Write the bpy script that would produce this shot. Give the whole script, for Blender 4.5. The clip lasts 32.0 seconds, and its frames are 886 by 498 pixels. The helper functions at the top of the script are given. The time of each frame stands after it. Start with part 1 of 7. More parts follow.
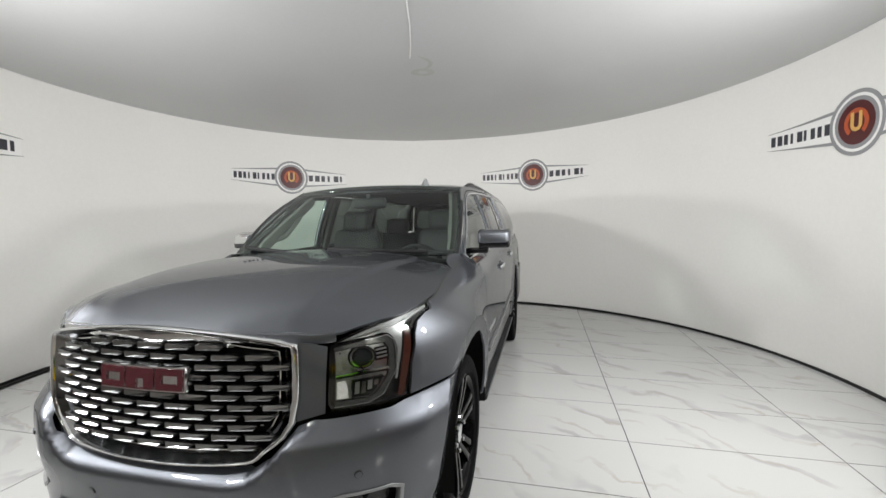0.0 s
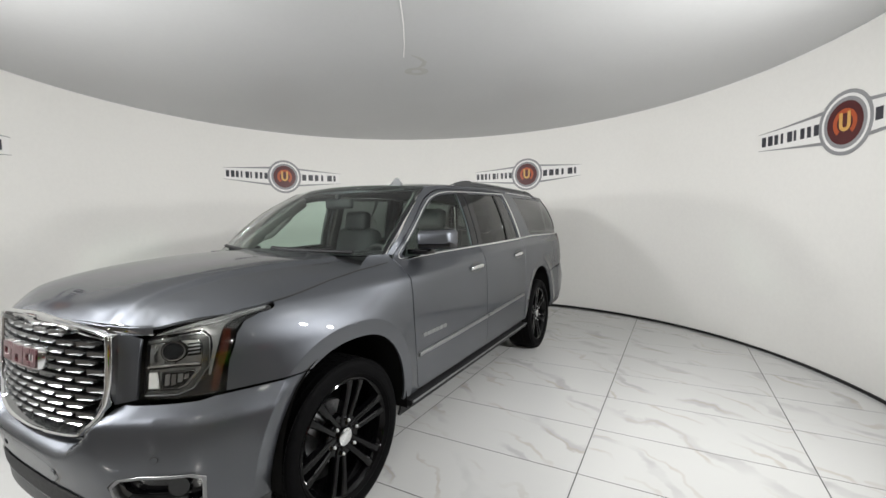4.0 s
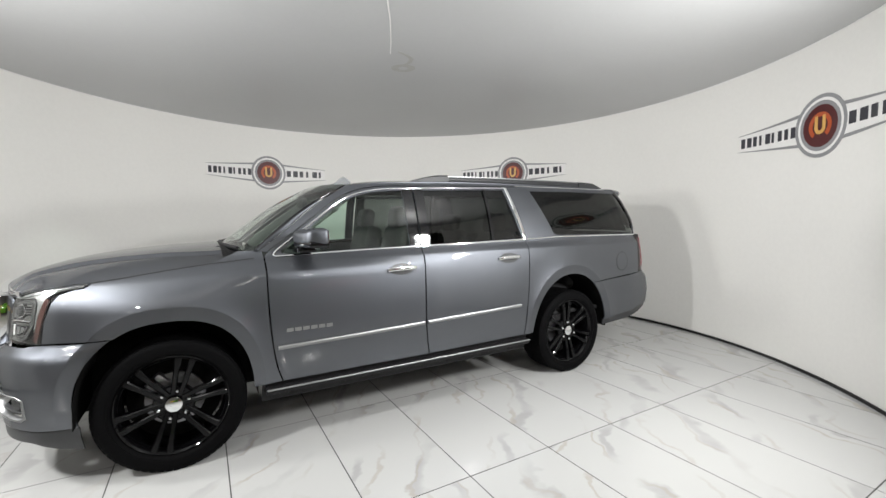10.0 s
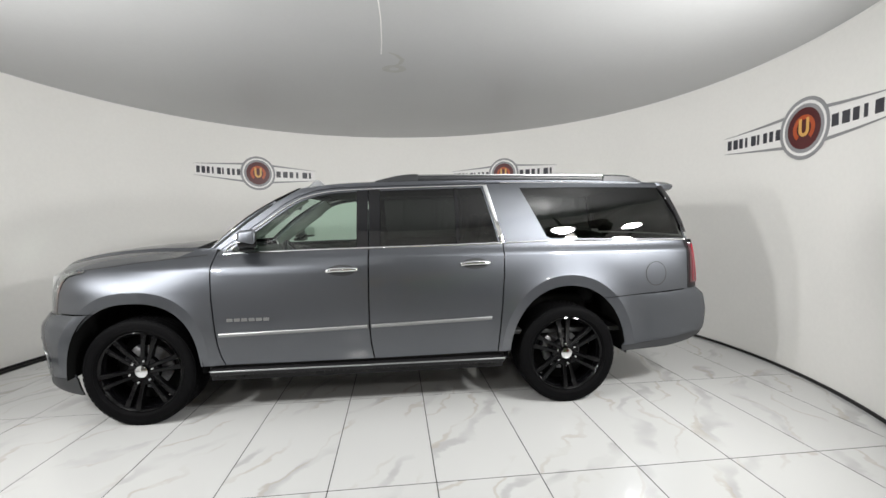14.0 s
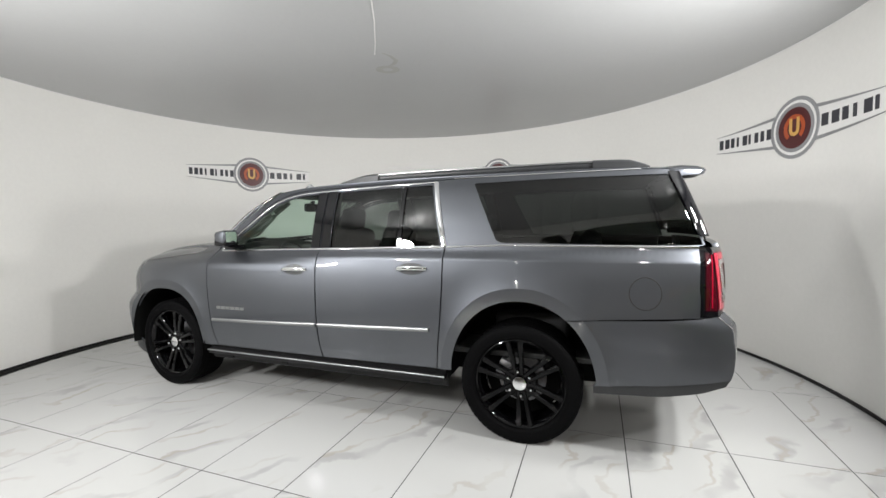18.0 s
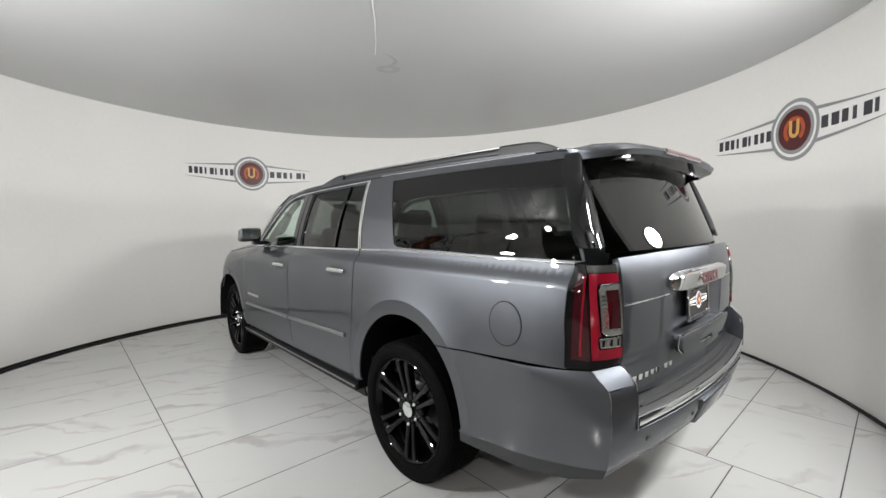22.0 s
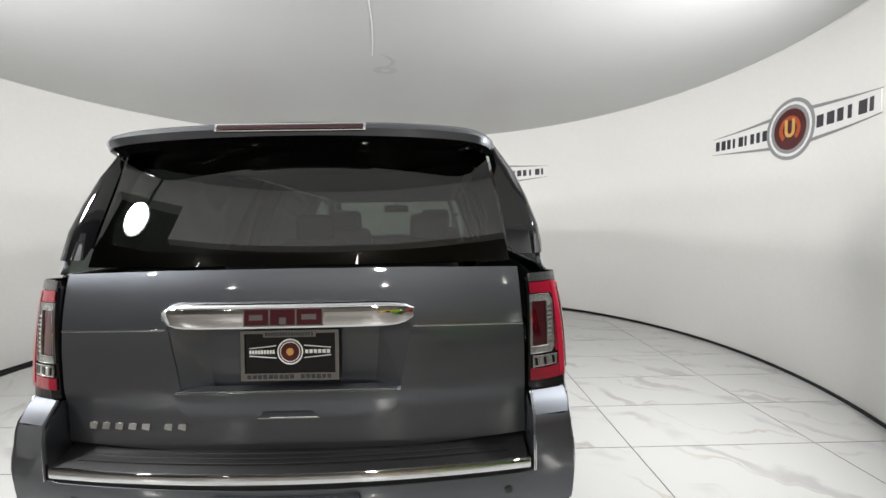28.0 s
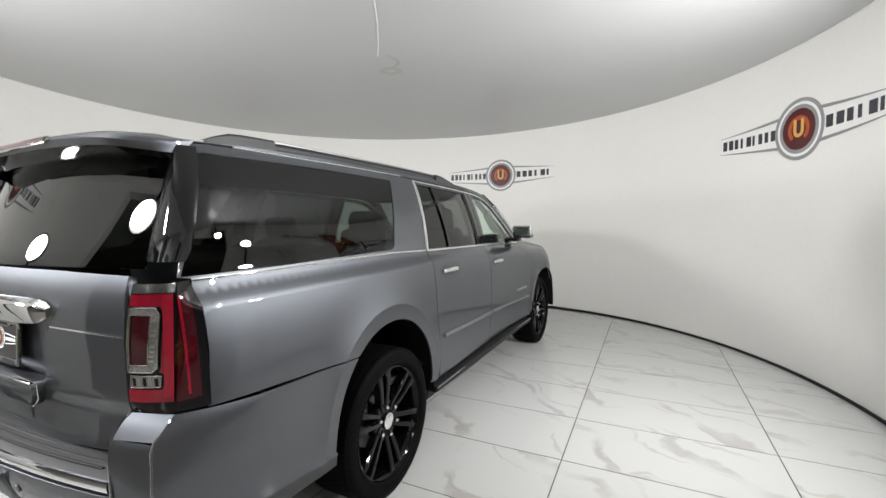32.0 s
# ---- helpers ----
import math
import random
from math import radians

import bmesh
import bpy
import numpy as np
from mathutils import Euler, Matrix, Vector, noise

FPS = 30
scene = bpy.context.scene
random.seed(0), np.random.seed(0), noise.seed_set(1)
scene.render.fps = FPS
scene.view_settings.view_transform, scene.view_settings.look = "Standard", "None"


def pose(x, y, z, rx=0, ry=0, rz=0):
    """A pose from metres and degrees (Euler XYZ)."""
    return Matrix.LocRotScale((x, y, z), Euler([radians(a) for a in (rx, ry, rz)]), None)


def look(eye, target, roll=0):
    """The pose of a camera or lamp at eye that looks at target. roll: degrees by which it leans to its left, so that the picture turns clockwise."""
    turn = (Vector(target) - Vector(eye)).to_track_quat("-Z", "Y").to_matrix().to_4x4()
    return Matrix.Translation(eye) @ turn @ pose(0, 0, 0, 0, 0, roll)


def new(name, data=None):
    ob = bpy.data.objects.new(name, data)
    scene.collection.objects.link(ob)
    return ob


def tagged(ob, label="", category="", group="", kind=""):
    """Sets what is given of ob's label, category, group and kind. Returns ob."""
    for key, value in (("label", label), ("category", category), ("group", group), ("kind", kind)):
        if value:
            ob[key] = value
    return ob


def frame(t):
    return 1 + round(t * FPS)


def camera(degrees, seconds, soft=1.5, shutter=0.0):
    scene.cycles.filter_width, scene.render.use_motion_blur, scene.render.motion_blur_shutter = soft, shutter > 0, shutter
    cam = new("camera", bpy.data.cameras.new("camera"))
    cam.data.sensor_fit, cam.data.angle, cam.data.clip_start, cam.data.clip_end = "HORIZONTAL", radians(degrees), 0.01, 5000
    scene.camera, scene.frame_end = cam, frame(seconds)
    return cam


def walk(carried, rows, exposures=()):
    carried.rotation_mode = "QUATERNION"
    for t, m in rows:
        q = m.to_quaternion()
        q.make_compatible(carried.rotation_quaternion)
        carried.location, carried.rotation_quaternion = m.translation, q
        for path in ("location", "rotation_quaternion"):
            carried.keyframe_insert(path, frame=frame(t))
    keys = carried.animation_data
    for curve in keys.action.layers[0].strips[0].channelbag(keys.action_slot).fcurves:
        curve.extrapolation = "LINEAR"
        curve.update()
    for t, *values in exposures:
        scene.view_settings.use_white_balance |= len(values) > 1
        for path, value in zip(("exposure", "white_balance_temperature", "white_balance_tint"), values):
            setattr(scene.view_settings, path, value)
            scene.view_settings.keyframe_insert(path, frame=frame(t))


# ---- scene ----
# The camera hangs in the mouth of the booth and is turned a little by hand.
EYE = (0.594, -4.062, 1.507)
CAMERA_ROWS = [
    (0, 4.49, -3.45, -0.95), (0.5, 3.87, -3.51, -1.01), (1, 3.76, -3.54, -1.02), (1.5, 3.95, -3.56, -1.00),
    (2, 4.21, -3.58, -1.01), (2.5, 4.29, -3.55, -0.98), (3, 4.28, -3.56, -0.97), (3.5, 4.09, -3.55, -0.97),
    (5.5, 2.50, -3.67, -1.04), (6, 2.37, -3.73, -1.01), (6.5, 1.95, -3.70, -0.97), (7, 1.75, -3.70, -0.87),
    (7.5, 1.77, -3.70, -0.75), (8, 1.72, -3.74, -0.62), (8.5, 1.78, -3.82, -0.59), (9, 1.89, -3.86, -0.65),
    (9.5, 1.90, -3.86, -0.64), (10, 1.78, -3.88, -0.63), (10.5, 1.60, -3.88, -0.64), (11, 1.40, -3.89, -0.62),
    (11.5, 1.30, -3.86, -0.63), (12, 1.28, -3.84, -0.66), (12.5, 1.15, -3.80, -0.64), (13, 0.96, -3.78, -0.65),
    (13.5, 0.79, -3.80, -0.64), (14, 0.56, -3.78, -0.64), (14.5, 0.41, -3.74, -0.69), (16.5, -0.20, -3.69, -0.86),
    (17, -0.13, -3.66, -0.90), (17.5, -0.18, -3.68, -0.93), (18, -0.13, -3.72, -0.97), (18.5, -0.22, -3.73, -0.98),
    (19, -0.34, -3.68, -0.96), (19.5, -0.39, -3.60, -0.91), (20, -0.26, -3.65, -0.85), (20.5, -0.22, -3.68, -0.77),
    (21, -0.26, -3.64, -0.72), (21.5, -0.28, -3.70, -0.69), (22, -0.19, -3.71, -0.68), (22.5, -0.17, -3.68, -0.67),
    (23, -0.19, -3.65, -0.69), (23.5, -0.39, -3.68, -0.70), (24, -0.51, -3.62, -0.70), (24.5, -0.50, -3.61, -0.69),
    (25, -0.45, -3.67, -0.72), (25.5, -0.51, -3.69, -0.75), (27.5, -0.66, -3.57, -0.99), (28, -0.48, -3.61, -0.95),
    (28.5, -0.18, -3.52, -0.99), (29, 0.03, -3.54, -0.94), (29.5, -0.06, -3.53, -0.95), (30, -0.01, -3.55, -0.97),
    (30.5, -0.08, -3.50, -0.92), (31, -0.14, -3.45, -0.90), (31.5, -0.09, -3.51, -0.88), (32, 0.22, -3.56, -0.88),
]
cam = camera(93.3, 32.0, soft=1.5)
walk(cam, [(t, pose(*EYE, 90 + tilt, 0, yaw) @ pose(0, 0, 0, 0, 0, roll)) for t, yaw, tilt, roll in CAMERA_ROWS],
     exposures=[(0.0, 0.0), (25.0, 0.0), (28.0, 0.20), (30.0, 0.15), (32.0, 0.10)])

# The turntable: degrees by which the car's nose points away from +x.
TURN_ROWS = [
    (0, 260.98), (0.5, 258.65), (1, 256.57), (1.5, 254.62), (2, 252.92), (2.5, 251.06), (3, 248.92),
    (3.5, 246.90), (5.5, 236.24), (6, 233.45), (6.5, 230.62), (7, 227.91), (7.5, 225.15), (8, 222.48),
    (8.5, 219.63), (9, 216.95), (9.5, 214.43), (10, 211.60), (10.5, 208.70), (11, 205.74), (11.5, 202.82),
    (12, 199.91), (12.5, 196.80), (13, 193.52), (13.5, 190.34), (14, 187.04), (14.5, 183.63), (16.5, 169.99),
    (17, 166.46), (17.5, 162.94), (18, 159.64), (18.5, 156.31), (19, 152.80), (19.5, 149.21), (20, 145.96),
    (20.5, 142.79), (21, 139.33), (21.5, 135.53), (22, 132.26), (22.5, 129.10), (23, 125.50), (23.5, 121.93),
    (24, 118.58), (24.5, 115.23), (25, 111.72), (25.5, 108.33), (27.5, 93.65), (28, 90.25), (28.5, 87.08),
    (29, 83.89), (29.5, 80.42), (30, 77.08), (30.5, 73.83), (31, 70.41), (31.5, 67.13), (32, 64.03),
]
PIVOT = (-0.166, 0.093)      # the turntable's centre in the car's own plan
WALL_C = (-0.06, 0.065)      # the booth's centre
WALL_R, WALL_H = 4.006, 3.115

# ---------------------------------------------------------------- light
world = bpy.data.worlds.new("world")
scene.world = world
world.use_nodes = True
world.node_tree.nodes["Background"].inputs[0].default_value = (0.5, 0.52, 0.55, 1)
world.node_tree.nodes["Background"].inputs[1].default_value = 0.02


def on_wall(deg, r=0.0):
    """A place on the booth's wall, r metres in from it."""
    a = radians(deg)
    return WALL_C[0] + (WALL_R - r) * math.cos(a), WALL_C[1] + (WALL_R - r) * math.sin(a)


# degrees round the wall, metres inwards, height, power, aim
LAMPS = [(-43.0, 0.12, 2.47, 87, (-0.6, 0.8, 1.5)), (-122.0, 0.12, 2.50, 87, (0.6, 0.8, 1.5)),
         (-31.0, 0.22, 1.92, 56, (-0.6, 0.4, 1.6)), (-139.0, 0.22, 1.94, 56, (0.6, 0.4, 1.6))]
for deg, r, z, watts, aim in LAMPS:
    data = bpy.data.lights.new("booth_light", "AREA")
    data.shape, data.size, data.energy, data.color = "DISK", 0.26, watts, (1.0, 1.0, 0.985)
    x, y = on_wall(deg, r)
    eye = Vector((x, y, z))
    new("booth_light", data).matrix_world = look(eye + (Vector(aim) - eye).normalized() * 0.012, aim)
# fill lights added under the hall ceiling behind the camera, to brighten the car's ends
HALL_LAMPS = [(-7.0, -15.0), (0.0, -15.0), (7.0, -15.0), (-7.0, -9.0), (0.0, -9.0), (7.0, -9.0)]
for x, y in HALL_LAMPS:
    data = bpy.data.lights.new("hall_light", "AREA")
    data.shape, data.size, data.energy, data.color = "DISK", 0.30, 160, (1.0, 0.97, 0.92)
    new("hall_light", data).matrix_world = look((x, y, 4.95), (x, y, 0))
scene.view_settings.exposure = 0.0


# ---------------------------------------------------------------- materials
def material(name, colour, rough=0.5, metal=0.0, coat=0.0, grain=0.0, grain_scale=60.0, bump=0.0, bump_scale=200.0,
             stain=0.0, stain_scale=1.5, spec=0.5, emit=0.0, coat_rough=0.03):
    """A surface with colour, fine grain, large stains and relief, at real size."""
    m = bpy.data.materials.new(name)
    m.use_nodes = True
    nt = m.node_tree
    b = nt.nodes["Principled BSDF"]
    b.inputs["Base Color"].default_value = (*colour, 1)
    b.inputs["Roughness"].default_value = rough
    b.inputs["Metallic"].default_value = metal
    b.inputs["Coat Weight"].default_value = coat
    b.inputs["Coat Roughness"].default_value = coat_rough
    b.inputs["Specular IOR Level"].default_value = spec
    if emit:
        b.inputs["Emission Color"].default_value = (*colour, 1)
        b.inputs["Emission Strength"].default_value = emit
    coord = nt.nodes.new("ShaderNodeTexCoord")
    last = None
    for amount, scale, detail in ((grain, grain_scale, 4.0), (stain, stain_scale, 3.0)):
        if not amount:
            continue
        n = nt.nodes.new("ShaderNodeTexNoise")
        n.inputs["Scale"].default_value, n.inputs["Detail"].default_value = scale, detail
        nt.links.new(coord.outputs["Object"], n.inputs["Vector"])
        r = nt.nodes.new("ShaderNodeMapRange")
        r.inputs["From Min"].default_value, r.inputs["From Max"].default_value = 0.3, 0.7
        r.inputs["To Min"].default_value, r.inputs["To Max"].default_value = 1 - amount, 1 + amount
        nt.links.new(n.outputs["Fac"], r.inputs["Value"])
        mix = nt.nodes.new("ShaderNodeMix")
        mix.data_type, mix.blend_type = "RGBA", "MULTIPLY"
        mix.inputs["Factor"].default_value = 1.0
        if last:
            nt.links.new(last, mix.inputs[6])
        else:
            mix.inputs[6].default_value = (*colour, 1)
        nt.links.new(r.outputs["Result"], mix.inputs[7])
        last = mix.outputs[2]
        rr = nt.nodes.new("ShaderNodeMapRange")
        rr.inputs["To Min"].default_value, rr.inputs["To Max"].default_value = rough * (1 - amount), min(1, rough * (1 + amount))
        nt.links.new(n.outputs["Fac"], rr.inputs["Value"])
        nt.links.new(rr.outputs["Result"], b.inputs["Roughness"])
    if last:
        nt.links.new(last, b.inputs["Base Color"])
    if bump:
        n = nt.nodes.new("ShaderNodeTexNoise")
        n.inputs["Scale"].default_value, n.inputs["Detail"].default_value = bump_scale, 3.0
        nt.links.new(coord.outputs["Object"], n.inputs["Vector"])
        k = nt.nodes.new("ShaderNodeBump")
        k.inputs["Strength"].default_value, k.inputs["Distance"].default_value = bump, 0.01
        nt.links.new(n.outputs["Fac"], k.inputs["Height"])
        nt.links.new(k.outputs["Normal"], b.inputs["Normal"])
    return m


def glass(name, tint, gloss=1.0, rough=0.0, ior=1.5):
    """A thin pane: tinted straight-through light and a Fresnel mirror on top."""
    m = bpy.data.materials.new(name)
    m.use_nodes = True
    nt = m.node_tree
    nt.nodes.remove(nt.nodes["Principled BSDF"])
    out = nt.nodes["Material Output"]
    t = nt.nodes.new("ShaderNodeBsdfTransparent")
    t.inputs[0].default_value = (*tint, 1)
    g = nt.nodes.new("ShaderNodeBsdfGlossy")
    g.inputs["Color"].default_value = (gloss, gloss, gloss, 1)
    g.inputs["Roughness"].default_value = rough
    facing = nt.nodes.new("ShaderNodeLayerWeight")
    facing.inputs["Blend"].default_value = 0.5
    fifth = nt.nodes.new("ShaderNodeMath")
    fifth.operation = "POWER"
    fifth.inputs[1].default_value = 5.0
    nt.links.new(facing.outputs["Facing"], fifth.inputs[0])
    fr = nt.nodes.new("ShaderNodeMapRange")
    fr.inputs["To Min"].default_value = ((ior - 1) / (ior + 1)) ** 2
    nt.links.new(fifth.outputs[0], fr.inputs["Value"])
    mix = nt.nodes.new("ShaderNodeMixShader")
    nt.links.new(fr.outputs[0], mix.inputs[0])
    nt.links.new(t.outputs[0], mix.inputs[1])
    nt.links.new(g.outputs[0], mix.inputs[2])
    nt.links.new(mix.outputs[0], out.inputs["Surface"])
    return m


def marble(name):
    """Polished white porcelain with soft grey and a few tan veins, different on every tile."""
    m = material(name, (0.45, 0.452, 0.447), rough=0.13, spec=0.5)
    nt = m.node_tree
    b = nt.nodes["Principled BSDF"]
    coord = nt.nodes.new("ShaderNodeTexCoord")
    info = nt.nodes.new("ShaderNodeObjectInfo")
    mul = nt.nodes.new("ShaderNodeMath")
    mul.operation = "MULTIPLY"
    mul.inputs[1].default_value = 37.0
    nt.links.new(info.outputs["Random"], mul.inputs[0])
    comb = nt.nodes.new("ShaderNodeCombineXYZ")
    nt.links.new(mul.outputs[0], comb.inputs[0])
    nt.links.new(mul.outputs[0], comb.inputs[2])
    add = nt.nodes.new("ShaderNodeVectorMath")
    nt.links.new(coord.outputs["Object"], add.inputs[0])
    nt.links.new(comb.outputs[0], add.inputs[1])
    warp = nt.nodes.new("ShaderNodeTexNoise")
    warp.inputs["Scale"].default_value, warp.inputs["Detail"].default_value = 1.3, 5.0
    nt.links.new(add.outputs[0], warp.inputs["Vector"])
    wv = nt.nodes.new("ShaderNodeVectorMath")
    wv.operation = "MULTIPLY_ADD"
    wv.inputs[1].default_value = (1.1, 1.1, 0.0)
    nt.links.new(warp.outputs["Color"], wv.inputs[0])
    nt.links.new(add.outputs[0], wv.inputs[2])
    last = None
    for k, (scale, angle, lo, hi, tone) in enumerate(((0.55, 38, 0.90, 1.0, (0.28, 0.28, 0.28)), (0.9, 30, 0.955, 1.0, (0.33, 0.30, 0.25)))):
        mp = nt.nodes.new("ShaderNodeMapping")
        mp.inputs["Rotation"].default_value[2] = radians(angle)
        mp.inputs["Location"].default_value[0] = 3.7 * k
        nt.links.new(wv.outputs[0], mp.inputs["Vector"])
        w = nt.nodes.new("ShaderNodeTexWave")
        w.inputs["Scale"].default_value, w.inputs["Distortion"].default_value = scale, 2.2
        w.inputs["Detail"].default_value, w.inputs["Detail Scale"].default_value = 3.0, 1.6
        nt.links.new(mp.outputs[0], w.inputs["Vector"])
        r = nt.nodes.new("ShaderNodeMapRange")
        r.interpolation_type = "SMOOTHSTEP"
        r.inputs["From Min"].default_value, r.inputs["From Max"].default_value = lo, hi
        r.inputs["To Max"].default_value = 0.55 if k == 0 else 0.5
        nt.links.new(w.outputs["Fac"], r.inputs["Value"])
        patchy = nt.nodes.new("ShaderNodeTexNoise")
        patchy.inputs["Scale"].default_value = 2.2
        nt.links.new(add.outputs[0], patchy.inputs["Vector"])
        pr = nt.nodes.new("ShaderNodeMapRange")
        pr.inputs["From Min"].default_value, pr.inputs["From Max"].default_value = 0.42, 0.62
        nt.links.new(patchy.outputs["Fac"], pr.inputs["Value"])
        both = nt.nodes.new("ShaderNodeMath")
        both.operation = "MULTIPLY"
        nt.links.new(r.outputs[0], both.inputs[0])
        nt.links.new(pr.outputs[0], both.inputs[1])
        mix = nt.nodes.new("ShaderNodeMix")
        mix.data_type = "RGBA"
        nt.links.new(both.outputs[0], mix.inputs["Factor"])
        if last:
            nt.links.new(last, mix.inputs[6])
        else:
            mix.inputs[6].default_value = (0.45, 0.452, 0.447, 1)
        mix.inputs[7].default_value = (*tone, 1)
        last = mix.outputs[2]
    nt.links.new(last, b.inputs["Base Color"])
    return m


def metallic_paint(name, colour, rough):
    """Dark flakes in a base coat under clear lacquer."""
    m = bpy.data.materials.new(name)
    m.use_nodes = True
    nt = m.node_tree
    nt.nodes.remove(nt.nodes["Principled BSDF"])
    coord = nt.nodes.new("ShaderNodeTexCoord")
    tone = None
    for scale, lo, hi in ((900.0, 0.93, 1.07), (2.0, 0.97, 1.03)):
        n = nt.nodes.new("ShaderNodeTexNoise")
        n.inputs["Scale"].default_value = scale
        nt.links.new(coord.outputs["Object"], n.inputs["Vector"])
        r = nt.nodes.new("ShaderNodeMapRange")
        r.inputs["From Min"].default_value, r.inputs["From Max"].default_value = 0.3, 0.7
        r.inputs["To Min"].default_value, r.inputs["To Max"].default_value = lo, hi
        nt.links.new(n.outputs["Fac"], r.inputs["Value"])
        mix = nt.nodes.new("ShaderNodeMix")
        mix.data_type, mix.blend_type = "RGBA", "MULTIPLY"
        mix.inputs["Factor"].default_value = 1.0
        mix.inputs[6].default_value = (*colour, 1)
        if tone:
            nt.links.new(tone, mix.inputs[6])
        nt.links.new(r.outputs["Result"], mix.inputs[7])
        tone = mix.outputs[2]
    flakes = nt.nodes.new("ShaderNodeBsdfGlossy")
    flakes.distribution = "BECKMANN"
    flakes.inputs["Roughness"].default_value = rough
    nt.links.new(tone, flakes.inputs["Color"])
    base = nt.nodes.new("ShaderNodeBsdfDiffuse")
    nt.links.new(tone, base.inputs["Color"])
    under = nt.nodes.new("ShaderNodeMixShader")
    under.inputs[0].default_value = 0.18
    nt.links.new(flakes.outputs[0], under.inputs[1])
    nt.links.new(base.outputs[0], under.inputs[2])
    lacquer = nt.nodes.new("ShaderNodeBsdfGlossy")
    lacquer.inputs["Roughness"].default_value = 0.03
    fresnel = nt.nodes.new("ShaderNodeFresnel")
    fresnel.inputs["IOR"].default_value = 1.56
    top = nt.nodes.new("ShaderNodeMixShader")
    nt.links.new(fresnel.outputs[0], top.inputs[0])
    nt.links.new(under.outputs[0], top.inputs[1])
    nt.links.new(lacquer.outputs[0], top.inputs[2])
    nt.links.new(top.outputs[0], nt.nodes["Material Output"].inputs["Surface"])
    return m


PAINT = metallic_paint("metallic_grey_paint", (0.102, 0.108, 0.122), 0.46)
PLASTIC = material("black_plastic", (0.009, 0.009, 0.010), rough=0.55, spec=0.25, grain=0.15, grain_scale=300, bump=0.1, bump_scale=900)
PAINT_DARK = material("dark_grey_plastic", (0.020, 0.021, 0.023), rough=0.42, grain=0.1, grain_scale=300)
GLOSS_BLACK = material("gloss_black", (0.004, 0.004, 0.005), rough=0.05, spec=0.5, grain=0.1, grain_scale=40)
CHROME = material("chrome", (0.83, 0.84, 0.85), rough=0.03, metal=1.0, grain=0.03, grain_scale=30)
SATIN = material("satin_aluminium", (0.42, 0.425, 0.43), rough=0.30, metal=1.0, grain=0.06, grain_scale=120)
RAIL = material("brushed_rail", (0.30, 0.305, 0.31), rough=0.40, metal=1.0, grain=0.08, grain_scale=160)
RUBBER = material("tyre_rubber", (0.0032, 0.0032, 0.0035), rough=0.6, spec=0.03, grain=0.25, grain_scale=90, bump=0.15, bump_scale=400)
RIM = material("gloss_black_alloy", (0.002, 0.002, 0.0023), rough=0.06, spec=0.22, grain=0.2, grain_scale=60)
DARK = material("underbody", (0.004, 0.004, 0.004), rough=0.9, spec=0.1, grain=0.3, grain_scale=40)
STEEL = material("brake_steel", (0.28, 0.28, 0.29), rough=0.45, metal=1.0, grain=0.2, grain_scale=80)
RED_LENS = material("red_lens", (0.20, 0.004, 0.016), rough=0.10, coat=1.0, grain=0.15, grain_scale=260)
RED_DARK = material("smoked_red_lens", (0.034, 0.002, 0.005), rough=0.08, coat=1.0, grain=0.12, grain_scale=200)
RED_BRIGHT = material("bright_red_lens", (0.26, 0.006, 0.022), rough=0.10, coat=1.0, grain=0.15, grain_scale=260)
LENS_DARK = material("dark_lens", (0.010, 0.011, 0.012), rough=0.16, spec=0.5, grain=0.1, grain_scale=60)
LAMP_SMOKE = material("smoky_lamp_lens", (0.060, 0.062, 0.060), rough=0.22, metal=0.5, coat=0.2, grain=0.3, grain_scale=120)
TAIL_CLEAR = material("tail_lamp_guide", (0.26, 0.265, 0.25), rough=0.2, metal=0.5, coat=0.6, grain=0.3, grain_scale=120)
AMBER = material("amber_lens", (0.038, 0.008, 0.004), rough=0.15, coat=1.0, grain=0.15, grain_scale=200)
LAMP_WHITE = material("turn_reflector", (0.80, 0.80, 0.78), rough=0.35, metal=0.3, grain=0.15, grain_scale=150)
LAMP_GREY = material("lamp_reflector", (0.26, 0.264, 0.26), rough=0.24, metal=0.6, grain=0.1, grain_scale=60)
LAMP_BOWL = material("lamp_bowl", (0.34, 0.345, 0.335), rough=0.30, metal=1.0, grain=0.3, grain_scale=30, bump=0.5, bump_scale=28)
DARK_CHROME = material("dark_chrome", (0.30, 0.305, 0.31), rough=0.07, metal=1.0, grain=0.05, grain_scale=30)
PLATE_METAL = material("plate_frame_metal", (0.36, 0.36, 0.35), rough=0.14, metal=1.0, grain=0.06, grain_scale=120)
LAMP_CLEAR = glass("lamp_cover", (0.93, 0.94, 0.94))
BADGE_RED = material("badge_red", (0.052, 0.005, 0.010), rough=0.2, coat=0.8, grain=0.08, grain_scale=90)
LEATHER = material("dark_leather", (0.020, 0.020, 0.021), rough=0.6, spec=0.2, grain=0.12, grain_scale=14, stain=0.08, stain_scale=3)
TRIM_GREY = material("cabin_trim", (0.010, 0.0105, 0.011), rough=0.6, grain=0.12, grain_scale=20)
GRILLE_SILVER = material("grille_silver", (0.30, 0.305, 0.31), rough=0.24, metal=1.0, grain=0.08, grain_scale=60)
SEAL = material("black_seal", (0.008, 0.008, 0.009), rough=0.35, spec=0.25, grain=0.15, grain_scale=80)
# paler than the body: the wall's reflection is put into the colour
AERIAL_LIT = material("brightened_aerial_paint", (0.30, 0.31, 0.32), rough=0.25, metal=0.4, coat=0.6, grain=0.08, grain_scale=200)
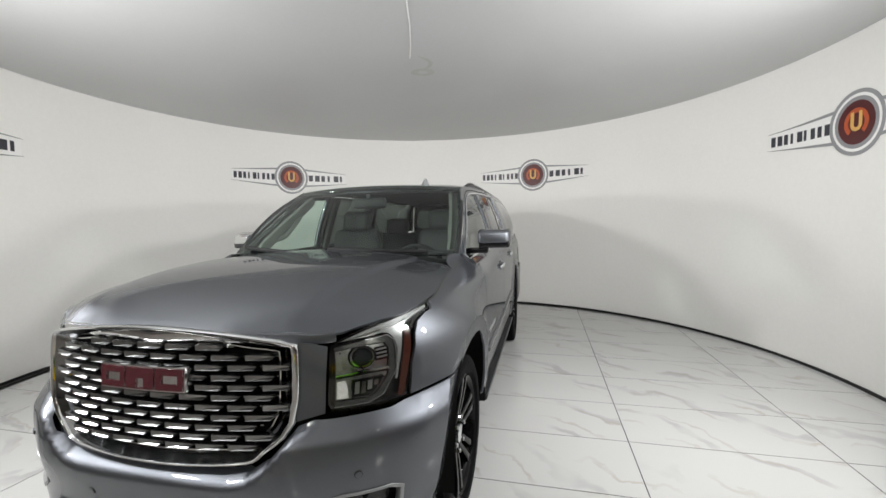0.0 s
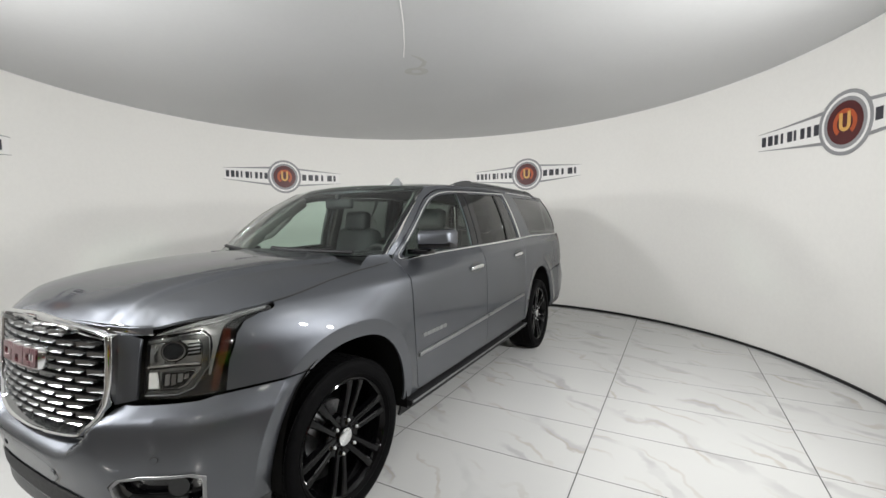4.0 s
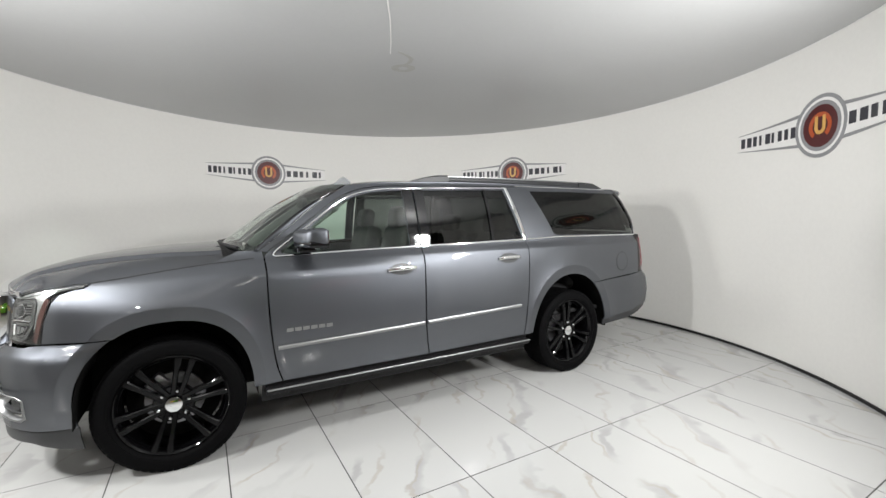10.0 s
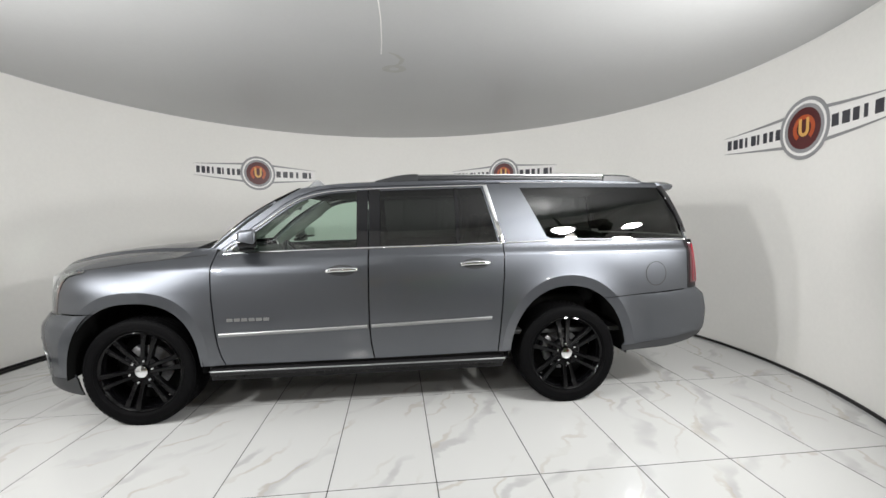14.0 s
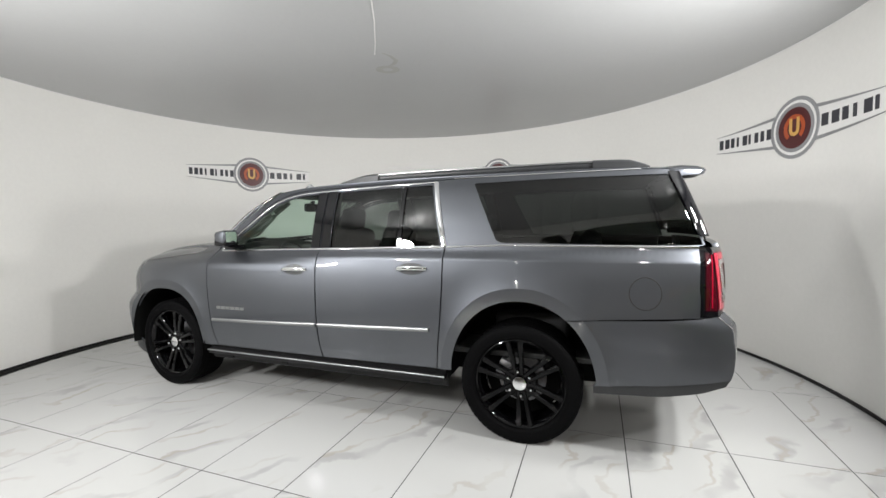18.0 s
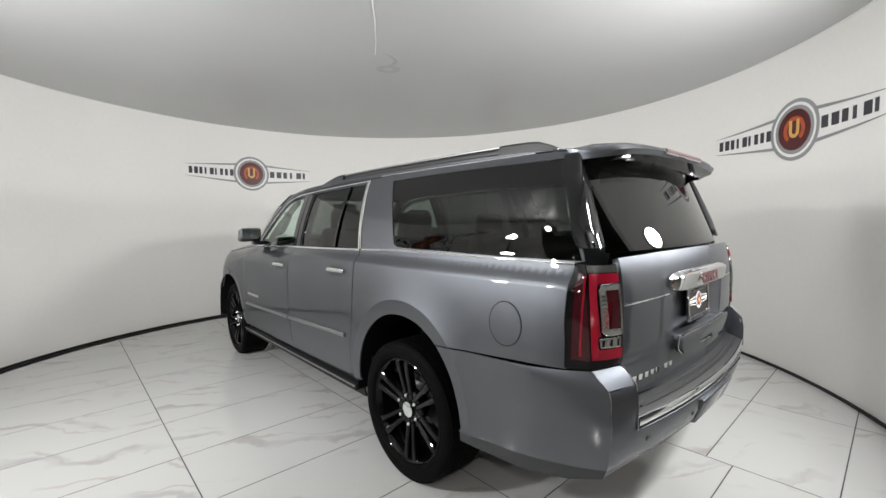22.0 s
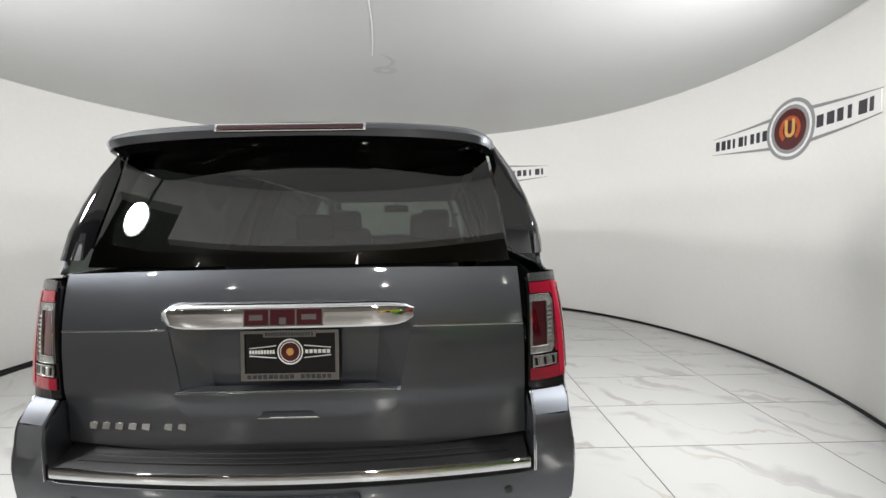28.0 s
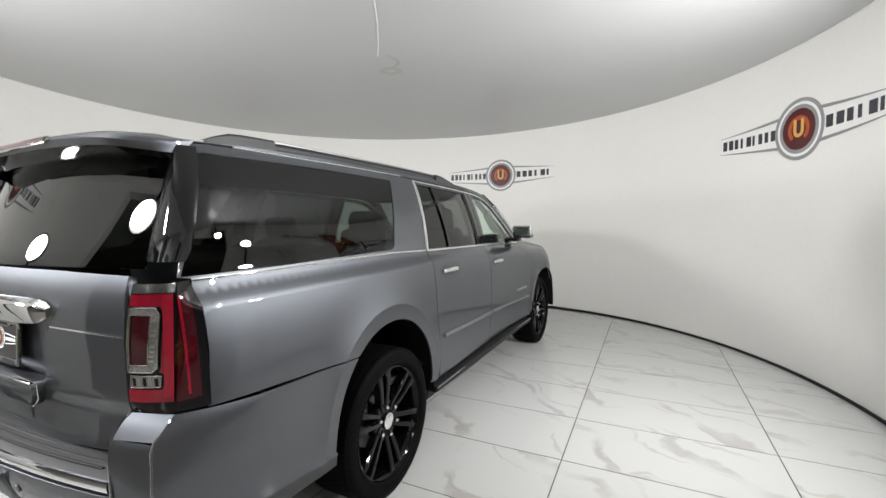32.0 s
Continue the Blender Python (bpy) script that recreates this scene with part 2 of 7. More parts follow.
PILLAR_PALE = material("pillar_trim", (0.11, 0.113, 0.105), rough=0.7, grain=0.06, grain_scale=25)
# light lining with the cabin's dimness put into its colour
LINER_DIM = material("dimmed_headliner", (0.035, 0.035, 0.034), rough=0.85, grain=0.06, grain_scale=25)
WINDSCREEN = glass("windscreen", (0.82, 0.91, 0.86))
CLEAR = glass("side_glass", (0.76, 0.89, 0.81))
PRIVACY = glass("privacy_glass", (0.135, 0.151, 0.143), ior=1.56)
REAR_PANE = glass("rear_pane", (0.085, 0.098, 0.092), ior=1.75)
MIRROR = material("mirror", (0.9, 0.9, 0.9), rough=0.02, metal=1.0, grain=0.02)
WALL_PAINT = material("off_white_wall", (0.80, 0.79, 0.765), rough=0.55, grain=0.012, grain_scale=25, stain=0.015, stain_scale=0.8, bump=0.02, bump_scale=60)
CEILING_MAT = material("grey_ceiling_film", (0.47, 0.475, 0.48), rough=0.36, grain=0.012, grain_scale=30, stain=0.03, stain_scale=0.6)
FILM_MARK = material("scuffed_film", (0.44, 0.44, 0.42), rough=0.6, grain=0.05, grain_scale=20)
TILE = marble("marble_tile")
GROUT = material("dark_grout", (0.035, 0.034, 0.033), rough=0.8, grain=0.2, grain_scale=200)
SOOT = material("black_gap", (0.01, 0.01, 0.011), rough=0.7, grain=0.2, grain_scale=60)
SIGN_GREY = material("sign_grey", (0.27, 0.27, 0.28), rough=0.4, grain=0.05, grain_scale=80)
SIGN_DARK = material("sign_charcoal", (0.035, 0.035, 0.045), rough=0.4, grain=0.08, grain_scale=80)
SIGN_WHITE = material("sign_white", (0.82, 0.81, 0.80), rough=0.4, grain=0.02, grain_scale=60)
SIGN_RED = material("sign_maroon", (0.075, 0.008, 0.010), rough=0.35, grain=0.1, grain_scale=60)
SIGN_ORANGE = material("sign_orange", (0.42, 0.075, 0.018), rough=0.35, grain=0.1, grain_scale=60)
SIGN_GOLD = material("sign_gold", (0.62, 0.36, 0.10), rough=0.35, grain=0.08, grain_scale=60)
CAR_GREEN = material("lime_paint", (0.16, 0.46, 0.02), rough=0.25, coat=1.0, grain=0.04, grain_scale=30)
CAR_YELLOW = material("yellow_paint", (0.75, 0.48, 0.03), rough=0.25, coat=1.0, grain=0.04, grain_scale=30)
CAR_RED = material("red_paint", (0.5, 0.02, 0.02), rough=0.25, coat=1.0, grain=0.04, grain_scale=30)
SHOW_DARK = material("dark_hall", (0.20, 0.195, 0.185), rough=0.7, grain=0.1, grain_scale=3)
SHOW_FLOOR = material("hall_floor", (0.34, 0.32, 0.30), rough=0.25, grain=0.1, grain_scale=4)
LAMP_FACE = material("lamp_face", (1.0, 0.985, 0.95), rough=0.5, emit=9.0)
BULB = material("hall_bulb", (1.0, 0.97, 0.9), rough=0.5, emit=14.0)


# ---------------------------------------------------------------- mesh helpers
def finish(name, verts, faces, mat, parent=None, label="", normals=None, smooth=True):
    me = bpy.data.meshes.new(name)
    me.from_pydata([tuple(map(float, v)) for v in verts], [], [tuple(int(i) for i in f) for f in faces])
    me.materials.append(mat)
    if smooth:
        me.polygons.foreach_set("use_smooth", [True] * len(me.polygons))
    if normals is not None:
        me.normals_split_custom_set_from_vertices([tuple(map(float, n)) for n in normals])
    me.update()
    ob = new(name, me)
    if parent is not None:
        ob.parent = parent
    if label:
        ob["label"] = label
    return ob


def part(name, bm, mat, parent=None, label="", smooth=False):
    me = bpy.data.meshes.new(name)
    bm.to_mesh(me)
    bm.free()
    me.materials.append(mat)
    if smooth:
        me.polygons.foreach_set("use_smooth", [True] * len(me.polygons))
        me.set_sharp_from_angle(angle=radians(32))
    ob = new(name, me)
    if parent is not None:
        ob.parent = parent
    if label:
        ob["label"] = label
    return ob


def box(bm, lo, hi, bevel=0.0, m=None, segs=2):
    """A bevelled block from corner lo to corner hi."""
    r = bmesh.ops.create_cube(bm, size=1.0)
    vs = r["verts"]
    for v in vs:
        v.co = Vector([(lo[i] + hi[i]) / 2 + v.co[i] * (hi[i] - lo[i]) for i in range(3)])
    if bevel:
        es = list({e for v in vs for e in v.link_edges})
        out = bmesh.ops.bevel(bm, geom=es, offset=bevel, segments=segs, profile=0.5, affect="EDGES")
        vs = list({v for f in out["faces"] for v in f.verts} | {v for v in vs if v.is_valid})
    if m is not None:
        bmesh.ops.transform(bm, matrix=m, verts=vs)
    return vs


def lathe(bm, profile, segs=48, m=None, axis="y"):
    """Turn a list of (radius, along) round the y axis."""
    rings = []
    for r, h in profile:
        rings.append([bm.verts.new((r * math.cos(2 * math.pi * k / segs), h, r * math.sin(2 * math.pi * k / segs))) for k in range(segs)])
    for a, b in zip(rings, rings[1:]):
        for k in range(segs):
            bm.faces.new((a[k], a[(k + 1) % segs], b[(k + 1) % segs], b[k]))
    vs = [v for ring in rings for v in ring]
    if m is not None:
        bmesh.ops.transform(bm, matrix=m, verts=vs)
    return rings


def sweep(name, points, ups, profile, mat, parent, label="", closed=False, cap=True, scale=None):
    """A bar along points; profile is (sideways, up) round its section."""
    P = [Vector(p) for p in points]
    n = len(P)
    verts, faces = [], []
    k = len(profile)
    for i, p in enumerate(P):
        a = P[(i - 1) % n] if closed or i else p
        b = P[(i + 1) % n] if closed or i < n - 1 else p
        t = (b - a).normalized()
        up = Vector(ups[i])
        side = t.cross(up).normalized()
        up = side.cross(t).normalized()
        s = scale[i] if scale else 1.0
        for u, w in profile:
            verts.append(p + side * u * s + up * w * s)
    for i in range(n if closed else n - 1):
        j = (i + 1) % n
        for q in range(k):
            faces.append((i * k + q, i * k + (q + 1) % k, j * k + (q + 1) % k, j * k + q))
    if cap and not closed:
        faces.append(tuple(range(k))[::-1])
        faces.append(tuple((n - 1) * k + q for q in range(k)))
    ob = finish(name, verts, faces, mat, parent, label)
    ob.data.set_sharp_from_angle(angle=radians(40))
    return ob


def ring_profile(w, h, k=8):
    return [(w / 2 * math.copysign(abs(math.cos(a)) ** 0.6, math.cos(a)), h / 2 * math.copysign(abs(math.sin(a)) ** 0.6, math.sin(a)))
            for a in [2 * math.pi * i / k + math.pi / k for i in range(k)]]


def inside(poly, pts):
    """Which of pts (n x 2) lie in the polygon."""
    poly = np.asarray(poly, float)
    x, y = pts[:, 0], pts[:, 1]
    c = np.zeros(len(pts), bool)
    for (x1, y1), (x2, y2) in zip(poly, np.roll(poly, -1, 0)):
        hit = ((y1 > y) != (y2 > y)) & (x < (x2 - x1) * (y - y1) / (y2 - y1 + 1e-12) + x1)
        c ^= hit
    return c


def dense(poly, step, closed=True):
    out = []
    pts = list(poly) + ([poly[0]] if closed else [])
    for a, b in zip(pts, pts[1:]):
        a, b = np.array(a, float), np.array(b, float)
        k = max(1, int(np.ceil(np.linalg.norm(b - a) / step)))
        out += [tuple(a + (b - a) * i / k) for i in range(k)]
    if not closed:
        out.append(tuple(map(float, pts[-1])))
    return out


def smooth_line(pts, k=6, closed=False):
    """Catmull-Rom through pts."""
    P = [np.array(p, float) for p in pts]
    n = len(P)
    out = []
    for i in range(n if closed else n - 1):
        p1, p2 = P[i], P[(i + 1) % n]
        p0 = P[i - 1] if closed or i else 2 * p1 - p2
        p3 = P[(i + 2) % n] if closed or i < n - 2 else 2 * p2 - p1
        for j in range(k):
            t = j / k
            out.append(tuple(0.5 * (2 * p1 + (p2 - p0) * t + (2 * p0 - 5 * p1 + 4 * p2 - p3) * t * t + (3 * p1 - p0 - 3 * p2 + p3) * t ** 3)))
    if not closed:
        out.append(tuple(P[-1]))
    return out


def normals_of(fn, u, v, sign):
    e = 0.002
    du = fn(u + e, v) - fn(u - e, v)
    dv = fn(u, v + e) - fn(u, v - e)
    n = np.cross(du, dv) * sign
    return n / np.maximum(np.linalg.norm(n, axis=1, keepdims=True), 1e-9)


def patch(name, poly, fn, mat, parent, sign=1, step=0.05, holes=(), thick=0.014, offset=0.0, mirror=False, label="", edge=None, extra=()):
    """A panel: the outline poly, less its holes, laid on the surface fn(u, v), with its edges turned in by thick."""
    from mathutils.geometry import delaunay_2d_cdt
    loops = [dense(poly, edge or step)] + [dense(h, edge or step) for h in holes]
    b = np.array(loops[0])
    lo, hi = b.min(0), b.max(0)
    gx, gy = np.arange(lo[0] + step * 0.5, hi[0], step), np.arange(lo[1] + step * 0.5, hi[1], step)
    grid = np.array([(x, y) for x in gx for y in gy]) if len(gx) and len(gy) else np.zeros((0, 2))
    if len(grid):
        ok = inside(loops[0], grid)
        for h in loops[1:]:
            ok &= ~inside(h, grid)
        grid = grid[ok]
        allb = np.concatenate([np.array(l) for l in loops])
        if len(grid):
            d = np.min(np.linalg.norm(grid[:, None] - allb[None], axis=2), axis=1)
            grid = grid[d > step * 0.45]
        if len(extra):
            more = np.array(extra, float)
            ok = inside(loops[0], more)
            for h in loops[1:]:
                ok &= ~inside(h, more)
            more = more[ok]
            if len(more):
                more = more[np.min(np.linalg.norm(more[:, None] - allb[None], axis=2), axis=1) > 0.006]
            if len(more):
                d = np.min(np.linalg.norm(grid[:, None] - more[None], axis=2), axis=1)
                grid = np.concatenate([grid[d > 0.010], more])
    pts, edges, at = [], [], 0
    for l in loops:
        pts += l
        edges += [(at + i, at + (i + 1) % len(l)) for i in range(len(l))]
        at += len(l)
    pts += [tuple(p) for p in grid]
    v2, _, f2, _, _, _ = delaunay_2d_cdt([Vector(p) for p in pts], edges, [], 0, 1e-6)
    v2 = np.array([(p[0], p[1]) for p in v2])
    tri = np.array([f for f in f2 if len(f) == 3], int).reshape(-1, 3)
    cen = v2[tri].mean(1)
    keep = inside(loops[0], cen)
    for h in loops[1:]:
        keep &= ~inside(h, cen)
    tri = tri[keep]
    P, N = fn(v2[:, 0], v2[:, 1]), normals_of(fn, v2[:, 0], v2[:, 1], sign)
    P = P + N * offset
    a, bb, c = (P[tri[:, k]] for k in range(3))
    flip = (np.cross(bb - a, c - a) * N[tri[:, 0]]).sum(1) < 0
    tri[flip] = tri[flip][:, ::-1]
    verts, nors, faces = [*P], [*N], [tuple(t) for t in tri]
    if thick:
        for k, l in enumerate(loops):
            l = np.array(l)
            p, n = fn(l[:, 0], l[:, 1]), normals_of(fn, l[:, 0], l[:, 1], sign)
            p = p + n * offset
            t = np.roll(p, -1, 0) - np.roll(p, 1, 0)
            o = np.cross(t, n)
            o /= np.maximum(np.linalg.norm(o, axis=1, keepdims=True), 1e-9)
            area = np.sum(l[:, 0] * np.roll(l[:, 1], -1) - l[:, 1] * np.roll(l[:, 0], -1))
            o = o * np.sign(area) * sign * (1 if k == 0 else -1)
            base = len(verts)
            m = len(l)
            verts += [*p] + [*(p - n * thick)]
            nors += [*((o + n * 0.5) / 1.12)] + [*o]
            for i in range(m):
                j = (i + 1) % m
                f = (base + i, base + j, base + m + j, base + m + i)
                q = [np.array(verts[x]) for x in f]
                if np.dot(np.cross(q[1] - q[0], q[2] - q[0]), o[i]) < 0:
                    f = f[::-1]
                faces.append(f)
    verts, nors = np.array(verts), np.array(nors)
    if mirror:
        verts, nors = verts * [1, -1, 1], nors * [1, -1, 1]
        faces = [f[::-1] for f in faces]
    return finish(name, verts, faces, mat, parent, label, nors)


class Curve:
    """A smooth curve through (x, y) knots."""

    def __init__(self, *knots):
        k = sorted(knots)
        self.x, self.y = np.array([a for a, _ in k], float), np.array([b for _, b in k], float)
        d = np.diff(self.y) / np.diff(self.x)
        s = np.concatenate([[d[0]], (d[1:] + d[:-1]) / 2, [d[-1]]])
        for i in range(1, len(s) - 1):
            if d[i - 1] * d[i] <= 0:
                s[i] = 0
        self.s = s

    def __call__(self, t):
        t = np.asarray(t, float)
        i = np.clip(np.searchsorted(self.x, t) - 1, 0, len(self.x) - 2)
        h = self.x[i + 1] - self.x[i]
        u = (t - self.x[i]) / h
        inner = ((2 * u ** 3 - 3 * u ** 2 + 1) * self.y[i] + (u ** 3 - 2 * u ** 2 + u) * h * self.s[i]
                 + (3 * u ** 2 - 2 * u ** 3) * self.y[i + 1] + (u ** 3 - u ** 2) * h * self.s[i + 1])
        out = np.where(t < self.x[0], self.y[0] + (t - self.x[0]) * self.s[0], np.where(t > self.x[-1], self.y[-1] + (t - self.x[-1]) * self.s[-1], inner))
        return out


def ease(a, b, x):
    t = np.clip((np.asarray(x, float) - a) / (b - a), 0, 1)
    return t * t * (3 - 2 * t)


# ---------------------------------------------------------------- the booth
def arc_wall(name, a0, a1, z0, z1, r0, r1, mat, parent=None, segs=2.0):
    """A piece of curved wall between two angles, with its thickness."""
    n = max(2, int(abs(a1 - a0) / segs))
    verts, faces = [], []
    for i in range(n + 1):
        a = radians(a0 + (a1 - a0) * i / n)
        c, s = math.cos(a), math.sin(a)
        for r in (r0, r1):
            for z in (z0, z1):
                verts.append((WALL_C[0] + r * c, WALL_C[1] + r * s, z))
    for i in range(n):
        k, j = i * 4, i * 4 + 4
        faces += [(k, k + 1, j + 1, j), (k + 2, j + 2, j + 3, k + 3), (k + 1, k + 3, j + 3, j + 1), (k, j, j + 2, k + 2)]
    faces += [(0, 2, 3, 1), (n * 4, n * 4 + 1, n * 4 + 3, n * 4 + 2)]
    ob = finish(name, verts, faces, mat, parent)
    ob.data.set_sharp_from_angle(angle=radians(40))
    return ob


OPEN0, OPEN1, OPEN_Z = -129.0, -36.0, 2.45      # the mouth of the booth
R0, R1 = WALL_R, WALL_R + 0.12
wall = tagged(arc_wall("wall_round", OPEN1, 360 + OPEN0, 0.0, WALL_H, R0, R1, WALL_PAINT), "smooth off-white curved booth wall, softly lit", "wall", kind="structure")
lintel = tagged(arc_wall("wall_lintel", OPEN0 + 13, OPEN1 - 11, OPEN_Z, WALL_H, R0, R1, WALL_PAINT), "off-white curved wall above the booth's mouth", "wall", kind="structure")
for a0, a1 in ((OPEN0, OPEN0 + 13), (OPEN1 - 11, OPEN1)):
    tagged(arc_wall("wall_notch", a0, a1, 2.80, WALL_H, R0, R1, WALL_PAINT), "off-white wall above a dark square lamp opening", "wall", kind="structure")
tagged(arc_wall("baseboard", OPEN1, 360 + OPEN0, 0.002, 0.030, R0 - 0.012, R0 - 0.001, SOOT), "thin black rubber trim at the foot of the wall", "trim", kind="structure")
tagged(arc_wall("trim", OPEN1, 360 + OPEN0, WALL_H - 0.012, WALL_H - 0.001, R0 - 0.010, R0 - 0.001, SIGN_WHITE), "thin edge strip between wall and ceiling", "trim", kind="structure")

bm = bmesh.new()
rings = []
for r, z in ((0.0, WALL_H), (1.0, WALL_H), (2.2, WALL_H), (3.2, WALL_H), (WALL_R + 0.14, WALL_H), (WALL_R + 0.14, WALL_H + 0.1)):
    if r == 0:
        rings.append([bm.verts.new((*WALL_C, z))])
    else:
        rings.append([bm.verts.new((WALL_C[0] + r * math.cos(2 * math.pi * k / 120), WALL_C[1] + r * math.sin(2 * math.pi * k / 120), z)) for k in range(120)])
for k in range(120):
    bm.faces.new((rings[0][0], rings[1][(k + 1) % 120], rings[1][k]))
for a, b in zip(rings[1:], rings[2:]):
    for k in range(120):
        bm.faces.new((a[k], a[(k + 1) % 120], b[(k + 1) % 120], b[k]))
bm.faces.new(rings[-1])
ceiling = tagged(part("ceiling", bm, CEILING_MAT), "taut grey ceiling film of the round booth", "ceiling", kind="structure")

# a pale seam and a scuffed ring in the ceiling film
seam = sweep("ceiling_seam", [(0.118, -0.98, WALL_H - 0.002), (0.085, -0.62, WALL_H - 0.002), (0.03, -0.22, WALL_H - 0.002), (-0.02, 0.06, WALL_H - 0.002)], [(0, 0, -1)] * 4, ring_profile(0.012, 0.004), SIGN_WHITE, None)
tagged(seam, "thin pale seam in the grey ceiling film", "seam", kind="structure")

bm = bmesh.new()
for k in range(40):
    a0, a1 = 2 * math.pi * k / 40, 2 * math.pi * (k + 1) / 40
    q = [bm.verts.new((0.055 + r * 1.15 * math.cos(a), 0.45 + r * math.sin(a), WALL_H - 0.002)) for r, a in ((0.045, a0), (0.11, a0), (0.11, a1), (0.045, a1))]
    bm.faces.new(q[::-1])
bmesh.ops.remove_doubles(bm, verts=bm.verts, dist=0.001)
tagged(part("ceiling_mark", bm, FILM_MARK), "faint dull ring pressed into the ceiling film", "mark", kind="structure")
smear = sweep("ceiling_smear", [(0.06, 0.02, WALL_H - 0.001), (0.13, 0.10, WALL_H - 0.001), (0.17, 0.20, WALL_H - 0.001), (0.14, 0.30, WALL_H - 0.001), (0.06, 0.38, WALL_H - 0.001)], [(0, 0, -1)] * 5,
              ring_profile(0.05, 0.003), FILM_MARK, None, scale=[0.3, 0.8, 1.0, 0.9, 0.4])
tagged(smear, "faint curved scuff in the ceiling film", "mark", kind="structure")

# the turntable, tiled all over
floor = tagged(new("floor"), "round turntable floor of polished white marble tiles with dark joints", "floor", kind="structure")
bm = bmesh.new()
lathe(bm, [(0.0, -0.0012), (3.955, -0.0012), (3.955, -0.08)], 120, Matrix.Rotation(radians(90), 4, "X"))
base = part("floor_bed", bm, GROUT, floor)
for p in base.data.vertices:
    p.co.z = -abs(p.co.z)


def clip_to_disc(x0, y0, x1, y1, r):
    """The part of a rectangle that lies in a disc round the origin."""
    pts = dense([(x0, y0), (x1, y0), (x1, y1), (x0, y1)], 0.05)
    if all(math.hypot(*p) <= r for p in pts):
        return [(x0, y0), (x1, y0), (x1, y1), (x0, y1)]
    ins = [p for p in pts if math.hypot(*p) <= r]
    if len(ins) < 3:
        return None
    out = []
    for (ax, ay), (bx, by) in zip(pts, pts[1:] + pts[:1]):
        ia, ib = math.hypot(ax, ay) <= r, math.hypot(bx, by) <= r
        if ia:
            out.append((ax, ay))
        if ia != ib:
            lo, hi = 0.0, 1.0
            for _ in range(24):
                t = (lo + hi) / 2
                if (math.hypot(ax + (bx - ax) * t, ay + (by - ay) * t) <= r) == ia:
                    lo = t
                else:
                    hi = t
            out.append((ax + (bx - ax) * lo, ay + (by - ay) * lo, "rim"))
    res = []
    for i, p in enumerate(out):
        res.append(p[:2])
        q = out[(i + 1) % len(out)]
        if len(p) == 3 and len(q) == 3:
            a0, a1 = math.atan2(p[1], p[0]), math.atan2(q[1], q[0])
            d = (a1 - a0 + math.pi) % (2 * math.pi) - math.pi
            k = max(1, int(abs(d) / radians(2)))
            res += [(r * math.cos(a0 + d * j / k), r * math.sin(a0 + d * j / k)) for j in range(1, k)]
    return res


TILE_X, JOINT = 0.6175, 0.0065
ROWS = [-4.22, -2.98, -1.745, -0.57, 0.652, 1.880, 3.125, 4.36]      # the joints along the car
for r0, r1 in zip(ROWS, ROWS[1:]):
    y0, TILE_Y = r0 - PIVOT[1], r1 - r0
    shift = (-1.704 if r0 > -0.7 else -1.560) - PIVOT[0]
    for col in range(-7, 12):
        x0 = shift + col * TILE_X
        shape = clip_to_disc(x0 + JOINT / 2, y0 + JOINT / 2, x0 + TILE_X - JOINT / 2, y0 + TILE_Y - JOINT / 2, 3.95)
        if not shape:
            continue
        cx, cy = x0 + TILE_X / 2, y0 + TILE_Y / 2
        n = len(shape)
        verts = [(x - cx, y - cy, 0.0) for x, y in shape] + [(x - cx, y - cy, -0.02) for x, y in shape]
        faces = [tuple(range(n))] + [(i, n + i, n + (i + 1) % n, (i + 1) % n) for i in range(n)]
        t = finish("tile", verts, faces, TILE, floor, smooth=False)
        t.location = (cx, cy, 0)

# the dark slot between turntable and wall, and the hall round the booth
bm = bmesh.new()
box(bm, (-14, -20, -0.20), (14, 9, -0.09))
tagged(part("ground", bm, SHOW_FLOOR), "brown polished floor of the dark hall", "floor", kind="structure")
tagged(arc_wall("floor_slot", 0, 359.9, -0.085, -0.012, 3.93, R0, SOOT), "black slot round the turntable", "slot", kind="structure")


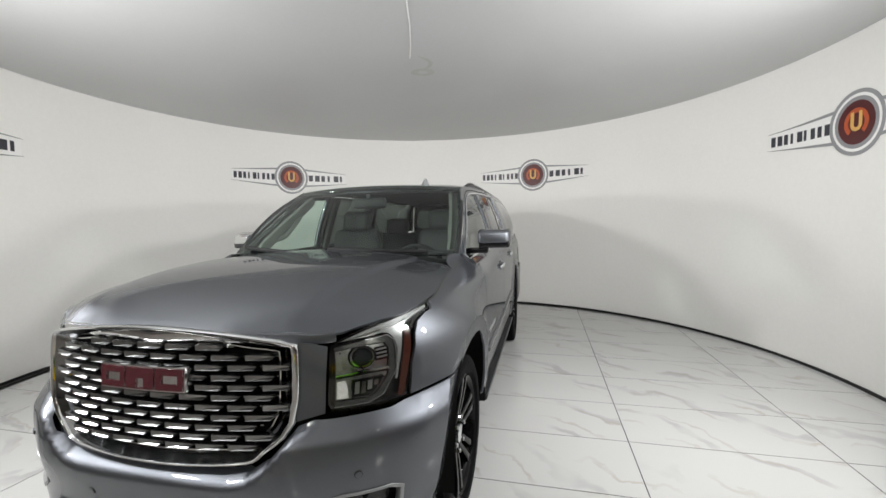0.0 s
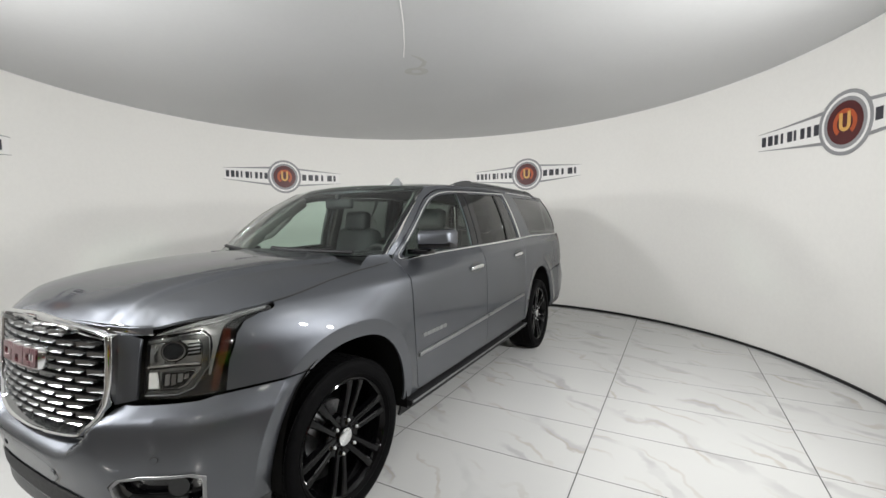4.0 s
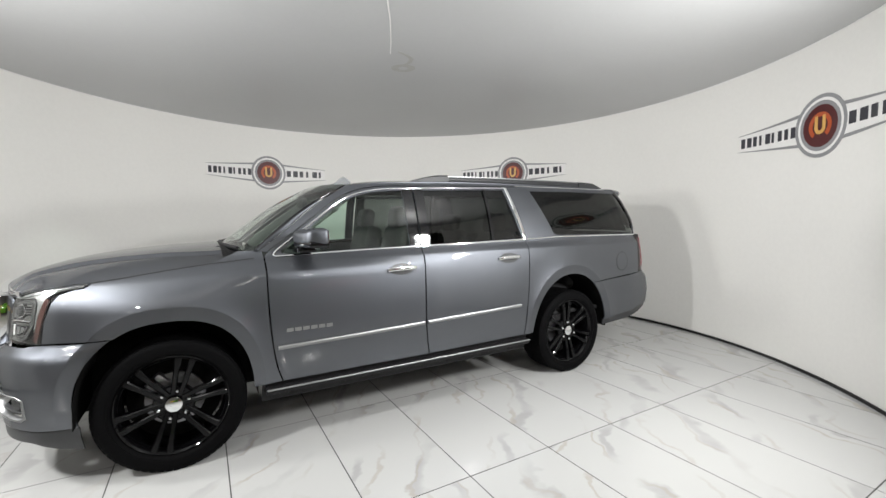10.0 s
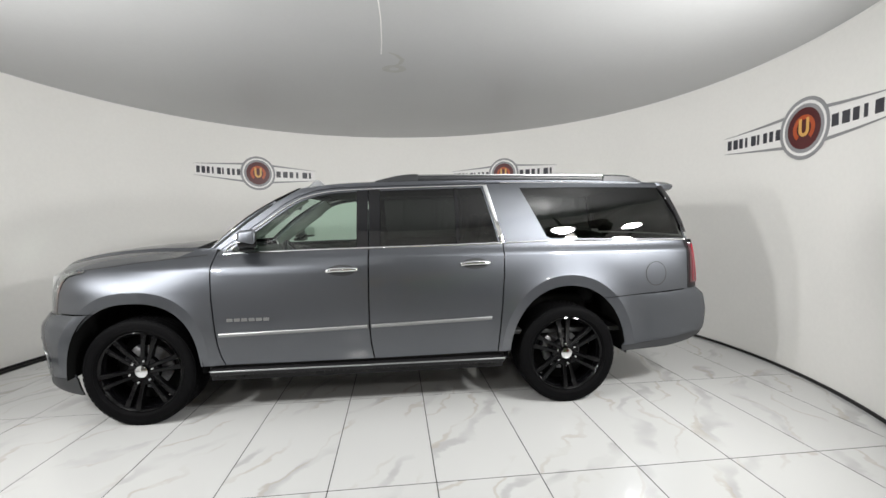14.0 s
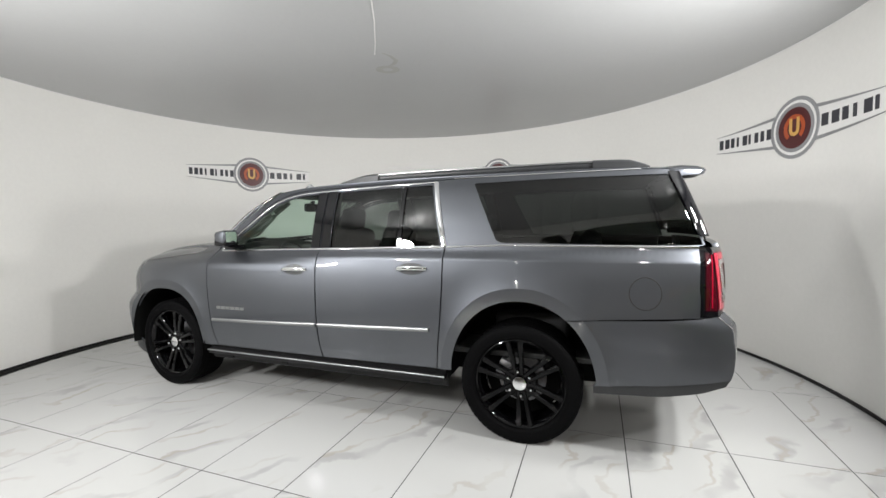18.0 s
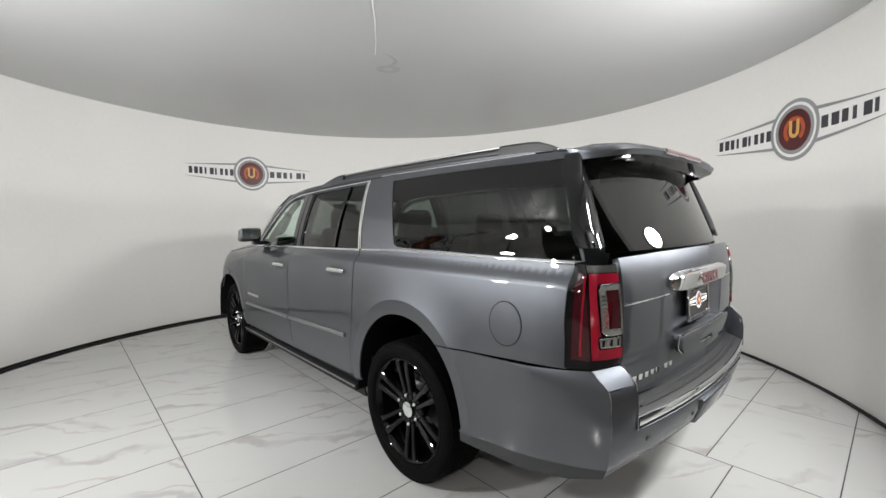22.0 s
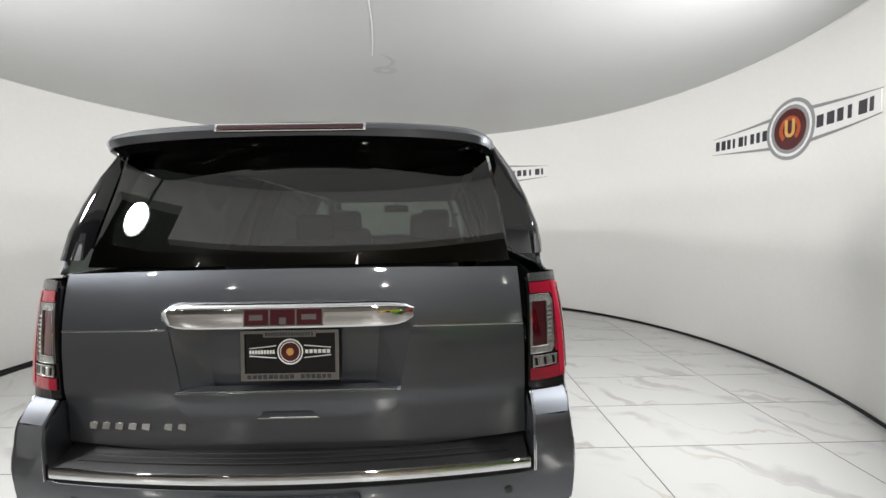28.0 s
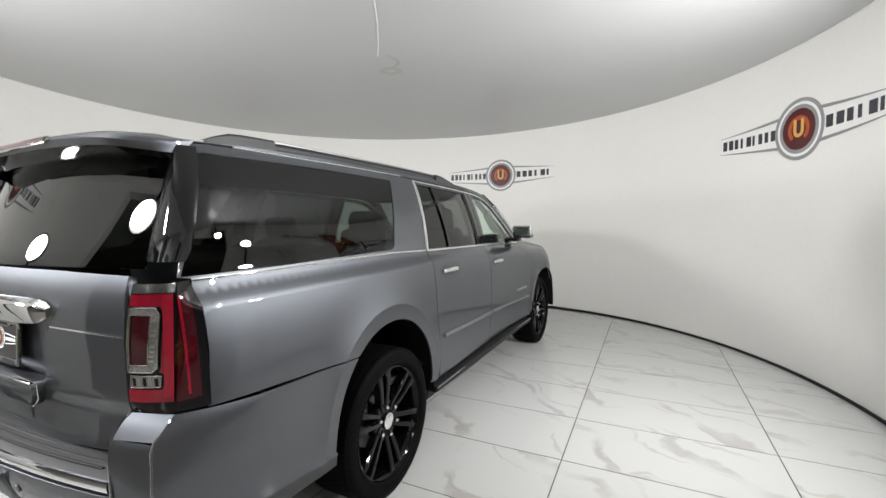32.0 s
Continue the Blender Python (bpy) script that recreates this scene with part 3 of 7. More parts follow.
# ---------------------------------------------------------------- wall signs
def wall_sign(deg, z, label):
    """A round emblem with two tapering wings of block marks, bent to the wall."""
    sign = tagged(new("wall_sign"), label, "sign", group="signs round the booth wall")

    def on(u, v):
        a = radians(deg) - u / WALL_R
        r = WALL_R - 0.004
        return np.stack([WALL_C[0] + r * np.cos(a), WALL_C[1] + r * np.sin(a), z + v], 1)

    def disc(r, k=48):
        return [(r * math.cos(2 * math.pi * i / k), r * math.sin(2 * math.pi * i / k)) for i in range(k)]

    def flat(name, poly, mat, off, holes=(), step=0.06):
        patch(name, poly, on, mat, sign, sign=1, step=step, holes=holes, thick=0.004, offset=off, edge=0.05)

    c = 0.075
    flat("wing_panel", [(-0.97, -0.085), (-0.22, -0.125), (-0.22, 0.125), (-0.97, 0.085)], SIGN_WHITE, 0.001)
    flat("wing_panel", [(0.22, -0.125), (0.97, -0.085), (0.97, 0.085), (0.22, 0.125)], SIGN_WHITE, 0.001)
    for s in (-1, 1):
        for t in (-1, 1):
            flat("wing_line", [(s * 0.24, t * 0.128), (s * 0.99, t * 0.086), (s * 0.99, t * 0.090), (s * 0.24, t * 0.158)][::s * t], SIGN_GREY, 0.003)
    flat("outer_ring", disc(0.285), SIGN_GREY, 0.005, holes=[disc(0.252)])
    flat("white_ring", disc(0.252), SIGN_WHITE, 0.004, holes=[disc(0.225)])
    flat("inner_ring", disc(0.225), SIGN_GREY, 0.006, holes=[disc(0.19)])
    flat("emblem_disc", disc(0.19), SIGN_RED, 0.007, holes=[])
    arc = [(0.125 * math.cos(a), 0.125 * math.sin(a)) for a in np.linspace(radians(-50), radians(230), 40)]
    arc2 = [(0.085 * math.cos(a), 0.085 * math.sin(a)) for a in np.linspace(radians(230), radians(-50), 40)]
    flat("emblem_glow", arc + arc2, SIGN_ORANGE, 0.009, step=0.03)
    u = [(-0.075, 0.12), (-0.075, -0.01)] + [(0.075 * math.cos(a), -0.02 + 0.075 * math.sin(a)) for a in np.linspace(math.pi, 2 * math.pi, 14)] + [(0.075, -0.01), (0.075, 0.12), (0.035, 0.12), (0.035, -0.01)]
    u += [(0.034 * math.cos(a), -0.02 + 0.034 * math.sin(a)) for a in np.linspace(2 * math.pi, math.pi, 10)] + [(-0.035, -0.01), (-0.035, 0.12)]
    flat("emblem_horseshoe", [(x * 0.78, y * 0.78) for x, y in u[::-1]], SIGN_GOLD, 0.011, step=0.03)
    for x0, x1, n in ((-0.96, -0.27, 9), (0.29, 0.96, 6)):
        w = (x1 - x0) / n
        for i in range(n):
            x = x0 + i * w
            g = 0.052
            q1 = 0.12 + (0.64, 0.70, 0.56, 0.34, 0.74, 0.34, 0.58, 0.54, 0.66)[i]
            flat("letter_bar", [(x + w * 0.12, -g), (x + w * q1, -g), (x + w * q1, g), (x + w * 0.12, g)], SIGN_DARK, 0.005)
    return sign


for deg, z in ((129.9, 2.362), (64.8, 2.362), (-1.9, 2.334), (195.5, 2.362)):
    wall_sign(deg, z, "maroon round emblem with grey rings and dark-marked wings on wall")


# ---------------------------------------------------------------- booth lamps
def booth_lamp(deg, r, z, aim, stand):
    lamp = tagged(new("booth_lamp"), "round white studio lamp shining into the booth", "lamp", group="lamps by the booth's mouth")
    x, y = on_wall(deg, r)
    m = look((x, y, z), aim)
    bm = bmesh.new()
    lathe(bm, [(0.0, -0.10), (0.11, -0.09), (0.155, -0.03), (0.16, 0.0), (0.150, 0.004), (0.148, -0.004)], 40, m @ Matrix.Rotation(radians(-90), 4, "X"))
    part("housing", bm, PLASTIC, lamp, smooth=True)
    bm = bmesh.new()
    lathe(bm, [(0.0, -0.002), (0.148, -0.002)], 40, m @ Matrix.Rotation(radians(-90), 4, "X"))
    part("lamp_glass", bm, LAMP_FACE, lamp, "glowing white lamp face")
    if stand:
        sweep("pole", [(x * 1.01, y * 1.01, 0.0), (x * 1.01, y * 1.01, z - 0.15)], [(1, 0, 0)] * 2, ring_profile(0.03, 0.03), PLASTIC, lamp)
    else:
        sweep("hanger", [(x * 1.02, y * 1.02, z + 0.1), (x * 1.02, y * 1.02, WALL_H)], [(1, 0, 0)] * 2, ring_profile(0.03, 0.03), PLASTIC, lamp)


for k, (deg, r, z, watts, aim) in enumerate(LAMPS):
    booth_lamp(deg, r, z, aim, k > 1)

# the dark hall behind the camera
bm = bmesh.new()
box(bm, (-14, -20.2, -0.1), (14, -20, 6))
tagged(part("wall_hall", bm, SHOW_DARK), "dark far wall of the hall", "wall", kind="structure")
for sx in (-1, 1):
    bm = bmesh.new()
    box(bm, (sx * 14.0, -20, -0.1), (sx * 14.2, 9, 6))
    tagged(part("wall_hall_side", bm, SHOW_DARK), "dark side wall of the hall", "wall", kind="structure")
bm = bmesh.new()
box(bm, (-14, 9, -0.1), (14, 9.2, 6))
tagged(part("wall_hall_back", bm, SHOW_DARK), "dark wall behind the booth", "wall", kind="structure")
bm = bmesh.new()
box(bm, (-14, -20, 6.0), (14, 9, 6.1))
tagged(part("ceiling_hall", bm, SHOW_DARK), "dark ceiling of the hall", "ceiling", kind="structure")
for x, y in HALL_LAMPS:
    bm = bmesh.new()
    lathe(bm, [(0.0, -0.05), (0.11, -0.05), (0.16, 0.0), (0.05, 0.25), (0.02, 0.9)], 20, Matrix.Translation((x, y, 5.08)) @ Matrix.Rotation(radians(90), 4, "X"))
    tagged(part("hall_lamp", bm, BULB, smooth=True), "small bright lamp under the dark hall ceiling", "lamp", group="hall lamps")


# cars parked in the hall, seen only as reflections in the chrome
def hall_car(x, y, turn, paint, label):
    thing = tagged(new("parked_car"), label, "car", group="cars parked in the hall")
    thing.matrix_basis = pose(x, y, -0.09, 0, 0, turn)
    bm = bmesh.new()
    rows = []
    for px, zt, w in ((2.2, 0.55, 0.70), (1.9, 0.68, 0.86), (1.2, 0.80, 0.93), (0.7, 0.86, 0.94), (0.0, 1.18, 0.92), (-0.7, 1.20, 0.92), (-1.4, 0.98, 0.94), (-2.0, 0.90, 0.90), (-2.2, 0.70, 0.80)):
        cab = 0.70 if 0.9 < zt else 0.96
        rows.append([bm.verts.new((px, yy, zz)) for yy, zz in ((-w, 0.22), (-w, 0.60), (-w * cab, zt), (0, zt + 0.03), (w * cab, zt), (w, 0.60), (w, 0.22))])
    for a, b in zip(rows, rows[1:]):
        for q in range(6):
            bm.faces.new((a[q], b[q], b[q + 1], a[q + 1]))
    bm.faces.new(rows[0])
    bm.faces.new(rows[-1][::-1])
    bmesh.ops.recalc_face_normals(bm, faces=bm.faces)
    part("body", bm, paint, thing, smooth=True)
    bm = bmesh.new()
    box(bm, (-0.95, -0.75, 0.84), (0.38, 0.75, 1.10), 0.05)
    part("windows", bm, GLOSS_BLACK, thing, smooth=True)
    for wx in (1.35, -1.35):
        for s in (-1, 1):
            bm = bmesh.new()
            lathe(bm, [(0.0, -0.10), (0.20, -0.10), (0.31, -0.11), (0.33, -0.06), (0.33, 0.06), (0.31, 0.11), (0.20, 0.10), (0.0, 0.10)], 24, Matrix.Translation((wx, s * 0.84, 0.33)))
            part("wheel", bm, RUBBER, thing, smooth=True)


hall_car(3.6, -8.2, 150, CAR_GREEN, "lime green sports car parked in the dark hall")
hall_car(2.4, -11.2, 170, CAR_YELLOW, "yellow sports car parked far back in the hall")
hall_car(7.7, -8.0, 150, CAR_RED, "red sports car parked in the dark hall")


# ---------------------------------------------------------------- the car's surfaces (x forward, y to its left, z up, metres)
HALF = Curve((0.25, 0.90), (0.40, 0.934), (0.55, 0.956), (0.72, 0.967), (0.90, 0.970), (1.05, 0.967), (1.15, 0.961), (1.22, 0.953), (1.244, 0.949), (1.258, 0.941),
             (1.285, 0.921), (1.303, 0.907), (1.335, 0.898), (1.40, 0.884), (1.50, 0.857), (1.58, 0.831), (1.66, 0.801), (1.73, 0.772), (1.79, 0.742), (1.835, 0.715))
CREASE = [(x, z) for z in (1.19, 1.215, 1.232, 1.244, 1.251, 1.258, 1.268, 1.285, 1.303, 1.318) for x in np.arange(-2.70, 2.0, 0.04)]      # the shoulder under the windows
NOSE = Curve((0.25, 2.50), (0.45, 2.535), (0.70, 2.54), (0.90, 2.525), (1.05, 2.505), (1.15, 2.48), (1.22, 2.45))
TAIL = Curve((0.30, -2.88), (0.75, -2.905), (1.10, -2.905), (1.30, -2.885), (1.37, -2.865), (1.55, -2.795), (1.80, -2.69), (1.88, -2.65))
XF, XR, NF, NR = 1.5, -1.9, 3.1, 12.0
BOW = 0.05      # how far the tail swells behind its corners
ARCH_F, ARCH_R, HUB_Z = (1.651, 0.445, 0.530, 2.4), (-1.655, 0.487, 0.571, 2.1), 0.405


def arch_rho(x, z, arch):
    xa, rx, rz, n = arch
    return (np.abs((x - xa) / rx) ** n + np.abs((z - HUB_Z) / rz) ** n) ** (1 / n)


def half_width(x, z):
    b = HALF(z)
    b = b - ease(0.95, 1.9, x) * 0.07 * (np.clip((z - 1.0) / 0.18, 0, 2) ** 2)
    b = b - ease(-0.6, 1.1, x) * 0.085 * ease(1.16, 1.29, z)
    b = b + 0.024 * ease(-1.6, -2.5, x) * ease(1.36, 1.48, z) * ease(1.80, 1.66, z)
    b = b - 0.004 * ((x + 0.2) / 1.5) ** 2
    return b


def flare(x, z):
    f = 0
    for arch, rise, lip in ((ARCH_F, 0.015, 1.155), (ARCH_R, 0.016, 1.150)):
        rho = arch_rho(x, z, arch)
        swell = rise * np.clip((1.50 - rho) / (1.50 - lip), 0, 1) ** 2.4
        f = f + np.where(rho > lip, swell, rise - 0.05 * (lip - rho)) * ease(0.35, 0.5, z)
    return f


def arch_rings(arch):
    """Points along the edge of the flare round a wheel opening."""
    xa, rx, rz, n = arch
    out = []
    for rho in (1.03, 1.08, 1.12, 1.138, 1.146, 1.153, 1.160, 1.168, 1.18, 1.20, 1.24, 1.30):
        for t in np.linspace(-0.3, math.pi + 0.3, 110):
            c, s = math.cos(t), math.sin(t)
            out.append((xa + rho * rx * math.copysign(abs(c) ** (2 / n), c), HUB_Z + rho * rz * math.copysign(abs(s) ** (2 / n), s)))
    return out


def side(x, z):
    """The body's left side."""
    x, z = np.asarray(x, float), np.asarray(z, float)
    b = half_width(x, z) + flare(x, z)
    uf = np.clip((x - XF) / (NOSE(z) - XF), 0, 0.9999)
    ur = np.clip((XR - x) / (XR - TAIL(z) - BOW), 0, 0.9999)
    y = b * (1 - uf ** NF) ** (1 / NF) * (1 - ur ** NR) ** (1 / NR)
    return np.stack([x, y, z + 0 * x], 1)


def make_end(x0, tip, n, bulge, bow=0.0):
    """A surface round one end, by the arc length s from its middle and z."""
    zr = 0.95
    phi = np.linspace(0, math.pi / 2, 4000)
    a = float(tip(zr)) - x0 + bow
    b = float(HALF(zr))
    px, py = a * np.cos(phi) ** (2 / n), b * np.sin(phi) ** (2 / n)
    s = np.concatenate([[0], np.cumsum(np.hypot(np.diff(px), np.diff(py)))])

    def fn(u, z):
        u, z = np.asarray(u, float), np.asarray(z, float)
        sg = np.sign(u)
        ph = np.interp(np.abs(u), s, phi)
        aa = tip(z) - x0 + bow
        x = x0 + aa * np.cos(ph) ** (2 / n)
        bb = half_width(x, z)
        d = bulge(x, z)
        y = (bb + d) * np.sin(ph) ** (2 / n)
        x = x + np.sign(a) * d * np.cos(ph) ** (2 / n) - bow * np.clip(1 - (y / (bb + d)) ** 2, 0, 1)
        return np.stack([x, sg * y, z + 0 * x], 1)

    def at_y(y):
        return float(np.interp(y, py, s))

    def at_x(x):
        q = np.abs(px[::-1])
        return float(np.interp(abs(x - x0), q, s[::-1]))

    return fn, at_y, at_x


def no_bulge(x, z):
    return 0 * x


FB = Curve((0.22, 0.050), (0.30, 0.064), (0.38, 0.054), (0.45, 0.050), (0.55, 0.051), (0.65, 0.057), (0.73, 0.055), (0.768, 0.050), (0.778, 0.046), (0.79, 0.038), (0.835, 0.014), (0.848, 0.008), (0.88, 0.003), (0.95, 0.0))
RB = Curve((0.36, -0.03), (0.46, 0.004), (0.56, 0.014), (0.70, 0.022), (0.86, 0.026), (0.925, 0.018), (0.95, 0.004), (1.02, 0.0))
front, front_y, front_x = make_end(XF, NOSE, NF, no_bulge)
bumper_f, _, _ = make_end(XF, NOSE, NF, lambda x, z: FB(z) * ease(1.95, 2.28, x) + 1.5 * flare(x, z) * ease(0.87, 0.80, z) + flare(x, z) * ease(0.80, 0.87, z))
EDGE_Y, EDGE_Z = [0.0, 0.30, 0.37, 0.43, 0.505, 0.56, 0.70], [0.664, 0.667, 0.680, 0.722, 0.810, 0.830, 0.838]      # the bumper's upper edge round the grille


def bumper_chin(u, z):
    """The bumper with its ledge, which swells out below and beside the grille."""
    p = bumper_f(u, z)
    y = np.abs(p[:, 1])
    down = np.clip((np.interp(y, EDGE_Y, EDGE_Z) - p[:, 2] + 0.004) / 0.060, 0, 1)
    swell = 1 - (1 - down) ** 2.2
    near = 1 - ease(0.50, 0.66, y)
    back = 2.548 - 0.080 * (y / 0.53) ** 2.1
    full = p[:, 0] + 0.022 * near * ease(0.45, 0.62, p[:, 2])
    p[:, 0] = full + (np.minimum(back, full) - full) * near * (1 - swell)
    return p


rear, rear_y, rear_x = make_end(XR, TAIL, NR, no_bulge, BOW)

# the rear bumper turns round crisp corners; these are the corner's place and the rear face's lean by height
CORNER_X = Curve((0.44, -2.80), (0.52, -2.845), (0.567, -2.866), (0.64, -2.880), (0.72, -2.884), (0.80, -2.876), (0.870, -2.863), (0.930, -2.797))
CORNER_Y = Curve((0.44, 0.905), (0.52, 0.918), (0.567, 0.924), (0.72, 0.929), (0.87, 0.916), (0.93, 0.920))
LEAN_IN = Curve((0.44, 0.14), (0.52, 0.055), (0.567, 0.026), (0.64, 0.004), (0.70, 0.0), (0.877, 0.006), (0.937, 0.06))


def rear_line(y):
    return -2.985 + 0.065 * (np.abs(y) / 0.774) ** 2


def bumper_side(x, z):
    x, z = np.asarray(x, float), np.asarray(z, float)
    low = np.clip(0.72 - z, 0, 1)
    y = half_width(x, np.maximum(z, 0.72)) - 0.04 * low ** 2 + flare(x, z) + RB(np.maximum(z, 0.70)) * ease(-2.0, -2.6, x)
    t = np.clip((-2.42 - x) / (-2.42 - CORNER_X(z)), 0, 1.2)
    return np.stack([x, y + (CORNER_Y(z) - half_width(CORNER_X(z), np.maximum(z, 0.72)) + 0.04 * low ** 2 - RB(np.maximum(z, 0.70))) * t ** 2.2, z + 0 * x], 1)


def bumper_back(y, z):
    y, z = np.asarray(y, float), np.asarray(z, float)
    k = np.clip((y - 0.787) / (CORNER_Y(z) - 0.787), 0, 1)
    return np.stack([rear_line(y) + LEAN_IN(z) * (1 - k) + (CORNER_X(z) - rear_line(CORNER_Y(z))) * k, y, z + 0 * y], 1)


# the tail lamps have an upright corner too
def lamp_corner(z):
    t = (z - 0.93) / 0.40
    return -2.797 + 0.012 * t + 0.030 * t ** 2, 0.919 - 0.004 * t - 0.022 * t ** 2


def lamp_back(y, z):
    y, z = np.asarray(y, float), np.asarray(z, float)
    cx, cy = lamp_corner(z)
    xi = TAIL(z) + 0.052 + 0.012 * ease(0.98, 0.90, z)
    k = (y - 0.782) / (cy - 0.782)
    return np.stack([xi + (cx - xi) * k - 0.010 * k * (1 - k) * 4, y, z + 0 * y], 1)


def lamp_side(x, z):
    x, z = np.asarray(x, float), np.asarray(z, float)
    cx, cy = lamp_corner(z)
    y0 = side(np.full_like(z, -2.698), z)[:, 1]
    k = np.clip((-2.698 - x) / (-2.698 - cx), 0, 1.2)
    return np.stack([x, y0 + (cy - y0) * (0.35 * k + 0.65 * k ** 2), z + 0 * x], 1)

HOOD_Z = Curve((1.10, 1.350), (1.4, 1.337), (1.8, 1.310), (2.0, 1.290), (2.2, 1.260), (2.38, 1.222), (2.48, 1.186), (2.56, 1.148), (2.64, 1.08))


HOOD_EDGE_Y = [0.0, 0.27, 0.45, 0.555, 0.622, 0.706, 0.782, 0.812, 0.85]
HOOD_EDGE_X = [2.560, 2.535, 2.480, 2.43, 2.375, 2.31, 2.24, 2.24, 2.24]


def hood_top(x, y):
    x, y = np.asarray(x, float), np.asarray(y, float)
    drop = (0.070 + 0.02 * ease(1.3, 1.8, x) - 0.035 * ease(1.9, 2.2, x)) * (np.abs(y) / 0.83) ** (3.6 - 1.6 * ease(1.75, 1.38, x))
    edge = np.interp(np.abs(y), HOOD_EDGE_Y, HOOD_EDGE_X)
    drop = drop + (0.012 + 0.036 * ease(0.15, 0.50, np.abs(y)) * ease(0.74, 0.60, np.abs(y))) * np.clip(1 - (edge - x) / 0.13, 0, 1) ** 2
    dome = 0.50 + 0.09 * ease(2.3, 1.3, x)
    ridge = 0.017 * (1 - ease(dome - 0.022, dome + 0.022, np.abs(y))) * ease(2.62, 2.2, x)
    return np.stack([x, y, HOOD_Z(x) - drop + ridge - (0.02 + 0.075 * ease(1.9, 2.45, x)) * np.abs(y / 0.8) ** 3.4], 1)


ROOF_Z = Curve((0.62, 1.795), (0.48, 1.822), (0.28, 1.850), (-0.08, 1.872), (-0.65, 1.888), (-1.7, 1.890), (-2.3, 1.880), (-2.55, 1.865), (-2.75, 1.845))


def roof_top(x, y):
    x, y = np.asarray(x, float), np.asarray(y, float)
    return np.stack([x, y, ROOF_Z(x) - 0.028 * (y / 0.7) ** 2 - 0.016 * (np.abs(y) / 0.72) ** 8], 1)


def windscreen_at(u, v):
    """u across (-1..1), v from the cowl (0) to the roof (1)."""
    u, v = np.asarray(u, float), np.asarray(v, float)
    w = 0.785 + (0.690 - 0.785) * v + 0.018 * np.sin(math.pi * v)
    x = 1.36 + (0.60 - 1.36) * v - (0.19 + (0.10 - 0.19) * v) * u ** 2 + 0.02 * np.sin(math.pi * v)
    z = 1.315 + (1.822 - 1.315) * v + 0.035 * np.sin(math.pi * v) - 0.03 * u ** 2 * v
    return np.stack([x, u * w, z], 1)


def rear_glass_at(y, z):
    y, z = np.asarray(y, float), np.asarray(z, float)
    return np.stack([TAIL(z) + 0.100 * (y / 0.74) ** 2, y, z], 1)


def tailgate_at(y, z):
    y, z = np.asarray(y, float), np.asarray(z, float)
    return np.stack([TAIL(z) + 0.055 * (np.abs(y) / 0.78) ** 2.4 + 0.012 * ease(0.98, 0.90, z), y, z], 1)


car = tagged(new("car"), "dark metallic grey full-size sport utility vehicle with black wheels", "car")
BOTH = (False, True)


def arch_line(arch, z_front, z_rear, k=36):
    """The wheel opening's edge, from behind the wheel over it to its front."""
    xa, rx, rz, n = arch
    out = []
    for t in np.linspace(0, 2 * math.pi, 720):
        c, s = math.cos(t), math.sin(t)
        out.append((xa + rx * math.copysign(abs(c) ** (2 / n), c), HUB_Z + rz * math.copysign(abs(s) ** (2 / n), s)))
    out = np.array(out)
    fr = min((p for p in out if p[0] > xa), key=lambda p: abs(p[1] - z_front))
    re = min((p for p in out if p[0] < xa), key=lambda p: abs(p[1] - z_rear))
    upper = [p for p in out if (p[0] > xa and p[1] >= fr[1]) or (p[0] <= xa and p[1] >= re[1])]
    ang = [math.atan2(p[1] - HUB_Z, p[0] - xa) for p in upper]
    ang = [a + 2 * math.pi if a < -1.2 else a for a in ang]
    order = np.argsort(ang)[::-1]
    line = [tuple(upper[i]) for i in order]
    return line[::max(1, len(line) // k)] + [line[-1]]


# panels of the body
SEAM = [(2.02, 1.176), (1.85, 1.196), (1.65, 1.222), (1.43, 1.247), (1.40, 1.256), (1.36, 1.272), (1.31, 1.295)]
LAMP_REAR = [(2.249, 0.856), (2.232, 0.974), (2.194, 1.078), (2.158, 1.119), (2.096, 1.141), (2.046, 1.148), (2.020, 1.164)]
arch_f, arch_r = arch_line(ARCH_F, 0.862, 0.44), arch_line(ARCH_R, 0.42, 0.45)
DOOR_CUT = smooth_line([(1.112, 1.285), (1.112, 1.10), (1.108, 0.93), (1.092, 0.70), (1.066, 0.54), (1.036, 0.445)], 4)
fender_poly = [(1.118, 1.318)] + DOOR_CUT + arch_f + [(2.16, 0.860)] + LAMP_REAR + SEAM + [(1.26, 1.318)]
front_window = smooth_line([(1.000, 1.309), (0.90, 1.383), (0.797, 1.459), (0.66, 1.566), (0.538, 1.650), (0.42, 1.705), (0.28, 1.738), (0.12, 1.752), (0.045, 1.756)], 3) + [(0.045, 1.312), (0.5, 1.302), (0.93, 1.289), (0.985, 1.291)]
front_frame = smooth_line([(1.085, 1.300), (1.0, 1.362), (0.79, 1.517), (0.62, 1.648), (0.50, 1.716), (0.36, 1.762), (0.20, 1.783), (-0.042, 1.792)], 3)
front_door_poly = front_frame + [(-0.042, 1.3), (-0.040, 0.9), (-0.042, 0.70), (-0.055, 0.55), (-0.075, 0.445)] + [(x - 0.010, z) for x, z in DOOR_CUT[::-1]]
rear_window = [(-0.135, 1.762), (-0.776, 1.780), (-0.975, 1.786), (-1.085, 1.336), (-0.75, 1.328), (-0.135, 1.314)]
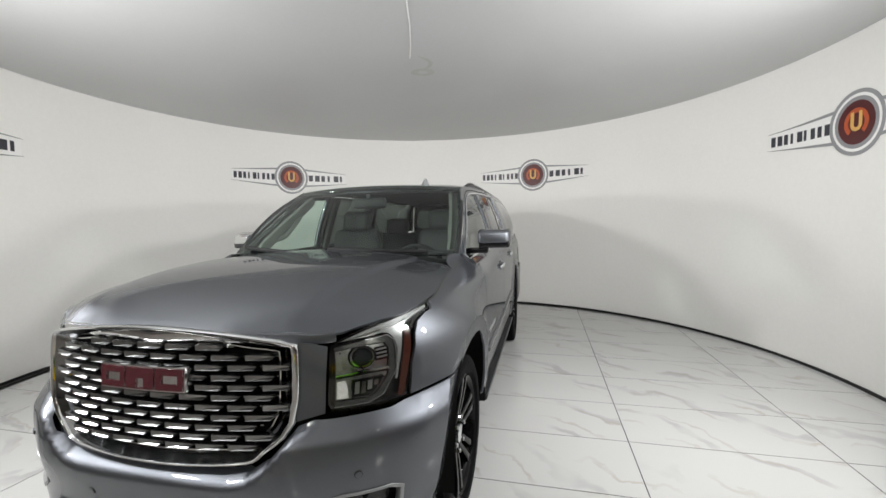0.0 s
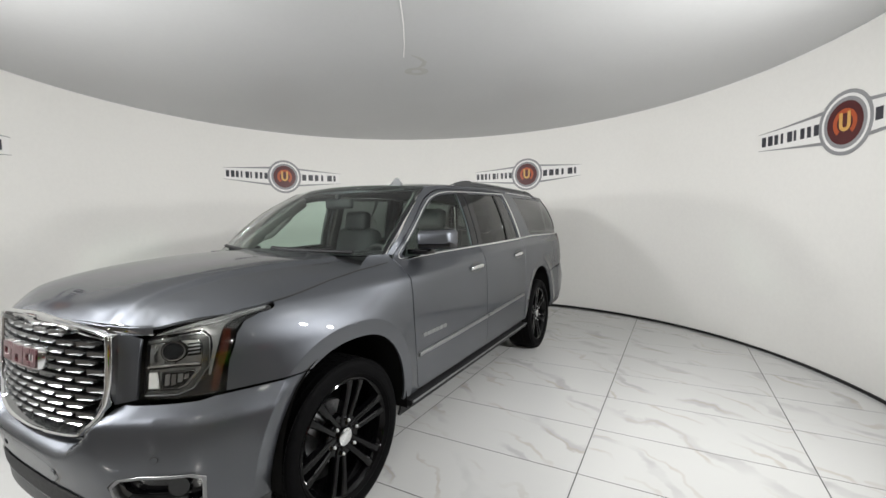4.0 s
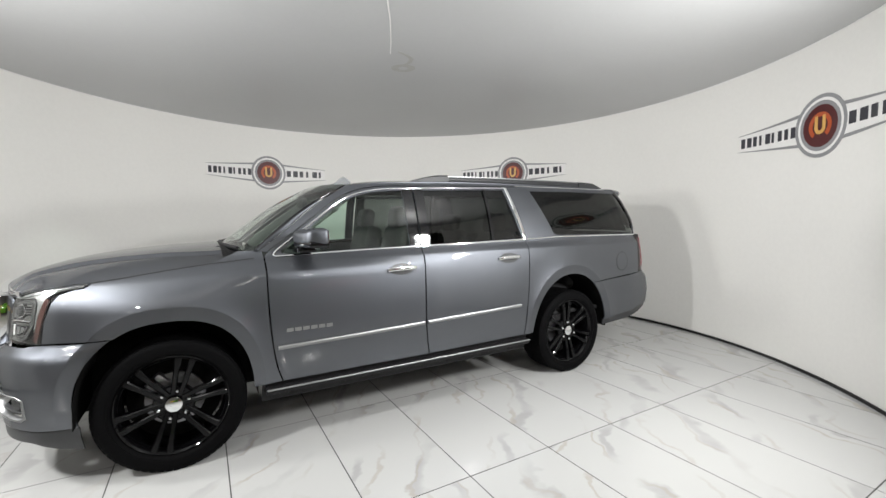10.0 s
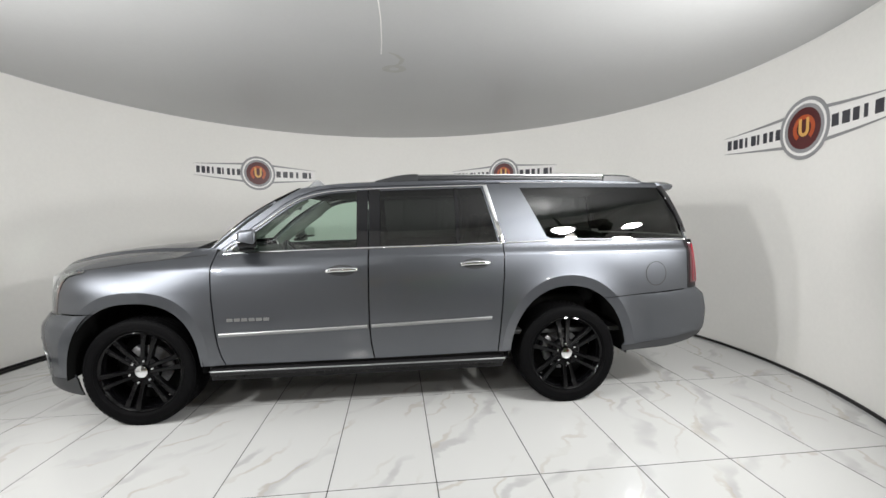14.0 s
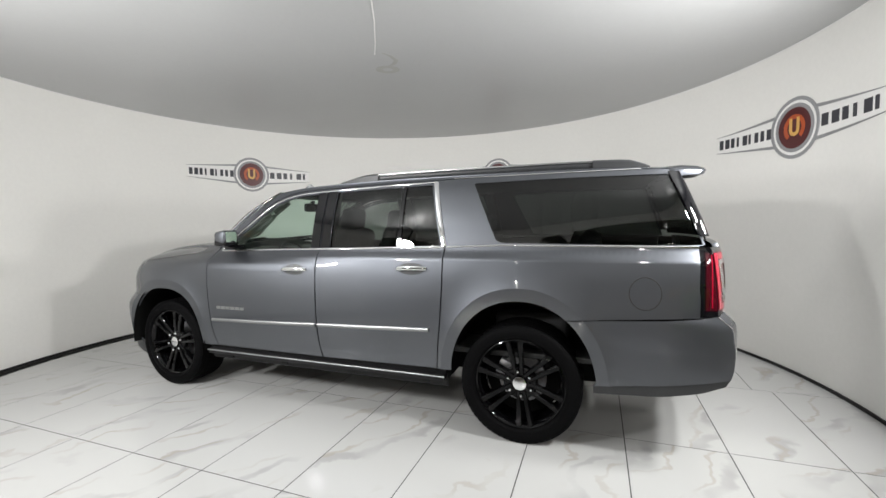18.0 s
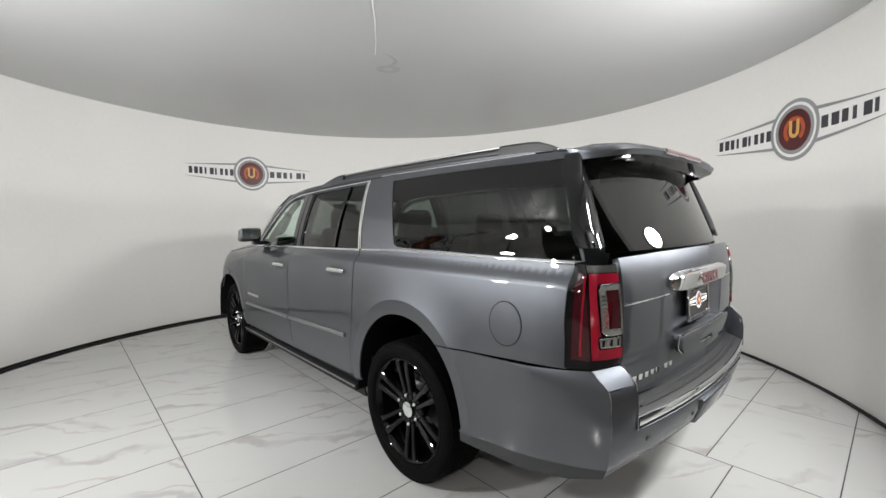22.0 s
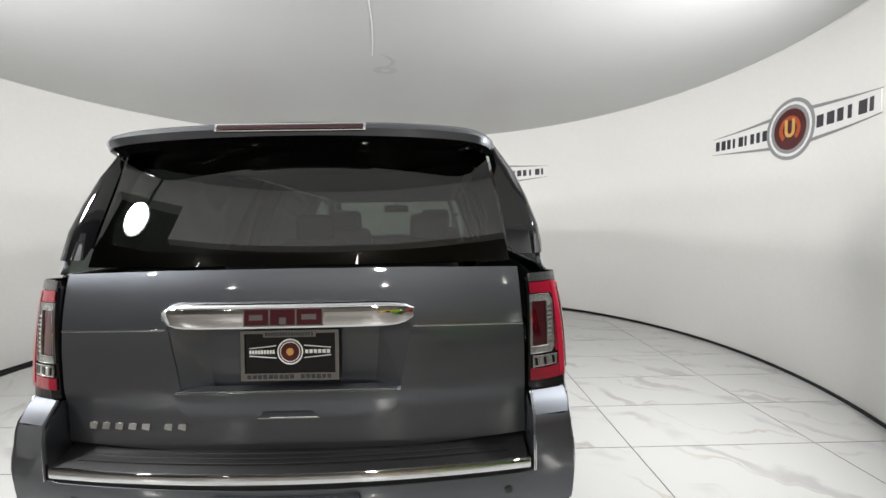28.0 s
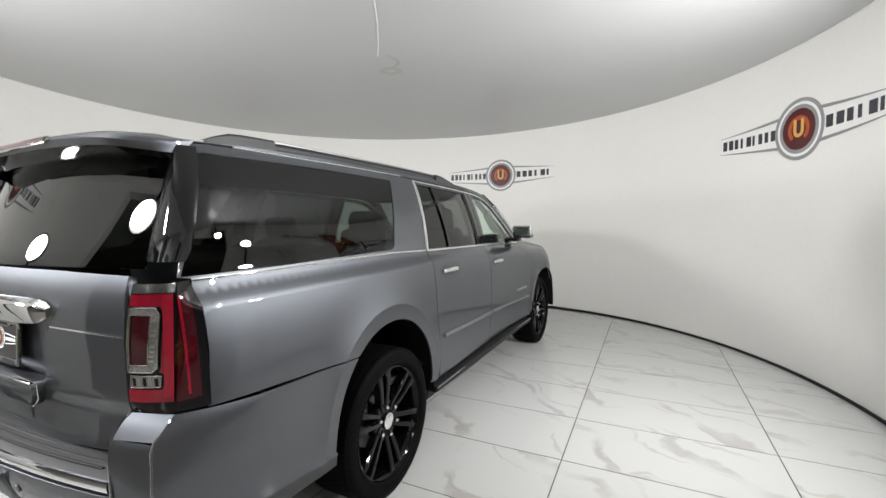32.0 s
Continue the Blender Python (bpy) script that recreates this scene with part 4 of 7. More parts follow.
rear_door_poly = [(-0.054, 1.792), (-0.60, 1.806), (-1.005, 1.815), (-1.06, 1.60), (-1.115, 1.36), (-1.112, 1.10), (-1.103, 0.95), (-1.092, 0.80), (-1.082, 0.70), (-1.070, 0.58), (-1.060, 0.455),
                  (-0.085, 0.445), (-0.066, 0.55), (-0.053, 0.70), (-0.051, 0.9), (-0.053, 1.3)]
quarter_window = smooth_line([(-1.300, 1.782), (-1.9, 1.789), (-2.56, 1.785)], 3) + smooth_line([(-2.60, 1.70), (-2.67, 1.50), (-2.725, 1.345)], 3) + smooth_line([(-2.3, 1.345), (-1.9, 1.352), (-1.53, 1.357)], 2) + [(-1.488, 1.375)]
quarter_poly = [(-1.015, 1.815), (-1.6, 1.825), (-2.2, 1.826), (-2.56, 1.815), (-2.62, 1.70), (-2.69, 1.50), (-2.735, 1.345), (-2.700, 1.338), (-2.695, 1.10), (-2.708, 0.925), (-2.55, 0.912), (-2.30, 0.893), (-2.055, 0.876)]
arch_back = [p for p in arch_line(ARCH_R, 0.455, 0.868)]
quarter_poly += arch_back + [(-1.068, 0.455), (-1.080, 0.58), (-1.092, 0.70), (-1.102, 0.80), (-1.113, 0.95), (-1.122, 1.10), (-1.125, 1.36), (-1.070, 1.60)]
ROOF_EDGE = [(0.50, 1.782), (0.40, 1.797), (0.28, 1.809), (0.1, 1.818), (-0.08, 1.823), (-0.65, 1.836), (-1.7, 1.839), (-2.2, 1.833), (-2.50, 1.828), (-2.57, 1.822)]
cant_poly = smooth_line([(1.128, 1.318), (1.0, 1.420), (0.84, 1.548), (0.66, 1.682), (0.50, 1.780)], 3)[:-1] + ROOF_EDGE + [(-2.2, 1.833), (-1.6, 1.832), (-1.01, 1.822), (-0.60, 1.813), (-0.05, 1.799)]
cant_poly += [(x, z + 0.008) for x, z in front_frame[::-1]][1:]

for mir in BOTH:
    patch("front_fender", fender_poly, side, PAINT, car, sign=-1, step=0.035, extra=arch_rings(ARCH_F) + CREASE, edge=0.03, mirror=mir)
    fd = patch("front_door", front_door_poly, side, PAINT, car, sign=-1, step=0.05, edge=0.03, extra=CREASE, holes=[front_window], mirror=mir)
    rd = patch("rear_door", rear_door_poly, side, PAINT, car, sign=-1, step=0.05, edge=0.03, extra=CREASE, holes=[rear_window], mirror=mir)
    qp = patch("quarter_panel", quarter_poly, side, PAINT, car, sign=-1, step=0.04, extra=arch_rings(ARCH_R) + CREASE, edge=0.03, holes=[quarter_window], mirror=mir)
    patch("roof_pillar", cant_poly, side, PAINT, car, sign=-1, step=0.04, edge=0.03, mirror=mir)
    patch("window_glass", front_window, side, CLEAR, fd, sign=-1, step=0.08, thick=0.0, offset=-0.010, mirror=mir, label="clear greenish door window")
    patch("window_glass", rear_window, side, PRIVACY, rd, sign=-1, step=0.08, thick=0.0, offset=-0.010, mirror=mir, label="dark tinted rear door window")
    patch("window_glass", quarter_window, side, PRIVACY, qp, sign=-1, step=0.08, thick=0.0, offset=-0.006, mirror=mir, label="dark tinted quarter window")
    # glossy black pillar between the doors
    patch("pillar_cover", [(0.045, 1.314), (0.045, 1.760), (-0.041, 1.762), (-0.041, 1.314)], side, GLOSS_BLACK, fd, sign=-1, step=0.03, edge=0.03, thick=0.006, offset=0.005, mirror=mir)
    patch("pillar_cover", [(-0.055, 1.316), (-0.055, 1.764), (-0.138, 1.766), (-0.138, 1.316)], side, GLOSS_BLACK, rd, sign=-1, step=0.03, edge=0.03, thick=0.006, offset=0.005, mirror=mir)
    patch("window_bar", [(-0.742, 1.33), (-0.742, 1.78), (-0.768, 1.78), (-0.768, 1.33)], side, GLOSS_BLACK, rd, sign=-1, step=0.03, edge=0.03, thick=0.006, offset=0.002, mirror=mir)
    patch("sill", smooth_line([(1.16, 0.435), (-1.12, 0.45)], 4) + [(-1.12, 0.30), (1.16, 0.30)], side, PLASTIC, car, sign=-1, step=0.08, offset=-0.03, mirror=mir)


def on_side(pts, off=0.0, mir=False, fn=side, sgn=-1):
    a = np.array(pts, float)
    p, n = fn(a[:, 0], a[:, 1]), normals_of(fn, a[:, 0], a[:, 1], sgn)
    p = p + n * off
    if mir:
        p, n = p * [1, -1, 1], n * [1, -1, 1]
    return [tuple(q) for q in p], [tuple(q) for q in n]


def strip(name, pts, width, height, mat, parent, fn=side, sgn=-1, off=0.0, mir=False, label="", closed=False, scale=None, step=0.05):
    p, n = on_side(dense(pts, step, closed), off, mir, fn, sgn)
    return sweep(name, p, n, ring_profile(width, height), mat, parent, label, closed=closed, scale=scale)


for mir in BOTH:
    # bright window surrounds
    strip("window_trim", [(1.040, 1.276), (0.93, 1.279), (0.5, 1.292), (-0.045, 1.305), (-0.6, 1.316), (-1.12, 1.326)], 0.015, 0.011, CHROME, car, off=0.003, mir=mir, label="chrome strip under the windows")
    strip("window_trim", smooth_line([(1.040, 1.278), (1.045, 1.293), (1.0, 1.335), (0.79, 1.490), (0.60, 1.632), (0.46, 1.708), (0.28, 1.752), (0.045, 1.770), (-0.6, 1.791), (-1.0, 1.802)], 4), 0.011, 0.009, CHROME, car, off=0.003, mir=mir, label="chrome strip over the windows")
    strip("window_trim", [(-1.005, 1.802), (-1.05, 1.60), (-1.115, 1.33)], 0.036, 0.012, CHROME, car, off=0.003, mir=mir, label="broad chrome window strip")
    strip("window_trim", [(-1.135, 1.328), (-1.54, 1.340), (-2.1, 1.337), (-2.70, 1.332)], 0.012, 0.009, CHROME, car, off=0.002, mir=mir, label="chrome strip under the quarter window")
    strip("window_trim", [(-1.14, 1.824), (-1.7, 1.826), (-2.4, 1.824)], 0.008, 0.008, CHROME, car, off=0.002, mir=mir, label="thin bright roof strip")
    strip("door_moulding", [(1.058, 0.679), (0.5, 0.690), (-0.030, 0.706)], 0.027, 0.020, RAIL, car, off=0.006, mir=mir, label="satin chrome door moulding")
    strip("door_moulding", [(-0.062, 0.707), (-0.5, 0.720), (-1.012, 0.736)], 0.027, 0.020, RAIL, car, off=0.006, mir=mir, label="satin chrome door moulding")
    # handles
    for cx, cz in ((0.155, 1.143), (-0.881, 1.172)):
        bowl = [(cx + 0.105 * math.cos(a), cz + 0.043 * math.sin(a)) for a in np.linspace(0, 2 * math.pi, 24, endpoint=False)]
        # flat dark patch in place of the shaded hollow behind the handle
        patch("handle_cup", bowl, side, PAINT_DARK, car, sign=-1, step=0.03, thick=0.0, offset=0.0015, mirror=mir)
        pts = smooth_line([(cx + 0.115, cz - 0.004), (cx + 0.06, cz + 0.004), (cx - 0.05, cz + 0.006), (cx - 0.118, cz + 0.004)], 4)
        p, n = on_side(pts, 0.0, mir)
        lift = [0.008 + 0.018 * math.sin(math.pi * min(1, max(0, i / (len(p) - 1)))) ** 0.5 for i in range(len(p))]
        p = [tuple(np.array(a) + np.array(b) * l) for a, b, l in zip(p, n, lift)]
        sweep("door_handle", p, n, ring_profile(0.030, 0.016, 10), CHROME, car, "chrome door handle", scale=[0.8 + 0.2 * math.sin(math.pi * i / (len(p) - 1)) for i in range(len(p))])
    # plain marks where the door bears its name
    for k in range(6):
        x = 1.000 - k * 0.0525
        patch("name_mark", [(x, 0.778), (x - 0.042, 0.779), (x - 0.042, 0.803), (x, 0.802)], side, SATIN, car, sign=-1, step=0.05, thick=0.004, offset=0.004, mirror=mir)
    # step boards
    board = new("step_board", None)
    board.parent = car
    s = -1 if mir else 1
    bm = bmesh.new()
    box(bm, (-1.12, 0.80, 0.365), (1.14, 0.962, 0.412), 0.014)
    for v in bm.verts:
        v.co.y *= s
    if mir:
        bmesh.ops.reverse_faces(bm, faces=bm.faces)
    part("tread", bm, PLASTIC, board, "black ribbed step board", smooth=True)
    sweep("edge_strip", [(1.135, s * 0.965, 0.402), (0.0, s * 0.967, 0.402), (-1.12, s * 0.965, 0.402)], [(0, s, 0)] * 3, ring_profile(0.011, 0.009), RAIL, board, "bright step board edge")
    for bx in (0.95, 0.35, -0.3, -0.95):
        bm = bmesh.new()
        box(bm, (bx - 0.035, 0.5, 0.32), (bx + 0.035, 0.90, 0.37), 0.008)
        for v in bm.verts:
            v.co.y *= s
        part("bracket", bm, PLASTIC, board)

# fuel flap
flap = [(-2.410 + 0.088 * math.cos(a), 1.056 + 0.098 * math.sin(a)) for a in np.linspace(0, 2 * math.pi, 40, endpoint=False)]
strip("fuel_flap_joint", flap, 0.006, 0.004, SOOT, car, off=0.0005, closed=True, step=0.02)
inner = [(-2.410 + 0.085 * math.cos(a), 1.056 + 0.095 * math.sin(a)) for a in np.linspace(0, 2 * math.pi, 40, endpoint=False)]
patch("fuel_flap", inner, side, PAINT, car, sign=-1, step=0.04, thick=0.0, offset=0.002)

# bonnet, cowl, roof, windscreen
seam_top = [(x, float(side(np.array([x]), np.array([z]))[0, 1]) - 0.004) for x, z in SEAM]
half_hood = [(1.36, 0.0), (1.357, 0.25), (1.352, 0.50), (1.348, 0.68), (1.340, 0.745)] + seam_top[::-1][1:-1] + [(2.02, 0.826), (2.12, 0.812), (2.20, 0.782), (2.30, 0.706), (2.375, 0.622), (2.43, 0.555), (2.480, 0.45), (2.535, 0.27), (2.560, 0.0)]
hood_poly = half_hood + [(x, -y) for x, y in half_hood[::-1][1:-1]]
dome_line = [(x, sy * (0.50 + 0.09 * float(ease(2.3, 1.3, x)) + d)) for x in np.arange(1.38, 2.58, 0.035) for d in (-0.03, -0.018, -0.009, 0.0, 0.009, 0.018, 0.03) for sy in (-1, 1)]
bonnet = patch("bonnet", hood_poly, hood_top, PAINT, car, sign=1, step=0.05, edge=0.03, thick=0.016, extra=dome_line)
# its folded lip over the grille, and the joints beside it
lip_y = np.linspace(-0.60, 0.60, 41)
lip = hood_top(np.interp(np.abs(lip_y), HOOD_EDGE_Y, HOOD_EDGE_X) - 0.012, lip_y) + np.array([0.0, 0.0, -0.026])
sweep("bonnet_lip", [tuple(q) for q in lip], [(0, 0, 1)] * 41, ring_profile(0.020, 0.044), PAINT, bonnet)
for mir in BOTH:
    strip("bonnet_joint", SEAM[:4] + [(1.30, 1.258), (1.17, 1.270)], 0.007, 0.003, SOOT, car, off=0.001, mir=mir, step=0.03)
edge_y = [(x, float(side(np.array([x]), np.array([z]))[0, 1]) + 0.0) for x, z in ROOF_EDGE]
half_roof = [(0.610, 0.0), (0.60, 0.25), (0.565, 0.5), (0.52, 0.63)] + [(x, y - 0.002) for x, y in edge_y if x < 0.46] + [(-2.60, 0.66), (-2.62, 0.0)]
roof_poly = half_roof + [(x, -y) for x, y in half_roof[::-1][1:-1]]
patch("roof", roof_poly, roof_top, PAINT, car, sign=1, step=0.06, edge=0.04, thick=0.03)
patch("roof_lining", [(x * 0.98, y * 0.95) for x, y in roof_poly], roof_top, LINER_DIM, car, sign=1, step=0.12, thick=0.0, offset=-0.05, label="cabin ceiling lining, darkened to keep the cabin dim")
patch("windscreen", [(-1, 0.0), (1, 0.0), (1, 1.0), (-1, 1.0)], windscreen_at, WINDSCREEN, car, sign=1, step=0.1, thick=0.0, label="clear windscreen with a green tint")
# black seal and painted skin of the pillars beside it
edge_line = np.array(smooth_line([(1.128, 1.318), (1.0, 1.420), (0.84, 1.548), (0.66, 1.682), (0.50, 1.780)], 5))
fore = np.concatenate([[0], np.cumsum(np.hypot(*np.diff(edge_line, axis=0).T))])
fore /= fore[-1]
for mir in BOTH:
    for name, span, mat in (("windscreen_seal", (0.0, 0.14, 0.28, 0.42), SEAL), ("pillar_skin", (0.42, 0.55, 0.75, 0.97), PAINT)):
        verts = []
        for v in np.linspace(0, 1, 25):
            a = windscreen_at(np.array([0.998]), np.array([v]))[0]
            b = side(np.array([np.interp(v, fore, edge_line[:, 0])]), np.array([np.interp(v, fore, edge_line[:, 1])]))[0]
            up = np.cross(b - a, windscreen_at(np.array([1.0]), np.array([v - 0.02]))[0] - windscreen_at(np.array([1.0]), np.array([v + 0.02]))[0])
            up = up / np.linalg.norm(up) * (1 if up[2] > 0 else -1)
            for k in span:
                q = a + (b - a) * k + up * (0.002 + 0.012 * math.sin(math.pi * k))
                verts.append((q[0], q[1] * (-1 if mir else 1), q[2]))
        faces = [(r * 4 + k, r * 4 + k + 1, r * 4 + k + 5, r * 4 + k + 4) for r in range(24) for k in range(3)]
        finish(name, verts, faces if mir else [f[::-1] for f in faces], mat, car)
frame_out = [(-0.995, 0.0), (0.995, 0.0), (0.995, 1.0), (-0.995, 1.0)]
frame_in = [(-0.984, 0.05), (-0.978, 0.93), (0.978, 0.93), (0.984, 0.05)]
patch("windscreen_border", frame_out, windscreen_at, GLOSS_BLACK, car, sign=1, step=0.1, thick=0.01, offset=-0.004, holes=[frame_in])
bm = bmesh.new()
n = 24
top = []
for i in range(n + 1):
    y = -0.79 + 1.58 * i / n
    xf = 1.37 - 0.02 * (abs(y) / 0.79) ** 2.2
    xw = 1.385 - 0.21 * (abs(y) / 0.775) ** 2 + 0.0
    zf = float(hood_top(np.array([xf]), np.array([y]))[0, 2]) - 0.012
    top.append((bm.verts.new((xf + 0.03, y, zf)), bm.verts.new((xw - 0.10, y, zf - 0.012)), bm.verts.new((xw - 0.16, y, zf - 0.10))))
for a, b in zip(top, top[1:]):
    bm.faces.new((a[0], b[0], b[1], a[1]))
    bm.faces.new((a[1], b[1], b[2], a[2]))
part("cowl", bm, PLASTIC, car, "black plastic cowl", smooth=True)
for y0, y1, x1 in ((0.62, 0.02, 0.03), (-0.10, -0.66, 0.03)):
    w = windscreen_at(np.linspace(y0 / 0.775, y1 / 0.775, 9), np.linspace(0.0, 0.045, 9))
    sweep("wiper", [tuple(p + np.array([0.012, 0, 0.018])) for p in w], [(0.55, 0, 0.8)] * 9, ring_profile(0.022, 0.022), PLASTIC, car, "black wiper")

# ---------------------------------------------------------------- front end
grille = new("grille")
grille.parent = car


def grille_at(y, z):
    y, z = np.asarray(y, float), np.asarray(z, float)
    return np.stack([2.572 - 0.085 * (np.abs(y) / 0.53) ** 2.1 - 0.10 * (z - 0.92) ** 2 - 0.06 * (z - 0.90), y, z], 1)


def octagon(w, zt, zb, cut_t, cut_b, wb):
    half = [(0.0, zt), (w * 0.45, zt - 0.012), (w * 0.8, zt - 0.036), (w - 0.025, zt - cut_t), (w, zt - cut_t * 1.6), (w - 0.008, zb + cut_b), (wb + 0.05, zb + 0.03), (wb, zb), (wb * 0.5, zb - 0.012), (0.0, zb - 0.016)]
    return half + [(-y, z) for y, z in half[::-1][1:-1]]


G_OUT, G_IN = octagon(0.518, 1.158, 0.692, 0.055, 0.14, 0.36), octagon(0.452, 1.118, 0.728, 0.045, 0.115, 0.325)
g_out = smooth_line(G_OUT, 3, True)
g_in = smooth_line(G_IN, 3, True)


def grille_loft(name, rings, mat, label=""):
    """A band round the grille through (mix from outer to inner outline, height off the face)."""
    go, gi = np.array(g_out), np.array(g_in)
    verts, k = [], len(go)
    for mixed, off in rings:
        p, _ = on_side(go + (gi - go) * mixed, off, False, grille_at, 1)
        verts += p
    faces = [(r * k + i, r * k + (i + 1) % k, r * k + k + (i + 1) % k, r * k + k + i) for r in range(len(rings) - 1) for i in range(k)]
    ob = finish(name, verts, faces, mat, grille, label)
    bm = bmesh.new()
    bm.from_mesh(ob.data)
    bmesh.ops.recalc_face_normals(bm, faces=bm.faces)
    bm.to_mesh(ob.data)
    bm.free()
    ob.data.set_sharp_from_angle(angle=radians(50))


grille_loft("grille_surround", [(-0.02, -0.03), (-0.02, 0.014), (0.02, 0.022), (0.10, 0.027), (0.22, 0.027), (0.30, 0.022), (0.34, 0.014)], CHROME, "chrome grille surround")
# same chrome as the surround, its dark reflections put into a darker metal
grille_loft("surround_wall", [(0.33, 0.016), (0.60, -0.008), (0.98, -0.036), (1.02, -0.05)], DARK_CHROME, "inner chrome wall of the grille, darkened for what it reflects")
strip("surround_lip", g_in, 0.007, 0.010, CHROME, grille, fn=grille_at, sgn=1, off=-0.026, closed=True, step=0.03)
patch("grille_back", g_out, grille_at, DARK, grille, sign=1, step=0.08, thick=0.0, offset=-0.05)
# staggered bright bars, eleven rows
bm = bmesh.new()
prof = [(-0.060, 0.000), (-0.046, 0.0125), (0.046, 0.0125), (0.060, 0.000), (0.046, -0.0125), (-0.046, -0.0125)]
fr, bk = [], []
for u, w in prof:
    fr.append(bm.verts.new((0.018 if abs(u) < 0.05 else 0.004, u * 0.92, w * 0.8 + 0.003)))
    bk.append(bm.verts.new((-0.016, u, w)))
bm.faces.new(fr)
for i in range(6):
    j = (i + 1) % 6
    bm.faces.new((fr[j], fr[i], bk[i], bk[j]))
bmesh.ops.recalc_face_normals(bm, faces=bm.faces)
me = bpy.data.meshes.new("grille_bar")
bm.to_mesh(me)
bm.free()
me.materials.append(GRILLE_SILVER)
rows = 11
for r in range(rows):
    z = 1.088 - r * 0.0345
    p, n = on_side([(-0.5 + i * 0.05, z) for i in range(21)], -0.022, False, grille_at, 1)
    keep = [i for i, q in enumerate(p) if inside(g_in, np.array([[q[1], q[2]]]))[0]]
    if len(keep) > 2:
        sweep("grille_rail", [p[i] for i in keep], [n[i] for i in keep], ring_profile(0.008, 0.010), DARK_CHROME, grille)
    for c in range(-5, 6):
        y = c * 0.112 + (0.056 if r % 2 else 0.0)
        if inside(g_in, np.array([[y, z]]))[0] and inside(g_in, np.array([[y + 0.045, z], [y - 0.045, z]])).any():
            q, m = on_side([(y, z)], -0.006, False, grille_at, 1)
            ob = new("grille_bar", me)
            ob.parent = grille
            ob.matrix_basis = Matrix.Translation(q[0]) @ pose(0, 0, 0, 0, 0, math.degrees(math.atan2(m[0][1], m[0][0])))
# red badge: three plain rounded blocks with bright rims
badge = new("front_badge")
badge.parent = car
for k, (a, b) in enumerate(((-0.162, -0.061), (-0.053, 0.055), (0.063, 0.162))):
    for nm, grow, mat, off in (("badge_rim", 0.006, CHROME, 0.036), ("badge_block", 0.0, BADGE_RED, 0.041)):
        pl = [(a - grow, 0.945 - grow), (b + grow, 0.945 - grow), (b + grow, 1.018 + grow), (a - grow, 1.018 + grow)]
        hole = [[(a + 0.022, 0.966), (b - 0.018, 0.966), (b - 0.018, 0.996), (a + 0.022, 0.996)]] if k != 1 and nm == "badge_block" else []
        if nm == "badge_block" and k == 1:
            hole = [[(a + 0.038, 0.949), (b - 0.038, 0.949), (b - 0.038, 0.982), (a + 0.038, 0.982)]]
        patch(nm, pl, grille_at, mat, badge, sign=1, step=0.05, holes=hole, thick=0.05, offset=off)

